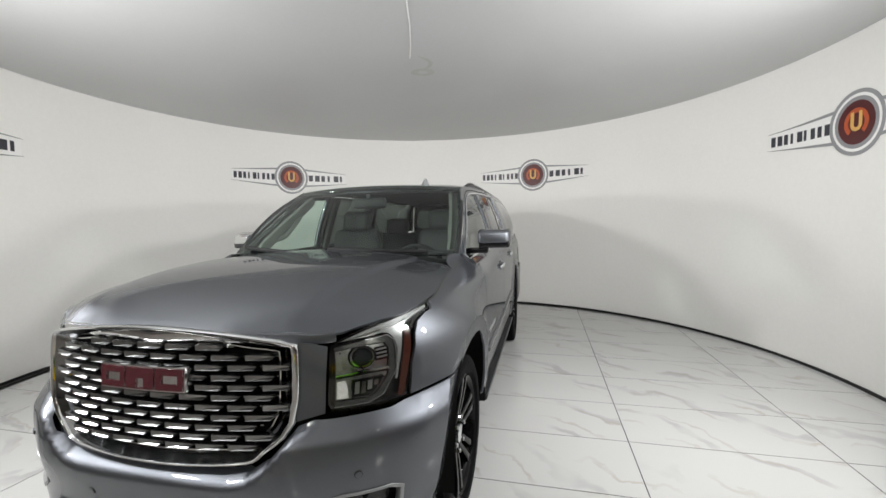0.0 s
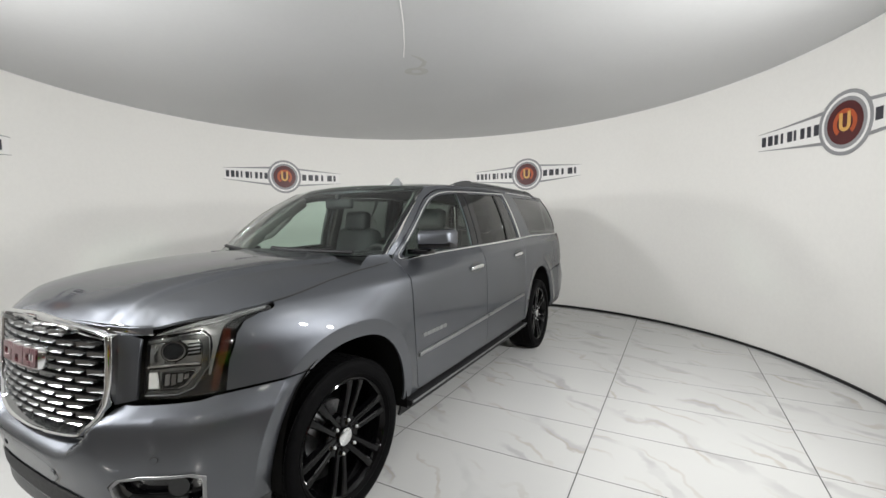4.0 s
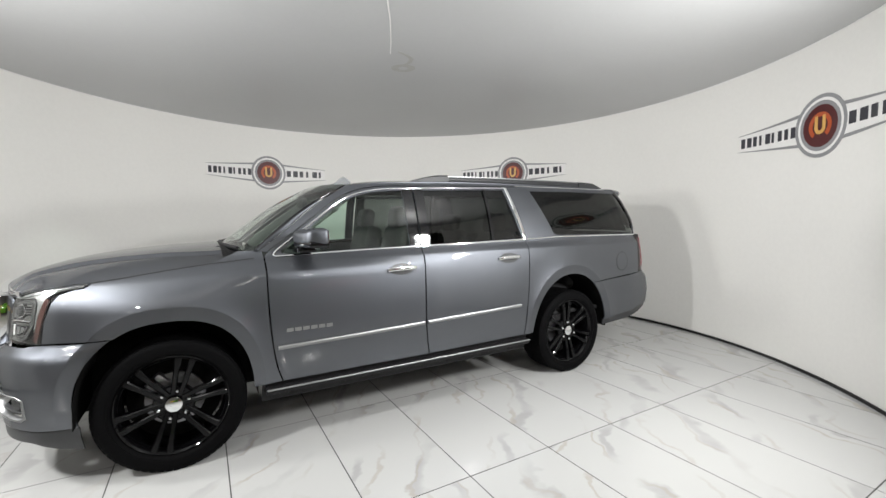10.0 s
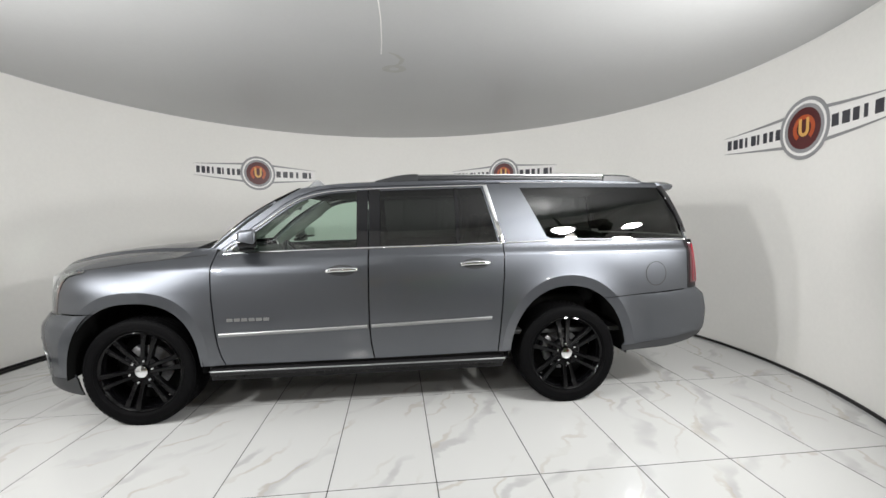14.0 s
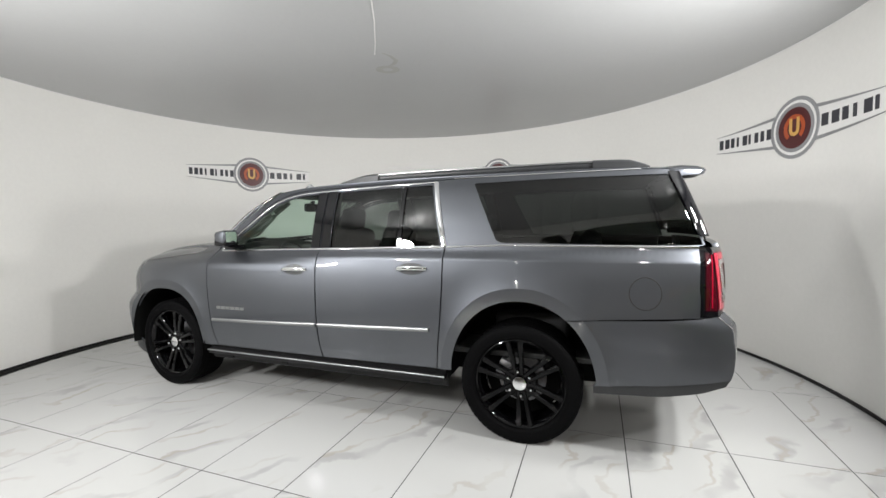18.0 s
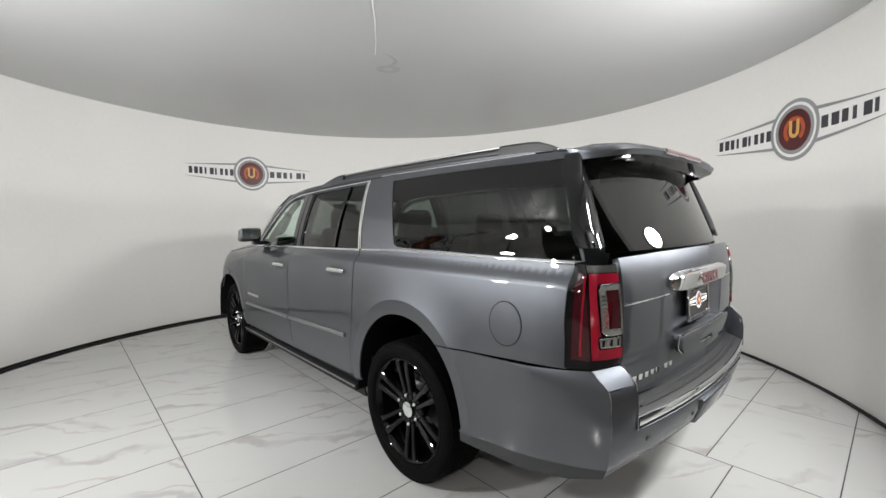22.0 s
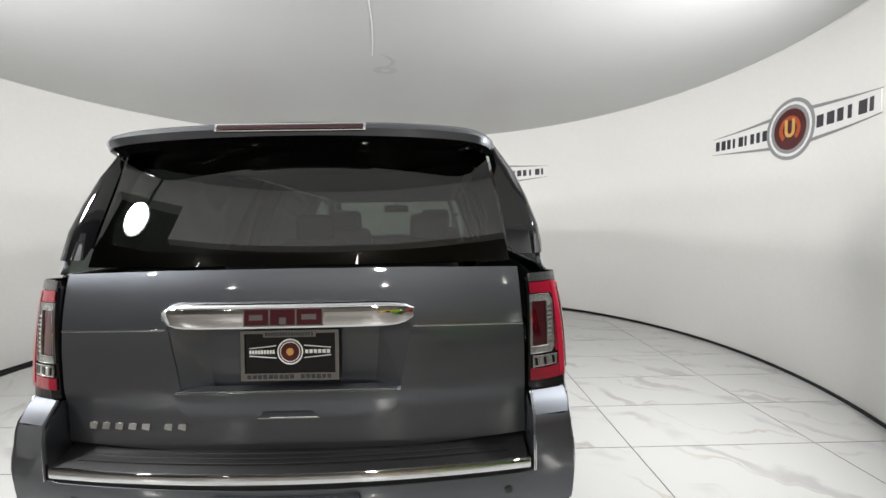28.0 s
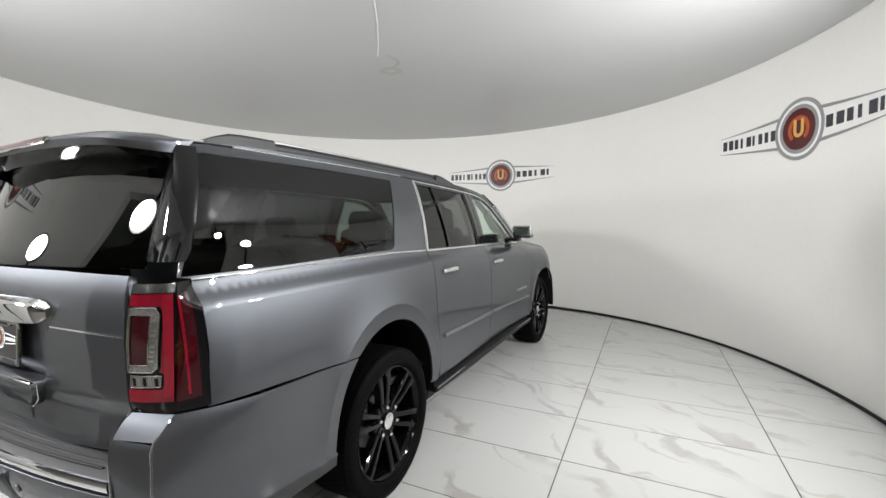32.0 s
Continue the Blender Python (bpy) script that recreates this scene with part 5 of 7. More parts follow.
# head panels between grille and lamps, bumper, lower grille
for mir in BOTH:
    def nose_at(y, z):
        """From the grille's rim across to the lamp."""
        y, z = np.asarray(y, float), np.asarray(z, float)
        k = (y - 0.50) / 0.09
        a, b = grille_at(np.full_like(z, 0.515), z)[:, 0] - 0.006, front(np.full_like(z, front_y(0.592)), z)[:, 0] + 0.002
        return np.stack([a + (b - a) * k, y, z + 0 * y], 1)

    patch("nose_panel", [(0.42, 0.748), (0.50, 0.822), (0.56, 0.838), (0.590, 0.846), (0.592, 1.076), (0.55, 1.090), (0.50, 1.098), (0.48, 1.098), (0.48, 0.85), (0.43, 0.79)], nose_at, PAINT, car, sign=1, step=0.04, mirror=mir)
    L = front_y
    lamp = new("headlamp")
    lamp.parent = car
    outline = smooth_line([(0.615, 0.868), (0.618, 1.052), (0.640, 1.080), (0.698, 1.110), (0.802, 1.138), (0.937, 1.156), (1.06, 1.172), (1.112, 1.176), (1.126, 1.170)], 2) + smooth_line([(1.108, 1.148), (1.054, 1.144), (0.989, 1.121), (0.956, 1.078), (0.929, 0.974), (0.917, 0.848)], 2) + [(0.83, 0.846), (0.72, 0.846), (0.625, 0.850)]
    patch("housing", outline, front, GLOSS_BLACK, lamp, sign=1, step=0.03, thick=0.0, offset=-0.022, mirror=mir, label="gloss black lamp housing")
    # silver brow that runs back to the tip and down outside the smoky frame
    brow = smooth_line([(0.664, 1.088), (0.700, 1.100), (0.758, 1.118), (0.863, 1.139), (0.980, 1.157), (1.060, 1.167), (1.101, 1.170)], 2) + smooth_line([(1.092, 1.159), (0.994, 1.143), (0.930, 1.122), (0.905, 1.090), (0.883, 1.020), (0.866, 0.926)], 2)
    brow += [(0.857, 0.926), (0.870, 1.040), (0.866, 1.076), (0.846, 1.100), (0.825, 1.104), (0.754, 1.096)]
    patch("brow", brow, front, LAMP_GREY, lamp, sign=1, step=0.02, thick=0.010, offset=-0.008, mirror=mir, label="silver lamp brow")
    strip("brow_line", [(0.70, 1.095), (0.80, 1.112), (0.90, 1.128), (1.00, 1.150), (1.085, 1.163)], 0.004, 0.006, CHROME, lamp, fn=front, sgn=1, off=-0.004, mir=mir, step=0.02)
    frame_c = [(0.636, 1.068), (0.752, 1.086), (0.838, 1.094), (0.860, 1.074), (0.860, 0.964), (0.808, 0.882), (0.756, 0.862), (0.634, 0.860), (0.640, 0.876), (0.752, 0.877), (0.784, 0.891), (0.830, 0.949), (0.834, 1.046), (0.822, 1.070), (0.751, 1.070), (0.636, 1.055)]
    patch("light_guide", frame_c, front, LAMP_SMOKE, lamp, sign=1, step=0.03, thick=0.012, offset=-0.008, mirror=mir, label="smoky grey light guide")
    bowl = [(0.640, 0.880), (0.752, 0.880), (0.781, 0.892), (0.827, 0.950), (0.831, 1.046), (0.820, 1.068), (0.751, 1.068), (0.638, 1.053)]
    strip("guide_rim", frame_c[1:8], 0.003, 0.004, SATIN, lamp, fn=front, sgn=1, off=-0.005, mir=mir, step=0.03)
    patch("reflector", bowl, front, LAMP_BOWL, lamp, sign=1, step=0.03, thick=0.0, offset=-0.020, mirror=mir)
    patch("lamp_shelf", [(0.640, 0.965), (0.750, 0.974), (0.828, 0.972), (0.828, 0.979), (0.750, 0.981), (0.640, 0.972)], front, CHROME, lamp, sign=1, step=0.03, thick=0.010, offset=-0.003, mirror=mir)
    # black strip laid under the shelf as its shade
    patch("shelf_shade", [(0.640, 0.956), (0.750, 0.964), (0.828, 0.962), (0.828, 0.972), (0.750, 0.974), (0.640, 0.965)], front, DARK, lamp, sign=1, step=0.03, thick=0.004, offset=-0.012, mirror=mir)
    for nm, rr, mat, off in (("lens_bezel", 0.050, DARK, -0.012), ("lens_ring", 0.044, CHROME, -0.007), ("lens_barrel", 0.037, GLOSS_BLACK, -0.004), ("projector_lens", 0.028, LENS_DARK, 0.000)):
        patch(nm, [(0.731 + rr * math.cos(a), 1.028 + rr * 0.86 * math.sin(a)) for a in np.linspace(0, 2 * math.pi, 28, endpoint=False)], front, mat, lamp, sign=1, step=0.02, thick=0.008, offset=off, mirror=mir)
    patch("fin_back", [(0.780, 1.006), (0.828, 1.008), (0.828, 1.058), (0.780, 1.056)], front, DARK, lamp, sign=1, step=0.03, thick=0.004, offset=-0.012, mirror=mir)
    for zz in (1.044, 1.030, 1.016):
        patch("lamp_fin", [(0.784, zz), (0.824, zz + 0.002), (0.824, zz + 0.007), (0.784, zz + 0.005)], front, SATIN, lamp, sign=1, step=0.03, thick=0.006, offset=-0.006, mirror=mir)
    box_o = [(0.694, 0.886), (0.752, 0.888), (0.778, 0.900), (0.812, 0.944), (0.806, 0.952), (0.694, 0.948)]
    patch("low_lamp_well", box_o, front, DARK, lamp, sign=1, step=0.03, thick=0.004, offset=-0.013, mirror=mir)
    strip("low_lamp_rim", box_o, 0.004, 0.006, DARK_CHROME, lamp, fn=front, sgn=1, off=-0.007, mir=mir, closed=True, step=0.02)
    for k in range(4):
        y0 = 0.704 + 0.023 * k
        zl = 0.896 + 0.011 * max(0, k - 1)
        patch("low_lamp_facet", [(y0, zl), (y0 + 0.016, zl + 0.002), (y0 + 0.018, 0.940), (y0 + 0.002, 0.939)], front, DARK_CHROME if k % 2 else SATIN, lamp, sign=1, step=0.03, thick=0.004, offset=-0.008, mirror=mir)
    patch("side_facet", [(0.644, 0.886), (0.684, 0.887), (0.680, 0.925), (0.672, 0.948), (0.644, 0.946)], front, LAMP_WHITE, lamp, sign=1, step=0.03, thick=0.004, offset=-0.009, mirror=mir, label="bright turn lamp reflector")
    patch("side_facet", [(0.644, 0.984), (0.664, 0.986), (0.656, 1.010), (0.672, 1.044), (0.644, 1.040)], front, SATIN, lamp, sign=1, step=0.03, thick=0.004, offset=-0.009, mirror=mir)
    amb = smooth_line([(0.866, 0.862), (0.877, 0.938), (0.892, 1.022), (0.914, 1.102)], 2) + smooth_line([(0.940, 1.096), (0.914, 0.977), (0.888, 0.860)], 2)
    patch("side_marker", amb, front, AMBER, lamp, sign=1, step=0.03, thick=0.006, offset=-0.003, mirror=mir, label="amber side marker")
    patch("lamp_cover", outline, front, LAMP_CLEAR, lamp, sign=1, step=0.04, thick=0.0, offset=0.002, mirror=mir, label="clear lamp cover")

    # fog lamp bezel
    fog_o = [(L(0.56), 0.566), (L(0.64), 0.580), (L(0.77), 0.575), (L(0.80), 0.555), (L(0.80), 0.445), (L(0.775), 0.425), (L(0.62), 0.430), (L(0.54), 0.480), (L(0.525), 0.530)]
    cx = sum(p[0] for p in fog_o) / len(fog_o)
    cz = sum(p[1] for p in fog_o) / len(fog_o)
    fog_i = [(cx + (x - cx) * 0.92, cz + (z - cz) * 0.86) for x, z in fog_o]
    fogl = new("fog_lamp")
    fogl.parent = car
    patch("bezel", fog_o, bumper_f, RAIL, fogl, sign=1, step=0.03, holes=[fog_i], thick=0.03, offset=0.005, mirror=mir, label="satin chrome bezel")
    patch("bezel_back", fog_o, bumper_f, GLOSS_BLACK, fogl, sign=1, step=0.04, thick=0.0, offset=-0.05, mirror=mir)
    circ = [(L(0.735) + 0.036 * math.cos(a), 0.515 + 0.040 * math.sin(a)) for a in np.linspace(0, 2 * math.pi, 24, endpoint=False)]
    patch("fog_lens", circ, bumper_f, LENS_DARK, fogl, sign=1, step=0.03, thick=0.02, offset=-0.018, mirror=mir)
    shelf = [(L(0.58), 0.460), (L(0.755), 0.456), (L(0.755), 0.470), (L(0.58), 0.478)]
    patch("fog_shelf", shelf, bumper_f, PAINT_DARK, fogl, sign=1, step=0.04, thick=0.02, offset=-0.015, mirror=mir)
    arch_low = [p for p in arch_line(ARCH_F, 0.40, 0.9) if p[0] > 1.9 and p[1] < 0.862]
    low = [(front_x(x), z) for x, z in arch_low]
    bump = [(0.0, 0.664), (L(0.30), 0.667), (L(0.37), 0.680), (L(0.43), 0.722), (L(0.505), 0.810), (L(0.56), 0.830), (L(0.70), 0.834), (L(0.78), 0.836), (front_x(2.268), 0.846), (front_x(2.20), 0.850), (front_x(2.12), 0.852), (front_x(2.045), 0.854)]
    chin_line = [(u, float(np.interp(u, [front_y(q) for q in EDGE_Y], EDGE_Z)) - d) for u in np.arange(0.01, front_y(0.68), 0.025) for d in (0.006, 0.014, 0.024, 0.036, 0.050, 0.066)]
    bump += low + [(front_x(2.09), 0.375), (front_x(2.25), 0.375), (L(0.86), 0.375), (L(0.60), 0.375), (0.0, 0.375)]
    patch("front_bumper", bump, bumper_chin, PAINT, car, sign=1, step=0.04, extra=[(front_x(x), z) for x, z in arch_rings(ARCH_F) if x > 1.95] + chin_line, edge=0.03, holes=[fog_o], mirror=mir)
    val = [(0.0, 0.368), (L(0.60), 0.368), (L(0.86), 0.368), (front_x(2.25), 0.368), (front_x(2.09), 0.368), (front_x(2.10), 0.225), (front_x(2.20), 0.255), (L(0.80), 0.30), (0.0, 0.30)]
    patch("air_dam", val, bumper_f, PAINT_DARK, car, sign=1, step=0.06, offset=-0.004, mirror=mir)

# lower intake and parking sensors
for mir in BOTH:
    patch("lower_intake", [(0.0, 0.468), (front_y(0.30), 0.468), (front_y(0.47), 0.445), (front_y(0.44), 0.392), (0.0, 0.385)], bumper_chin, SOOT, car, sign=1, step=0.05, thick=0.0, offset=0.004, mirror=mir, label="black lower air intake")
    for yy, zz in ((0.24, 0.535), (0.68, 0.645)):
        for nm, rr, mat, off in (("sensor_ring", 0.0135, SOOT, 0.002), ("parking_sensor", 0.0115, PAINT, 0.004)):
            patch(nm, [(front_y(yy) + rr * math.cos(a), zz + rr * math.sin(a)) for a in np.linspace(0, 2 * math.pi, 18, endpoint=False)], bumper_chin, mat, car, sign=1, step=0.03, thick=0.003, offset=off, mirror=mir)
    for yy, zz in ((0.30, 0.625), (0.70, 0.640)):
        patch("parking_sensor", [(yy + 0.0125 * math.cos(a), zz + 0.0125 * math.sin(a)) for a in np.linspace(0, 2 * math.pi, 18, endpoint=False)], bumper_back, PAINT_DARK, car, sign=-1, step=0.03, thick=0.003, offset=0.003, mirror=mir)

# ---------------------------------------------------------------- rear end
Ly = rear_y
tailgate = new("tailgate")
tailgate.parent = car
tg = [(-0.772, 0.79), (-0.4, 0.772), (0.0, 0.766), (0.4, 0.772), (0.772, 0.79), (0.768, 1.10), (0.752, 1.355), (0.4, 1.364), (0.0, 1.366), (-0.4, 1.364), (-0.752, 1.355), (-0.768, 1.10)]
recess = [(-0.392, 1.185), (0.392, 1.185), (0.356, 0.985), (0.322, 0.925), (-0.322, 0.925), (-0.356, 0.985)]
recess_in = [(-0.290, 1.185), (0.290, 1.185), (0.272, 0.990), (0.262, 0.945), (-0.262, 0.945), (-0.272, 0.990)]
patch("panel", tg, tailgate_at, PAINT, tailgate, sign=-1, step=0.05, edge=0.03, holes=[recess], thick=0.03)
# thin chrome strips draw the glint along the fold in the painted panel
strip("crease", [(-0.765, 1.168), (-0.40, 1.176)], 0.006, 0.003, CHROME, tailgate, fn=tailgate_at, sgn=-1, off=0.0)
strip("crease", [(0.40, 1.176), (0.765, 1.168)], 0.006, 0.003, CHROME, tailgate, fn=tailgate_at, sgn=-1, off=0.0)
patch("recess", recess_in, tailgate_at, PAINT, tailgate, sign=-1, step=0.05, thick=0.0, offset=-0.042)
outer_pts, _ = on_side(recess, -0.004, False, tailgate_at, -1)
inner_pts, _ = on_side(recess_in, -0.042, False, tailgate_at, -1)
for i in (1, 2, 3, 4, 5):
    j = (i + 1) % 6
    finish("recess_wall", [outer_pts[i], outer_pts[j], inner_pts[j], inner_pts[i]], [(0, 1, 2, 3)], PAINT, tailgate, smooth=False)
bm = bmesh.new()
# the chrome bar leans over the plate like a hood
prof = [(0.000, 1.268), (-0.024, 1.261), (-0.035, 1.252), (-0.038, 1.244), (-0.034, 1.192), (-0.030, 1.184), (-0.010, 1.180), (0.02, 1.182)]
rows = []
for i in range(33):
    y = -0.402 + 0.804 * i / 32
    k = 1 - (abs(y) / 0.402) ** 14 * 0.6
    xs = float(tailgate_at(np.array([y]), np.array([1.22]))[0, 0])
    rows.append([bm.verts.new((xs + dx * k, y, 1.225 + (z - 1.225) * k)) for dx, z in prof])
for a, b in zip(rows, rows[1:]):
    for q in range(len(prof) - 1):
        bm.faces.new((a[q], b[q], b[q + 1], a[q + 1]))
bm.faces.new(rows[0])
bm.faces.new(rows[-1][::-1])
bmesh.ops.recalc_face_normals(bm, faces=bm.faces)
part("handle_bar", bm, CHROME, tailgate, "broad chrome bar over the number plate", smooth=True)
for a, b in ((-0.118, -0.042), (-0.035, 0.040), (0.047, 0.119)):
    for nm, g, mat, off in (("badge_rim", 0.004, CHROME, 0.043), ("badge_block", 0.0, BADGE_RED, 0.046)):
        hole = [[(a + 0.016, 1.209), (b - 0.013, 1.209), (b - 0.013, 1.225), (a + 0.016, 1.225)]] if a != -0.035 else [[(a + 0.026, 1.196), (b - 0.026, 1.196), (b - 0.026, 1.216), (a + 0.026, 1.216)]]
        patch(nm, [(a - g, 1.194 - g), (b + g, 1.194 - g), (b + g, 1.240 + g), (a - g, 1.240 + g)], tailgate_at, mat, tailgate, sign=-1, step=0.05, holes=hole if nm == "badge_block" else [], thick=0.010, offset=off)
# pull handle below the plate
pull = [(-0.356, 0.982), (0.356, 0.982), (0.338, 0.935), (0.300, 0.893), (0.10, 0.893), (0.075, 0.930), (-0.075, 0.930), (-0.10, 0.893), (-0.300, 0.893), (-0.338, 0.935)]
patch("pull_handle", pull, tailgate_at, PAINT, tailgate, sign=-1, step=0.04, thick=0.07, offset=0.040)
# metal strip added to draw the light along the handle's top edge
strip("pull_top", [(0.345, 0.983), (0.20, 0.985), (-0.20, 0.985), (-0.345, 0.983)], 0.010, 0.010, DARK_CHROME, tailgate, fn=tailgate_at, sgn=-1, off=0.034, label="bright strip for the lit upper edge of the handle")
strip("pull_edge", [(0.352, 0.978), (0.335, 0.93), (0.298, 0.889), (-0.298, 0.889), (-0.335, 0.93), (-0.352, 0.978)], 0.007, 0.006, CHROME, tailgate, fn=tailgate_at, sgn=-1, off=0.022)
for k in range(7):
    y = 0.690 - k * 0.047 - (0.03 if k > 4 else 0)
    patch("name_mark", [(y, 0.840 + 0.001 * k), (y - 0.004, 0.863), (y - 0.030, 0.863), (y - 0.026, 0.840)], tailgate_at, CHROME, tailgate, sign=-1, step=0.05, thick=0.004, offset=0.005)
# dealer plate in its frame
plate = new("dealer_plate")
plate.parent = car


def plate_at(y, z):
    y, z = np.asarray(y, float), np.asarray(z, float)
    return np.stack([-2.892 + 0 * y + 0.06 * (z - 1.09), y, z], 1)


pf = [(-0.158, 1.006), (0.158, 1.006), (0.158, 1.168), (-0.158, 1.168)]
ph = [(-0.146, 1.030), (0.146, 1.030), (0.146, 1.158), (-0.146, 1.158)]
patch("plate_frame", pf, plate_at, PLATE_METAL, plate, sign=-1, step=0.06, holes=[ph], thick=0.012, offset=0.005, label="dull metal plate frame")
patch("plate_face", pf, plate_at, GLOSS_BLACK, plate, sign=-1, step=0.08, thick=0.006, offset=0.0, label="black dealer plate")
for s in (-1, 1):
    for t in (-1, 1):
        strip("plate_line", [(s * 0.045, 1.098 + t * 0.020), (s * 0.132, 1.098 + t * 0.012)], 0.003, 0.002, SIGN_WHITE, plate, fn=plate_at, sgn=-1, off=0.001)
for r, mat, off in ((0.042, SIGN_WHITE, 0.001), (0.037, GLOSS_BLACK, 0.0015), (0.033, SIGN_WHITE, 0.002), (0.030, SIGN_RED, 0.0025), (0.012, SIGN_GOLD, 0.003)):
    patch("plate_disc", [(r * math.cos(a), 1.098 + r * math.sin(a)) for a in np.linspace(0, 2 * math.pi, 28, endpoint=False)], plate_at, mat, plate, sign=-1, step=0.05, thick=0.0, offset=off)
for y0, y1, n in ((0.132, 0.048, 9), (-0.048, -0.132, 6)):
    for k in range(n):
        w = (y1 - y0) / n
        y = y0 + w * k
        patch("plate_mark", [(y, 1.092), (y + w * 0.75, 1.092), (y + w * 0.75, 1.104), (y, 1.104)], plate_at, SIGN_WHITE, plate, sign=-1, step=0.05, thick=0.0, offset=0.001)
patch("frame_tab", [(-0.085, 1.146), (0.085, 1.146), (0.085, 1.166), (-0.085, 1.166)], plate_at, PLATE_METAL, plate, sign=-1, step=0.05, thick=0.006, offset=0.006)
for k in range(17):
    y = 0.078 - k * 0.0092
    patch("tab_mark", [(y, 1.150), (y - 0.006, 1.150), (y - 0.006, 1.162), (y, 1.162)], plate_at, SIGN_DARK, plate, sign=-1, step=0.05, thick=0.0, offset=0.007)
for k in range(16):
    if k == 9:
        continue
    y = 0.138 - k * 0.0172
    patch("frame_mark", [(y, 1.012), (y - 0.012, 1.012), (y - 0.012, 1.025), (y, 1.025)], plate_at, SIGN_DARK, plate, sign=-1, step=0.05, thick=0.0, offset=0.006)

# rear window, corner pillars, spoiler
rg = [(-0.735, 1.372), (-0.3, 1.375), (0.3, 1.375), (0.735, 1.372), (0.700, 1.60), (0.665, 1.80), (0.0, 1.812), (-0.665, 1.80), (-0.700, 1.60)]
rin = smooth_line([(-0.655, 1.455), (-0.3, 1.418), (0.0, 1.412), (0.3, 1.418), (0.655, 1.450), (0.635, 1.60), (0.59, 1.725), (0.4, 1.695), (0.0, 1.684), (-0.4, 1.695), (-0.59, 1.725), (-0.635, 1.60)], 2, True)
patch("rear_glass", rg, rear_glass_at, REAR_PANE, tailgate, sign=-1, step=0.07, thick=0.01, label="dark tinted rear window")
patch("glass_border", rg, rear_glass_at, GLOSS_BLACK, tailgate, sign=-1, step=0.06, thick=0.0, offset=-0.004, holes=[rin])
for mir in BOTH:
    dp = [(rear_x(-2.745), 1.345), (rear_x(-2.745), 1.50), (rear_x(-2.745), 1.70), (rear_x(-2.745), 1.80), (Ly(0.70), 1.80), (Ly(0.74), 1.55), (Ly(0.775), 1.345)]
    a = np.linspace(1.345, 1.80, 10)

    def pillar(u, z):
        """From the quarter window's edge (u = 0) round to the rear window (u = 1)."""
        u, z = np.asarray(u, float), np.asarray(z, float)
        t = (z - 1.345) / 0.455
        p0 = side(-2.712 + 0.160 * t ** 1.1, z)
        y1 = 0.748 - 0.070 * t
        p2 = rear_glass_at(y1, z)
        tx = p0 + np.array([-0.088, -0.008, 0.0])
        u = u[:, None]
        return p0 * (1 - u) ** 2 + 2 * u * (1 - u) * tx + p2 * u ** 2

    patch("corner_pillar", [(0, 1.345), (1, 1.345), (1, 1.80), (0, 1.80)], pillar, GLOSS_BLACK, car, sign=1, step=0.1, edge=0.1, thick=0.02, offset=0.004, mirror=mir, label="gloss black corner pillar")
    tl = new("tail_lamp")
    tl.parent = car
    zz = np.linspace(0.936, 1.334, 9)
    cor = [(float(lamp_corner(z)[0]), float(z)) for z in zz]
    cory = [(float(lamp_corner(z)[1]), float(z)) for z in zz]
    patch("housing", [(-2.700, 0.928), (-2.700, 1.334)] + cor[::-1], lamp_side, GLOSS_BLACK, tl, sign=-1, step=0.03, thick=0.012, mirror=mir)
    patch("back_housing", cory + [(0.783, 1.334), (0.783, 0.940)], lamp_back, GLOSS_BLACK, tl, sign=-1, step=0.03, thick=0.02, mirror=mir)
    patch("smoked_lens", [(-2.727, 0.968), (-2.727, 1.300)] + [(x + 0.004, 0.968 + (z - 0.936) * 0.834) for x, z in cor[::-1]], lamp_side, RED_DARK, tl, sign=-1, step=0.03, thick=0.003, offset=0.003, mirror=mir, label="smoked red side lens")
    for x0, x1 in ((-2.756, -2.763),):
        patch("lens_rib", [(x0, 0.985), (x0, 1.290), (x1, 1.290), (x1, 0.985)], lamp_side, RED_LENS, tl, sign=-1, step=0.03, thick=0.002, offset=0.005, mirror=mir)
    patch("top_lens", [(0.786, 1.303), (0.786, 1.331), (0.890, 1.331), (0.893, 1.303)], lamp_back, LAMP_SMOKE, tl, sign=-1, step=0.03, thick=0.003, offset=0.003, mirror=mir, label="smoky clear top strip")
    red = [(0.789, 0.972), (0.789, 1.011), (0.888, 1.011), (0.893, 1.020), (0.893, 1.056), (0.880, 1.064), (0.884, 1.080), (0.880, 1.235), (0.868, 1.262), (0.789, 1.265), (0.789, 1.300), (0.893, 1.300)]
    red += [(y - 0.003, 0.972 + (z - 0.936) * 0.825) for y, z in cory[::-1]]
    patch("red_lens", red, lamp_back, RED_LENS, tl, sign=-1, step=0.025, thick=0.004, offset=0.005, mirror=mir, label="deep red lens")
    patch("red_edge", [(y - 0.003 - w, 0.985 + (z - 0.936) * 0.78) for z, y, w in [(z, y, 0.0) for y, z in cory]] + [(y - 0.024, 0.985 + (z - 0.936) * 0.78) for y, z in cory[::-1]], lamp_back, RED_BRIGHT, tl, sign=-1, step=0.03, thick=0.003, offset=0.007, mirror=mir)
    co = [(0.789, 1.063), (0.862, 1.063), (0.875, 1.078), (0.871, 1.236), (0.858, 1.258), (0.789, 1.260)]
    ci = [(0.794, 1.086), (0.850, 1.086), (0.849, 1.236), (0.794, 1.238)]
    patch("light_guide", co, lamp_back, TAIL_CLEAR, tl, sign=-1, step=0.02, holes=[ci], thick=0.004, offset=0.004, mirror=mir, label="clear smoky light guide")
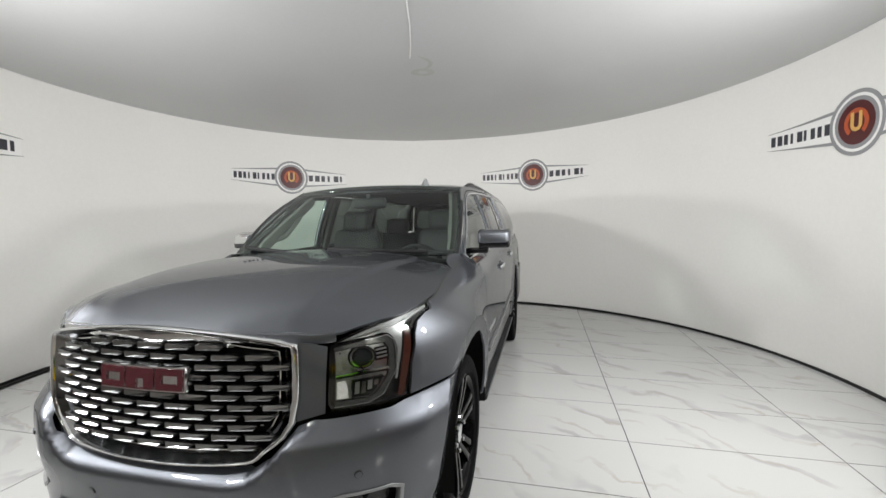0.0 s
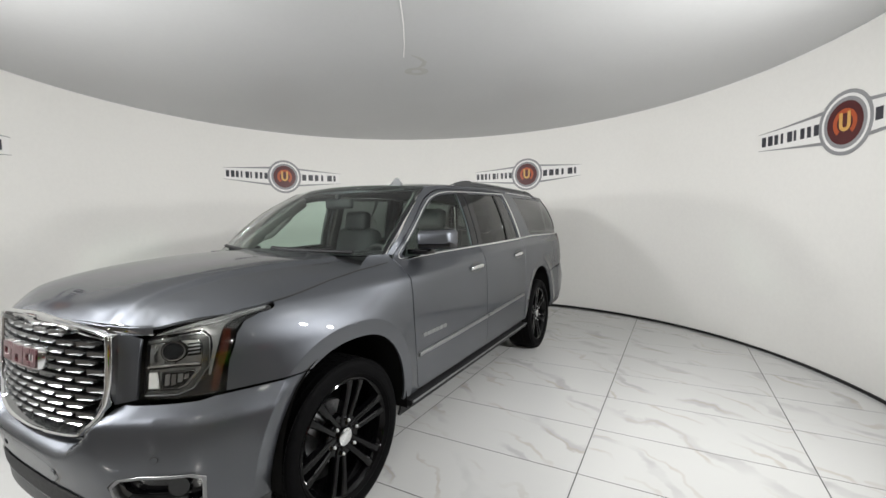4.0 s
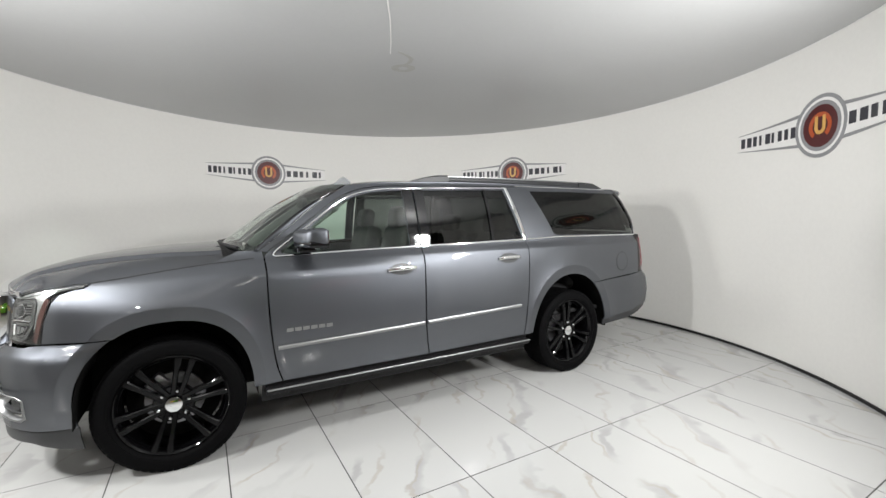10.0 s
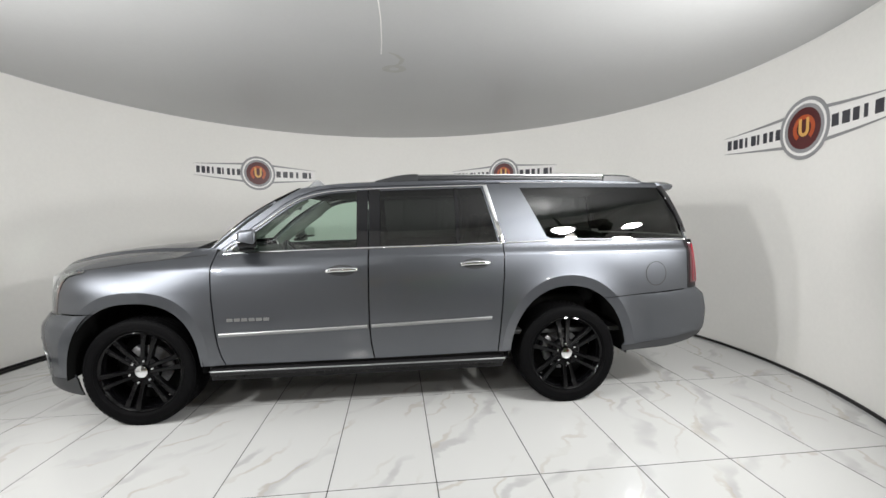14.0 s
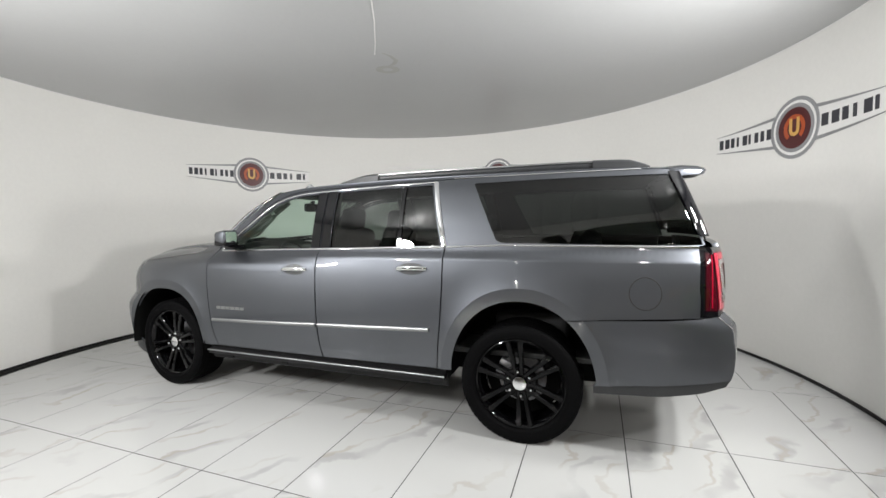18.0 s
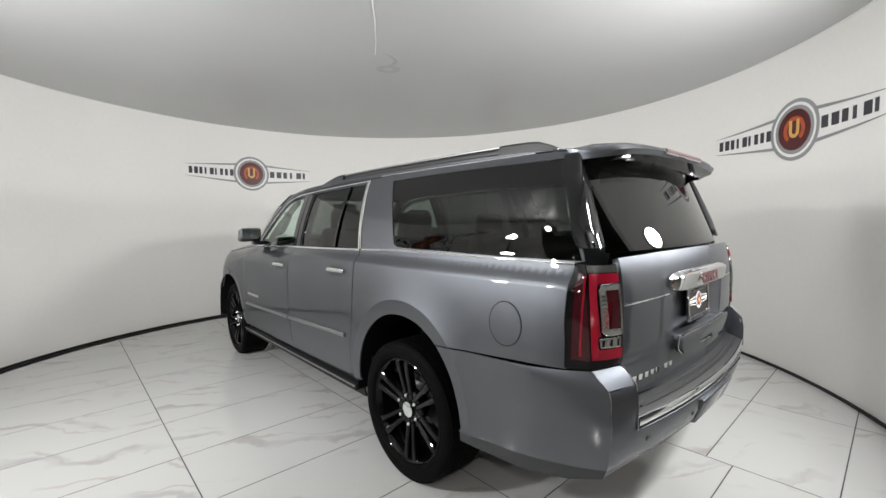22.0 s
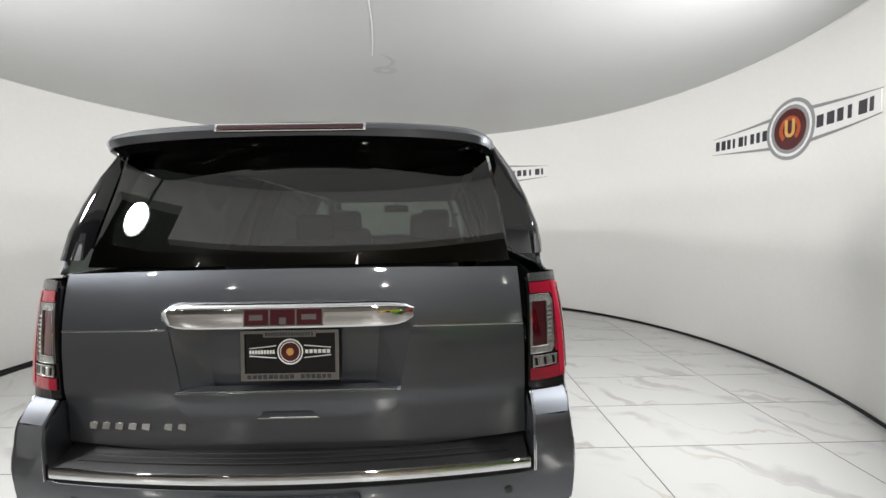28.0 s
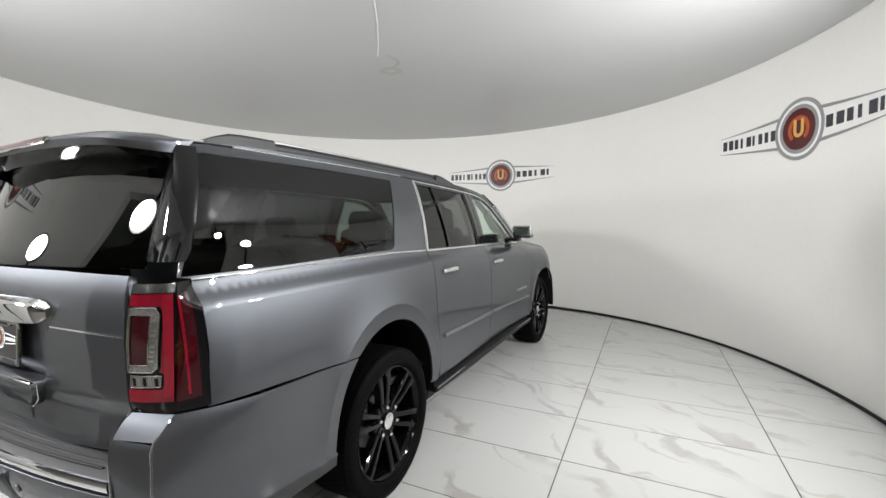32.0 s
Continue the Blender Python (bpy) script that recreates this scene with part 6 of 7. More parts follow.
    patch("inner_lens", ci, lamp_back, RED_DARK, tl, sign=-1, step=0.03, thick=0.0, offset=0.002, mirror=mir)
    strip("guide_rim", co, 0.003, 0.003, CHROME, tl, fn=lamp_back, sgn=-1, off=0.006, mir=mir, closed=True, step=0.03)
    strip("guide_rim", ci, 0.0025, 0.0025, CHROME, tl, fn=lamp_back, sgn=-1, off=0.005, mir=mir, closed=True, step=0.03)
    for k in range(9):
        zq = 1.095 + k * 0.0145
        patch("guide_bead", [(0.854, zq), (0.865, zq), (0.865, zq + 0.006), (0.854, zq + 0.006)], lamp_back, CHROME, tl, sign=-1, step=0.03, thick=0.002, offset=0.006, mirror=mir)
    rv = [(0.797, 1.016), (0.884, 1.018), (0.886, 1.052), (0.797, 1.054)]
    patch("reverse_lens", rv, lamp_back, TAIL_CLEAR, tl, sign=-1, step=0.02, thick=0.003, offset=0.004, mirror=mir)
    strip("reverse_rim", rv, 0.0025, 0.0025, CHROME, tl, fn=lamp_back, sgn=-1, off=0.005, mir=mir, closed=True, step=0.03)
    for k in range(5):
        yq = 0.806 + k * 0.016
        patch("reverse_facet", [(yq, 1.022), (yq + 0.009, 1.022), (yq + 0.006, 1.047), (yq - 0.003, 1.047)], lamp_back, CHROME if k % 2 else GLOSS_BLACK, tl, sign=-1, step=0.03, thick=0.002, offset=0.005, mirror=mir)
    # bumper: side, corner with its sloping ledge, inner wall
    side_low = [(x, z) for x, z in arch_line(ARCH_R, 0.9, 0.42) if x < -1.9 and 0.47 < z < 0.868][::-1]
    zc = np.linspace(0.567, 0.930, 12)
    rbs = [(float(CORNER_X(z)), float(z)) for z in zc] + [(-2.712, 0.920), (-2.55, 0.905), (-2.30, 0.886), (-2.06, 0.870)] + side_low + [(-2.12, 0.462), (-2.5, 0.508), (-2.75, 0.545)]
    patch("bumper_side", rbs, bumper_side, PAINT, car, sign=-1, step=0.04, extra=arch_rings(ARCH_R), edge=0.03, mirror=mir)
    rbb = [(0.0, 0.690), (0.74, 0.694), (0.789, 0.700), (0.789, 0.877)] + [(float(CORNER_Y(z)), float(z)) for z in zc[::-1] if z < 0.868] + [(0.80, 0.570), (0.5, 0.577), (0.0, 0.580)]
    patch("rear_bumper", rbb, bumper_back, PAINT, car, sign=-1, step=0.04, edge=0.03, mirror=mir)
    quad = [np.array(p) for p in ((-2.797, 0.920, 0.930), (-2.856, 0.789, 0.937), (-2.912, 0.789, 0.877), (-2.864, 0.916, 0.870))]

    def ledge(u, v):
        u, v = np.asarray(u, float)[:, None], np.asarray(v, float)[:, None]
        return (quad[0] * (1 - u) + quad[1] * u) * (1 - v) + (quad[3] * (1 - u) + quad[2] * u) * v + np.array([0, 0, 0.006]) * np.sin(math.pi * v)

    patch("bumper_ledge", [(0, 0), (1, 0), (1, 1), (0, 1)], ledge, PAINT, car, sign=-1, step=0.25, thick=0.01, mirror=mir)
    fl = -1 if mir else 1
    edge = [(-2.797, 0.920 * fl, 0.930), (-2.864, 0.916 * fl, 0.870)] + [(float(CORNER_X(z)), float(CORNER_Y(z)) * fl, float(z)) for z in (0.84, 0.80, 0.76, 0.72, 0.68)]
    sweep("bumper_edge", edge, [(-0.6, 0.6 * fl, 0.4)] * len(edge), ring_profile(0.007, 0.007), PAINT, car, scale=[1, 1, 1, 1, 1, 0.8, 0.3])
    edge = [(-2.856, 0.789 * fl, 0.937), (-2.912, 0.789 * fl, 0.877), (-2.921, 0.789 * fl, 0.80), (-2.921, 0.789 * fl, 0.70)]
    sweep("bumper_edge", edge, [(-0.6, -0.6 * fl, 0.4)] * 4, ring_profile(0.008, 0.008), PAINT, car)

    def wall_in(x, z):
        x, z = np.asarray(x, float), np.asarray(z, float)
        return np.stack([x, 0.788 - 0.3 * np.clip(x + 2.915, 0, 0.04) + 0 * z, z], 1)

    patch("bumper_inner", [(-2.920, 0.70), (-2.912, 0.876), (-2.856, 0.936), (-2.83, 0.93), (-2.83, 0.70)], wall_in, PAINT, car, sign=1, step=0.04, thick=0.0, mirror=mir)
    low = [(-2.846, 0.520), (-2.866, 0.563), (-2.75, 0.541), (-2.5, 0.504), (-2.12, 0.458), (-2.12, 0.41), (-2.5, 0.44), (-2.72, 0.475)]
    patch("rear_valance", low, bumper_side, PAINT_DARK, car, sign=-1, step=0.06, offset=-0.006, mirror=mir)
    lowb = [(0.0, 0.576), (0.5, 0.573), (0.80, 0.566), (0.921, 0.563), (0.908, 0.52), (0.80, 0.505), (0.0, 0.51)]
    patch("rear_valance", lowb, bumper_back, PAINT_DARK, car, sign=-1, step=0.06, offset=-0.006, mirror=mir)

# bumper step with ribs and the bright strip
bm = bmesh.new()
rows = []
for i in range(41):
    y = -0.765 + 1.53 * i / 40
    xo = float(rear_line(y))
    xi = float(tailgate_at(np.array([y]), np.array([0.80]))[0, 0]) + 0.03
    rows.append([bm.verts.new(p) for p in ((xo + 0.004, y, 0.69), (xo + 0.004, y, 0.742), (xo + 0.02, y, 0.752), (xi - 0.03, y, 0.772), (xi, y, 0.776), (xi + 0.02, y, 0.60))])
for a, b in zip(rows, rows[1:]):
    for q in range(5):
        bm.faces.new((a[q], b[q], b[q + 1], a[q + 1]))
bmesh.ops.recalc_face_normals(bm, faces=bm.faces)
step = part("bumper_step", bm, PLASTIC, car, "black ribbed bumper step", smooth=True)
for k in range(3):
    pts = []
    for i in range(31):
        y = -0.70 + 1.40 * i / 30
        xo = float(rear_line(y))
        pts.append((xo + 0.035 + k * 0.022, y, 0.757 + k * 0.004))
    sweep("rib", pts, [(0, 0, 1)] * len(pts), ring_profile(0.010, 0.010), PLASTIC, step)
pts = []
for i in range(41):
    y = -0.772 + 1.544 * i / 40
    xo = float(rear_line(y))
    pts.append((xo + 0.004, y, 0.726))
sweep("bright_strip", pts, [(-1, 0, 0)] * len(pts), ring_profile(0.036, 0.018, 10), CHROME, car, "chrome strip on the bumper step")
bm = bmesh.new()
box(bm, (-3.022, -0.232, 0.543), (-2.93, 0.232, 0.672), 0.012)
for v in bm.verts:
    if v.co.z < 0.60:
        v.co.x += 0.040 if v.co.x < -2.98 else 0
    v.co.x += 0.5 * v.co.y ** 2
part("hitch_cover", bm, PAINT, car, "grey hitch cover", smooth=True)

spoiler = new("roof_spoiler")
spoiler.parent = car
bm = bmesh.new()
rows = []
for i in range(37):
    t = -1 + 2 * i / 36
    y = 0.700 * t
    d = 0.035 * abs(t) ** 4 + 0.130 * abs(t) ** 22
    e = 0.012 * (1 - ease(0.86, 1.0, abs(t)))
    zz = float(roof_top(np.array([-2.56]), np.array([min(0.685, abs(y))]))[0, 2])
    tip = -2.808 + d
    pts = [(-2.545, zz + 0.002), (-2.545 + (tip + 0.05 + 2.545) * 0.5, zz - 0.004 + e), (tip + 0.05, zz - 0.010 + e * 0.6), (tip + 0.012, zz - 0.018), (tip, zz - 0.033), (tip + 0.014, zz - 0.056), (tip + 0.06, zz - 0.066 - 0.010 * abs(t)), ((tip + 0.06 - 2.60) / 2, 1.780), (-2.595, 1.780)]
    rows.append([bm.verts.new((x, y, z)) for x, z in pts])
for a, b in zip(rows, rows[1:]):
    for q in range(5):
        bm.faces.new((a[q], b[q], b[q + 1], a[q + 1]))
bm.faces.new(rows[0])
bm.faces.new(rows[-1][::-1])
bmesh.ops.recalc_face_normals(bm, faces=bm.faces)
under = [[tuple(v.co) for v in r[5:]] for r in rows]
part("blade", bm, PAINT, spoiler, smooth=True)
bm = bmesh.new()
rows = [[bm.verts.new(p) for p in r] for r in under]
for a, b in zip(rows, rows[1:]):
    for q in range(3):
        bm.faces.new((a[q], b[q], b[q + 1], a[q + 1]))
part("underside", bm, GLOSS_BLACK, spoiler, "gloss black spoiler underside", smooth=True)
pts = [(-2.806 + 0.035 * (abs(y) / 0.70) ** 4, y, 1.832) for y in np.linspace(-0.25, 0.25, 15)]
sweep("brake_light_rim", pts, [(-0.9, 0, 0.35)] * 15, ring_profile(0.032, 0.010), CHROME, spoiler)
sweep("brake_light", [(x - 0.003, y * 0.97, z) for x, y, z in pts], [(-0.9, 0, 0.35)] * 15, ring_profile(0.022, 0.010), RED_DARK, spoiler, "red high brake light")

# roof rack
for s in (-1, 1):
    rack = new("roof_rail")
    rack.parent = car
    pts = [(-0.10 - 2.36 * i / 40, s * (0.615 - 0.012 * (i / 40)), 0) for i in range(41)]
    pts = [(x, y, float(roof_top(np.array([x]), np.array([y]))[0, 2])) for x, y, _ in pts]

    def pod(i0, i1, peak):
        bm = bmesh.new()
        rows = []
        for i in range(i0, i1 + 1):
            x, y, z = pts[i]
            t = (i - i0) / (i1 - i0)
            h = peak(t)
            rows.append([bm.verts.new((x, y + dy, z + dz)) for dy, dz in ((-0.030, -0.01), (-0.026, h * 0.75), (-0.012, h), (0.012, h), (0.026, h * 0.75), (0.030, -0.01))])
        for a, b in zip(rows, rows[1:]):
            for q in range(5):
                bm.faces.new((a[q], b[q], b[q + 1], a[q + 1]))
        bm.faces.new(rows[0])
        bm.faces.new(rows[-1][::-1])
        bmesh.ops.recalc_face_normals(bm, faces=bm.faces)
        part("rail_foot", bm, PAINT_DARK, rack, "dark grey rail foot", smooth=True)

    pod(0, 6, lambda t: 0.004 + 0.046 * math.sin(min(1, t * 1.15) * math.pi / 2))
    pod(34, 40, lambda t: 0.048 - 0.044 * max(0, (t - 0.6) / 0.4) ** 1.5)
    # dark bar stands in for the shade in the gap below the raised rail
    sweep("rail_web", [(x, y, z + 0.014) for x, y, z in pts[5:36]], [(0, 0, 1)] * 31, ring_profile(0.026, 0.036), PAINT_DARK, rack, "dark filler for the shaded gap under the rail")
    sweep("rail_bar", [(x, y, z + 0.039) for x, y, z in pts[5:36]], [(0, 0, 1)] * 31, ring_profile(0.032, 0.014), RAIL, rack, "satin silver rail")

# aerial
bm = bmesh.new()
rows = []
zb = float(roof_top(np.array([0.45]), np.array([0.38]))[0, 2])
for i in range(9):
    t = i / 8
    x = 0.53 - 0.17 * t
    h = 0.016 + 0.044 * ease(0.15, 0.62, t) * (1 - 0.9 * ease(0.72, 1.0, t))
    w = 0.034 * math.sin(math.pi * (0.12 + 0.8 * t)) ** 0.6
    zr = float(roof_top(np.array([x]), np.array([0.38]))[0, 2]) - 0.004
    rows.append([bm.verts.new((x, 0.38 + dy * w, zr + dz)) for dy, dz in ((-1, 0), (-0.8, 0.012), (-0.18, h), (0.18, h), (0.8, 0.012), (1, 0))])
for a, b in zip(rows, rows[1:]):
    for q in range(5):
        bm.faces.new((a[q], b[q], b[q + 1], a[q + 1]))
bm.faces.new(rows[0])
bm.faces.new(rows[-1][::-1])
bmesh.ops.recalc_face_normals(bm, faces=bm.faces)
part("roof_aerial", bm, AERIAL_LIT, car, "shark-fin aerial, coloured pale for the wall it reflects", smooth=True)

# door mirrors
for s in (-1, 1):
    mirror_thing = new("door_mirror")
    mirror_thing.parent = car
    bm = bmesh.new()
    box(bm, (0.800, 0.872, 1.348), (0.930, 1.096, 1.468), 0.028, segs=4)
    for v in bm.verts:
        t = (v.co.x - 0.80) / 0.13
        v.co.z = 1.40 + (v.co.z - 1.40) * (1 - 0.30 * max(0, t) ** 2)
        v.co.y = 0.99 + (v.co.y - 0.99) * (1 - 0.12 * max(0, t) ** 2)
        v.co.x += -0.07 * ((v.co.y - 0.90) / 0.19)
        v.co.y *= s
    bmesh.ops.recalc_face_normals(bm, faces=bm.faces)
    part("mirror_cap", bm, PAINT, mirror_thing, smooth=True)
    bm = bmesh.new()
    box(bm, (0.797, 0.885, 1.336), (0.926, 1.090, 1.386), 0.016, segs=3)
    box(bm, (0.80, 0.80, 1.300), (0.92, 0.95, 1.336), 0.012)
    for v in bm.verts:
        v.co.x += -0.07 * max(0, (v.co.y - 0.90) / 0.19)
        v.co.y *= s
    bmesh.ops.recalc_face_normals(bm, faces=bm.faces)
    part("mirror_base", bm, GLOSS_BLACK, mirror_thing, "gloss black mirror foot", smooth=True)
    bm = bmesh.new()
    box(bm, (0.7965, 0.912, 1.362), (0.7995, 1.080, 1.452), 0.001)
    for v in bm.verts:
        v.co.x += -0.07 * ((v.co.y - 0.90) / 0.19)
        v.co.y *= s
    bmesh.ops.recalc_face_normals(bm, faces=bm.faces)
    part("mirror_glass", bm, MIRROR, mirror_thing, "mirror glass")

# ---------------------------------------------------------------- wheels
TYRE_R, RIM_R, TYRE_W = 0.405, 0.302, 0.285


def wheel(x, y, outward, steer=0.0, spin=0.0):
    """A black twelve-spoke wheel; outward is +1 on the car's left."""
    w = new("wheel")
    w.parent = car
    w.matrix_basis = pose(x, y, HUB_Z, 0, spin, steer + (0 if outward > 0 else 180))
    if wheel.done:
        for o in wheel.done:
            c = o.copy()
            scene.collection.objects.link(c)
            c.parent = w
        return w
    half = TYRE_W / 2
    bm = bmesh.new()
    prof = [(RIM_R - 0.005, -half + 0.03), (RIM_R + 0.01, -half + 0.012), (0.345, -half - 0.004), (0.388, -half + 0.002), (0.400, -half + 0.012), (TYRE_R, -half + 0.04),
            (TYRE_R + 0.001, 0.0), (TYRE_R, half - 0.04), (0.401, half - 0.014), (0.390, half - 0.001), (0.372, half + 0.006), (0.345, half + 0.006), (0.330, half + 0.004), (0.327, half + 0.001), (0.322, half + 0.003), (RIM_R + 0.008, half - 0.010), (RIM_R - 0.004, half - 0.020)]
    lathe(bm, prof, 72)
    bmesh.ops.recalc_face_normals(bm, faces=bm.faces)
    tyre = part("tyre", bm, RUBBER, w, "black tyre with block tread", smooth=True)
    # sunk grooves between the tread bars, joined
    bm = bmesh.new()
    for k in range(60):
        a = 2 * math.pi * k / 60
        for j, (y0, y1, rr) in enumerate(((-0.132, -0.100, 0.4015), (-0.094, -0.054, 0.4045), (-0.048, -0.004, 0.4055), (0.004, 0.048, 0.4055), (0.054, 0.094, 0.4045), (0.100, 0.132, 0.4015))):
            aa = a + (j % 2) * math.pi / 60
            lift = 0.0028
            pts = []
            for r, t, y in ((rr, -0.042, y0), (rr, 0.042, y0), (rr, 0.042, y1), (rr, -0.042, y1)):
                pts.append((r, aa + t, y))
            lo = [bm.verts.new((r * math.cos(t) - 0.006 * math.cos(t), y, (r - 0.006) * math.sin(t))) for r, t, y in pts]
            hi = [bm.verts.new(((r + lift) * math.cos(t), y, (r + lift) * math.sin(t))) for r, t, y in pts]
            bm.faces.new(hi)
            for i in range(4):
                bm.faces.new((lo[i], lo[(i + 1) % 4], hi[(i + 1) % 4], hi[i]))
    bmesh.ops.recalc_face_normals(bm, faces=bm.faces)
    tagged(part("tread", bm, RUBBER, w), kind="stuff")
    bm = bmesh.new()
    lathe(bm, [(RIM_R + 0.004, half - 0.012), (RIM_R - 0.004, half - 0.008), (RIM_R - 0.012, half - 0.016), (RIM_R - 0.022, half - 0.03), (RIM_R - 0.03, half - 0.07), (RIM_R - 0.035, -half + 0.03), (RIM_R, -half + 0.02)], 72)
    bmesh.ops.recalc_face_normals(bm, faces=bm.faces)
    part("rim_barrel", bm, RIM, w, smooth=True)
    # six pairs of spokes
    for s in (-1, 1):
        bm = bmesh.new()
        sec = []
        for r, off, wid, yy in ((0.055, 0.018, 0.018, half - 0.042), (0.10, 0.024, 0.018, half - 0.038), (0.16, 0.029, 0.018, half - 0.028), (0.22, 0.034, 0.020, half - 0.019), (0.270, 0.040, 0.024, half - 0.014), (0.294, 0.044, 0.028, half - 0.015)):
            c = s * off
            sec.append([bm.verts.new(p) for p in ((r, yy - 0.045, c - wid * 0.9), (r, yy - 0.006, c - wid * 0.85), (r, yy, c - wid * 0.55), (r, yy, c + wid * 0.55), (r, yy - 0.006, c + wid * 0.85), (r, yy - 0.045, c + wid * 0.9))])
        for p, q in zip(sec, sec[1:]):
            for i in range(5):
                bm.faces.new((p[i], q[i], q[i + 1], p[i + 1]))
        bm.faces.new(sec[0])
        bm.faces.new(sec[-1][::-1])
        bmesh.ops.recalc_face_normals(bm, faces=bm.faces)
        for k in range(6):
            m = Matrix.Rotation(-2 * math.pi * k / 6, 4, "Y")
            if k == 0:
                first = part("spoke", bm, RIM, w, smooth=True)
                first.matrix_basis = m
            else:
                ob = new("spoke", first.data)
                ob.parent = w
                ob.matrix_basis = m
    bm = bmesh.new()
    lathe(bm, [(0.0, half - 0.052), (0.06, half - 0.050), (0.106, half - 0.046), (0.114, half - 0.055), (0.118, half - 0.09)], 36)
    bmesh.ops.recalc_face_normals(bm, faces=bm.faces)
    part("hub", bm, RIM, w, smooth=True)
    bm = bmesh.new()
    lathe(bm, [(0.0, half - 0.022), (0.035, half - 0.023), (0.045, half - 0.028), (0.047, half - 0.055)], 28)
    bmesh.ops.recalc_face_normals(bm, faces=bm.faces)
    part("centre_cap", bm, CHROME, w, "bright round centre cap", smooth=True)
    for k in range(6):
        a = 2 * math.pi * k / 6
        bm = bmesh.new()
        lathe(bm, [(0.0, half - 0.018), (0.007, half - 0.020), (0.0115, half - 0.026), (0.012, half - 0.055)], 6, Matrix.Translation((0.084 * math.cos(a), 0, 0.084 * math.sin(a))))
        bmesh.ops.recalc_face_normals(bm, faces=bm.faces)
        part("lug_nut", bm, CHROME, w, "chrome lug nut", smooth=True)
    bm = bmesh.new()
    lathe(bm, [(0.06, half - 0.15), (0.165, half - 0.15), (0.165, half - 0.175), (0.06, half - 0.175)], 48)
    bmesh.ops.recalc_face_normals(bm, faces=bm.faces)
    part("brake_disc", bm, STEEL, w, "bare steel brake disc", smooth=True)
    bm = bmesh.new()
    box(bm, (0.09, half - 0.19, -0.07), (0.185, half - 0.115, 0.07), 0.015)
    part("caliper", bm, STEEL, w, smooth=True)
    # black disc added behind the spokes, stands in for the shade inside the wheel
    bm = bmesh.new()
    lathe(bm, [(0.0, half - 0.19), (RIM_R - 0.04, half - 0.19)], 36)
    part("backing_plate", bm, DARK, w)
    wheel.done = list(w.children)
    return w


wheel.done = None
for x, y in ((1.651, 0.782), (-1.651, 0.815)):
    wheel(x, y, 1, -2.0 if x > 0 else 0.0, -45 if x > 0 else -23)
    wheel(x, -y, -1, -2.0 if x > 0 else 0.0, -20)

# wheel housings and underbody
for xa, rx, rz, n in (ARCH_F, ARCH_R):
    for s in (-1, 1):
        bm = bmesh.new()
        rows = []
        for t in np.linspace(-0.02, math.pi + 0.02, 40):
            c, q = math.cos(t), math.sin(t)
            px, pz = xa + (rx + 0.02) * math.copysign(abs(c) ** (2 / n), c), HUB_Z + (rz + 0.015) * math.copysign(abs(q) ** (2 / n), q)
            rows.append([bm.verts.new((px, s * yy, max(0.34, pz))) for yy in (0.955, 0.90, 0.50)])
        for a, b in zip(rows, rows[1:]):
            for q in range(2):
                bm.faces.new((a[q], b[q], b[q + 1], a[q + 1]))
        back = [r[2] for r in rows]
        bm.faces.new(back)
        part("wheel_housing", bm, DARK, car, "black wheel housing", smooth=True)
bm = bmesh.new()
box(bm, (-2.60, -0.49, 0.30), (2.35, 0.49, 0.52), 0.03)
box(bm, (-1.12, -0.86, 0.36), (1.12, 0.86, 0.50), 0.02)
box(bm, (-1.70, -0.72, 0.36), (-1.60, 0.72, 0.46), 0.03)
box(bm, (1.60, -0.72, 0.36), (1.70, 0.72, 0.46), 0.03)
box(bm, (-2.80, -0.80, 0.55), (-2.15, 0.80, 0.70), 0.03)
box(bm, (2.12, -0.62, 0.40), (2.40, 0.62, 0.60), 0.03)
part("chassis", bm, DARK, car, "dark underbody")
bm = bmesh.new()
box(bm, (1.15, -0.48, 0.55), (2.36, 0.48, 1.06), 0.05)
box(bm, (1.15, -0.72, 1.00), (2.10, 0.72, 1.06), 0.05)
part("engine_bay", bm, DARK, car)

# ---------------------------------------------------------------- cabin
bm = bmesh.new()
box(bm, (-2.72, -0.86, 0.56), (1.15, 0.86, 0.60), 0.01)
part("cabin_floor", bm, TRIM_GREY, car, "dark cabin carpet")
for mir in BOTH:
    patch("door_lining", [(1.08, 0.60), (1.08, 1.285), (0.0, 1.305), (-1.1, 1.322), (-1.5, 1.345), (-2.68, 1.335), (-2.68, 1.04), (-1.12, 1.04), (-1.12, 0.60)], side, TRIM_GREY, car, sign=-1, step=0.15, thick=0.0, offset=-0.055, mirror=mir, label="grey door lining")
    # front pillars keep their paler trim; the others take the lining darkened for shade
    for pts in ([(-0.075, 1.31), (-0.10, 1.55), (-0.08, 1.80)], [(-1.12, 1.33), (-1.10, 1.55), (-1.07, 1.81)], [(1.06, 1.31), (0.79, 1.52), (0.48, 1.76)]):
        strip("pillar_lining", pts, 0.10, 0.04, PILLAR_PALE if pts[0][0] > 1 else LINER_DIM, car, off=-0.09 if pts[0][0] > 1 else -0.06, mir=mir, label="grey pillar lining")
bm = bmesh.new()
rows = []
for i in range(25):
    y = -0.80 + 1.6 * i / 24
    hump = 0.05 * math.exp(-((y - 0.37) / 0.17) ** 2)
    rows.append([bm.verts.new(p) for p in ((1.27 - 0.12 * (y / 0.8) ** 2, y, 1.262), (1.0, y, 1.268 + hump * 0.6), (0.80, y, 1.238 + hump), (0.70, y, 1.15), (0.74, y, 0.95), (0.82, y, 0.72))])
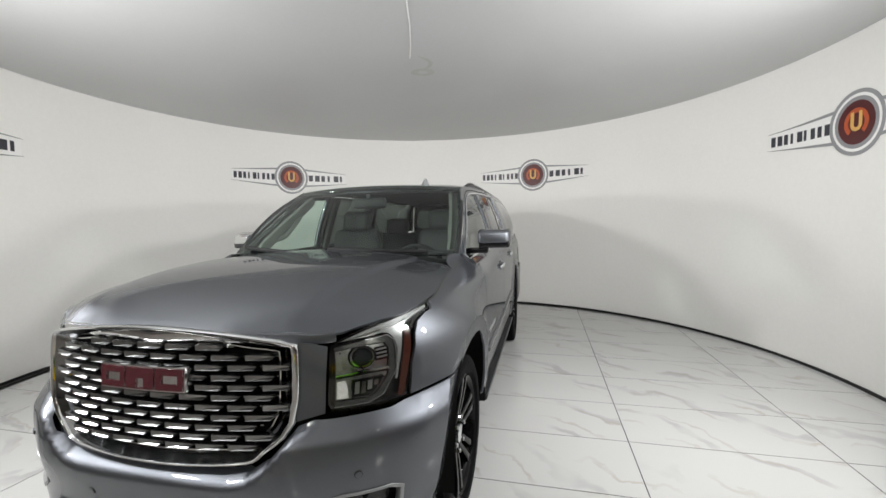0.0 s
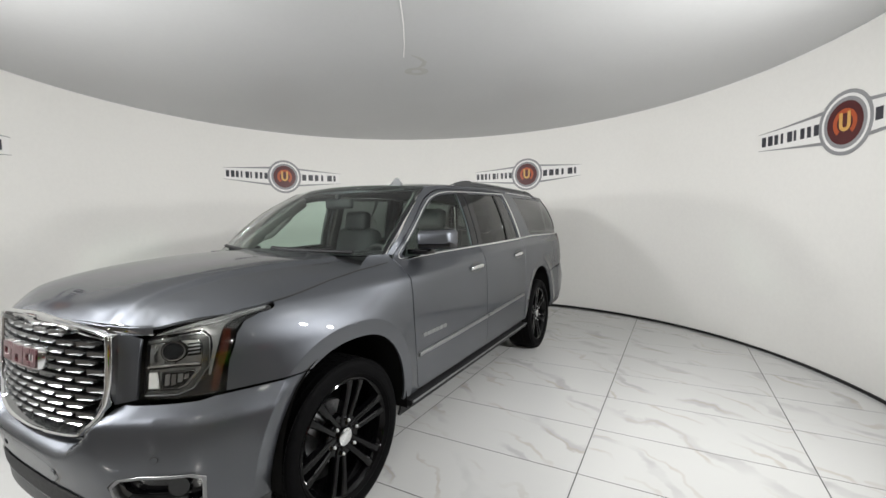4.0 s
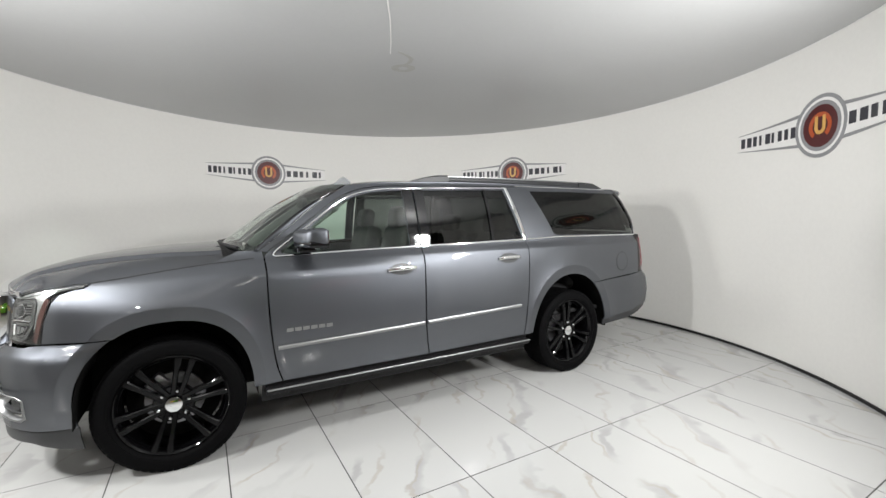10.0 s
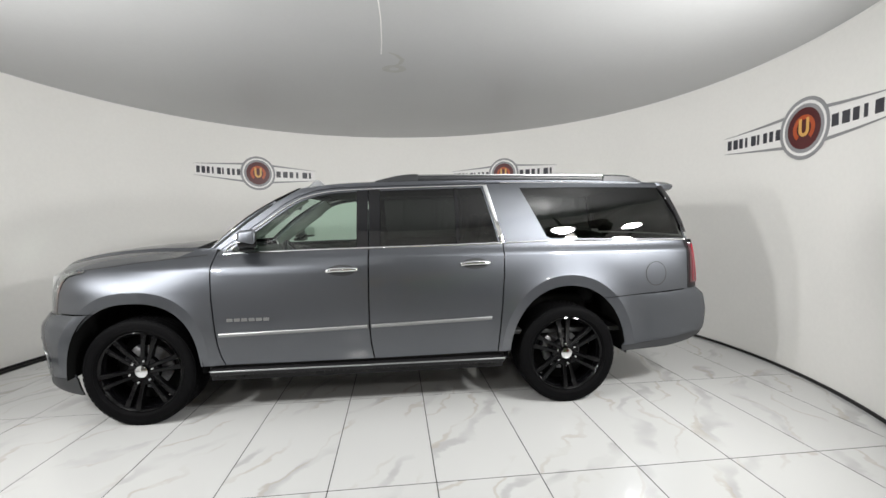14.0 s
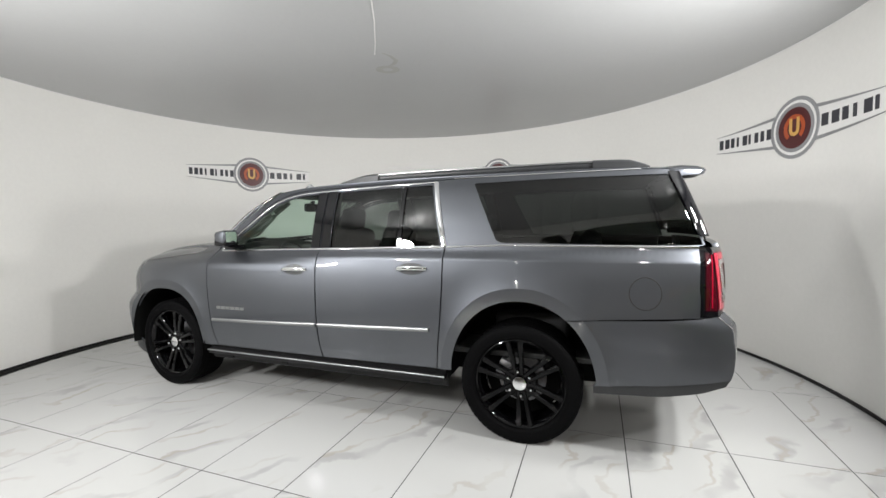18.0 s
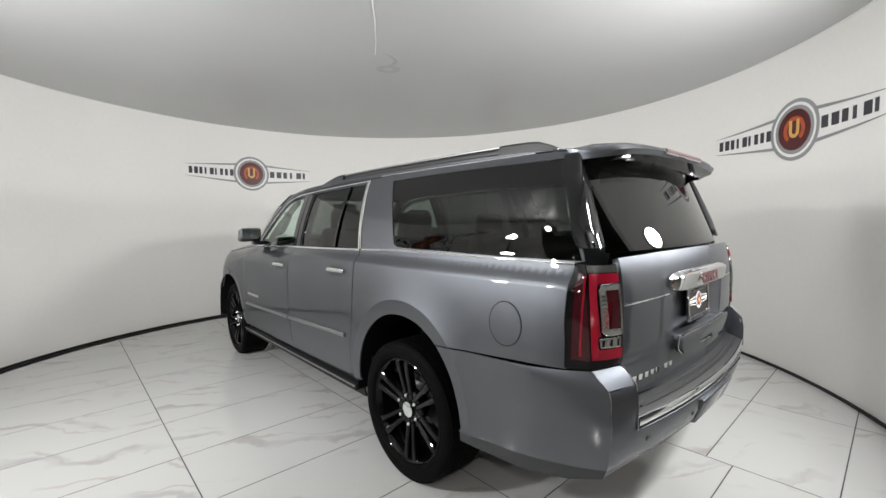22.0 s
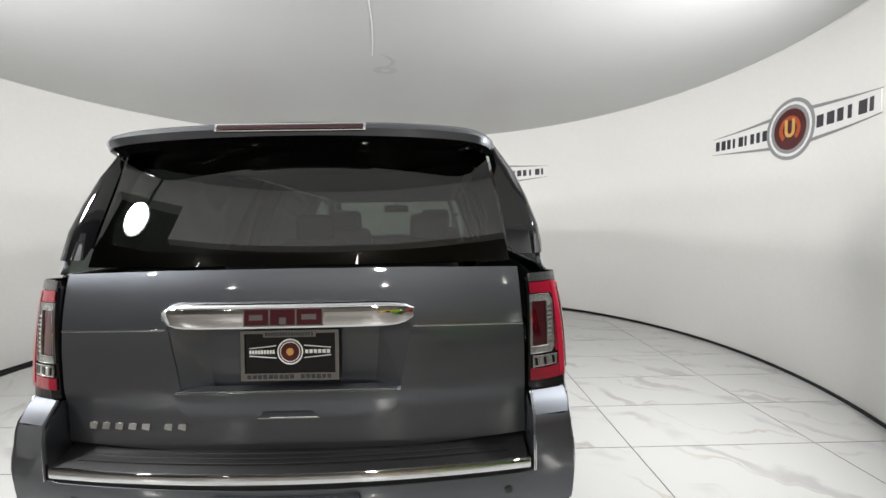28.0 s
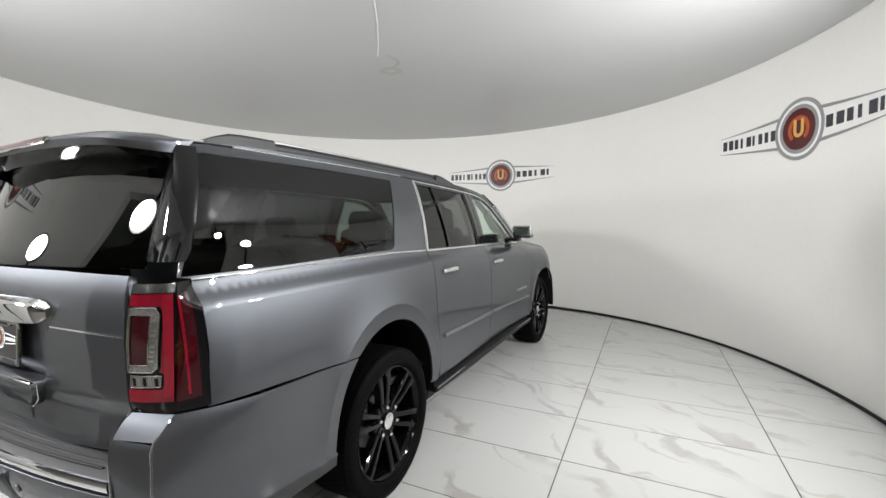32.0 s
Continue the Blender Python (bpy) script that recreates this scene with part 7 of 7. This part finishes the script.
for a, b in zip(rows, rows[1:]):
    for q in range(5):
        bm.faces.new((a[q], b[q], b[q + 1], a[q + 1]))
bmesh.ops.recalc_face_normals(bm, faces=bm.faces)
part("dashboard", bm, TRIM_GREY, car, "dark dashboard", smooth=True)


def seat(x, y, w, drop=0.06, head=True, lean=14):
    """A grey leather seat with a headrest."""
    st = new("seat")
    st.parent = car
    st.matrix_basis = pose(x, y, 0.60 - drop)
    bm = bmesh.new()
    box(bm, (-0.26, -w, 0.16), (0.28, w, 0.36), 0.06, segs=3)
    part("seat_cushion", bm, LEATHER, st, smooth=True)
    bm = bmesh.new()
    vs = box(bm, (-0.09, -w, 0.0), (0.08, w, 0.66), 0.06, segs=3)
    for v in bm.verts:
        v.co.y *= 1 - 0.16 * max(0, v.co.z / 0.66) ** 3
    bmesh.ops.transform(bm, matrix=Matrix.Translation((-0.24, 0, 0.28)) @ Matrix.Rotation(radians(-lean), 4, "Y"), verts=bm.verts)
    part("seat_back", bm, LEATHER, st, smooth=True)
    if head:
        for yy in ((0.0,) if w < 0.4 else (-w * 0.6, w * 0.6)):
            bm = bmesh.new()
            box(bm, (-0.06, yy - 0.14, 0.63), (0.06, yy + 0.14, 0.83), 0.05, segs=3)
            bmesh.ops.transform(bm, matrix=Matrix.Translation((-0.245, 0, 0.28)) @ Matrix.Rotation(radians(-lean * 0.7), 4, "Y"), verts=bm.verts)
            part("headrest", bm, LEATHER, st, smooth=True)
    bm = bmesh.new()
    box(bm, (-0.22, -w * 0.9, 0.0), (0.24, w * 0.9, 0.17), 0.02)
    part("seat_base", bm, PLASTIC, st)


for x, y, w in ((0.30, 0.41, 0.27), (0.30, -0.46, 0.27), (-0.75, 0.42, 0.27), (-0.75, -0.42, 0.27), (-1.70, 0.0, 0.66)):
    seat(x, y, w, 0.06 if x > 0 else 0.12, x > -1.5)
bm = bmesh.new()
box(bm, (-0.15, -0.11, 0.60), (0.72, 0.11, 0.98), 0.04)
part("centre_console", bm, TRIM_GREY, car, smooth=True)
# steering wheel
sw = new("steering_wheel")
sw.parent = car
sw.matrix_basis = pose(0.62, 0.38, 1.17, 0, -66, 0)
ringp = [(0.19 * math.cos(a), 0.19 * math.sin(a), 0.0) for a in np.linspace(0, 2 * math.pi, 40, endpoint=False)]
sweep("wheel_rim", ringp, [(0, 0, 1)] * 40, ring_profile(0.03, 0.03), LEATHER, sw, closed=True)
bm = bmesh.new()
box(bm, (-0.07, -0.08, -0.03), (0.07, 0.08, 0.02), 0.02)
box(bm, (-0.02, -0.18, -0.012), (0.03, 0.18, 0.008), 0.006)
part("wheel_hub", bm, TRIM_GREY, sw, smooth=True)
# inside mirror, sun visors
bm = bmesh.new()
box(bm, (0.66, -0.14, 1.635), (0.70, 0.14, 1.720), 0.02, segs=3)
box(bm, (0.67, -0.02, 1.71), (0.71, 0.02, 1.752), 0.01)
part("inside_mirror", bm, PLASTIC, car, "dark inside mirror", smooth=True)
for s in (-1, 1):
    bm = bmesh.new()
    box(bm, (0.40, s * 0.40 - 0.17, 1.755), (0.60, s * 0.40 + 0.17, 1.775), 0.008)
    part("sun_visor", bm, TRIM_GREY, car, "dark grey sun visor")
    grip = smooth_line([(0.850, s * 0.715, 1.405), (0.805, s * 0.668, 1.425), (0.735, s * 0.655, 1.485), (0.650, s * 0.655, 1.550), (0.605, s * 0.662, 1.585), (0.575, s * 0.715, 1.610)], 3)
    sweep("grab_handle", grip, [(0, -s, 0)] * len(grip), ring_profile(0.042, 0.034), PILLAR_PALE, car, "pale grab handle on the windscreen pillar")


def nose_shift(x, y):
    """How far the nose lies to the car's right; the left side keeps its place."""
    return 0.062 * ease(0.1, 2.4, x) * (0.93 - y) / 0.93


def broaden(thing):
    """Let the nose keep its full width."""
    for ob in thing.children:
        if ob.matrix_basis != Matrix.Identity(4):
            m = ob.matrix_basis.copy()
            m.translation.y -= float(nose_shift(m.translation.x, m.translation.y))
            ob.matrix_basis = m
            continue
        if ob.type == "MESH":
            co = np.zeros(len(ob.data.vertices) * 3)
            ob.data.vertices.foreach_get("co", co)
            co = co.reshape(-1, 3)
            co[:, 1] -= nose_shift(co[:, 0], co[:, 1])
            ob.data.vertices.foreach_set("co", co.ravel())
            ob.data.update()
        broaden(ob)


broaden(car)


def motions():
    """The turntable and the car on it turn together."""
    walk(floor, [(t, pose(0, 0, 0, 0, 0, a)) for t, a in TURN_ROWS])
    offset = Matrix.Translation((-PIVOT[0], -PIVOT[1], 0.0))
    walk(car, [(t, pose(0, 0, 0, 0, 0, a) @ offset) for t, a in TURN_ROWS])


motions()
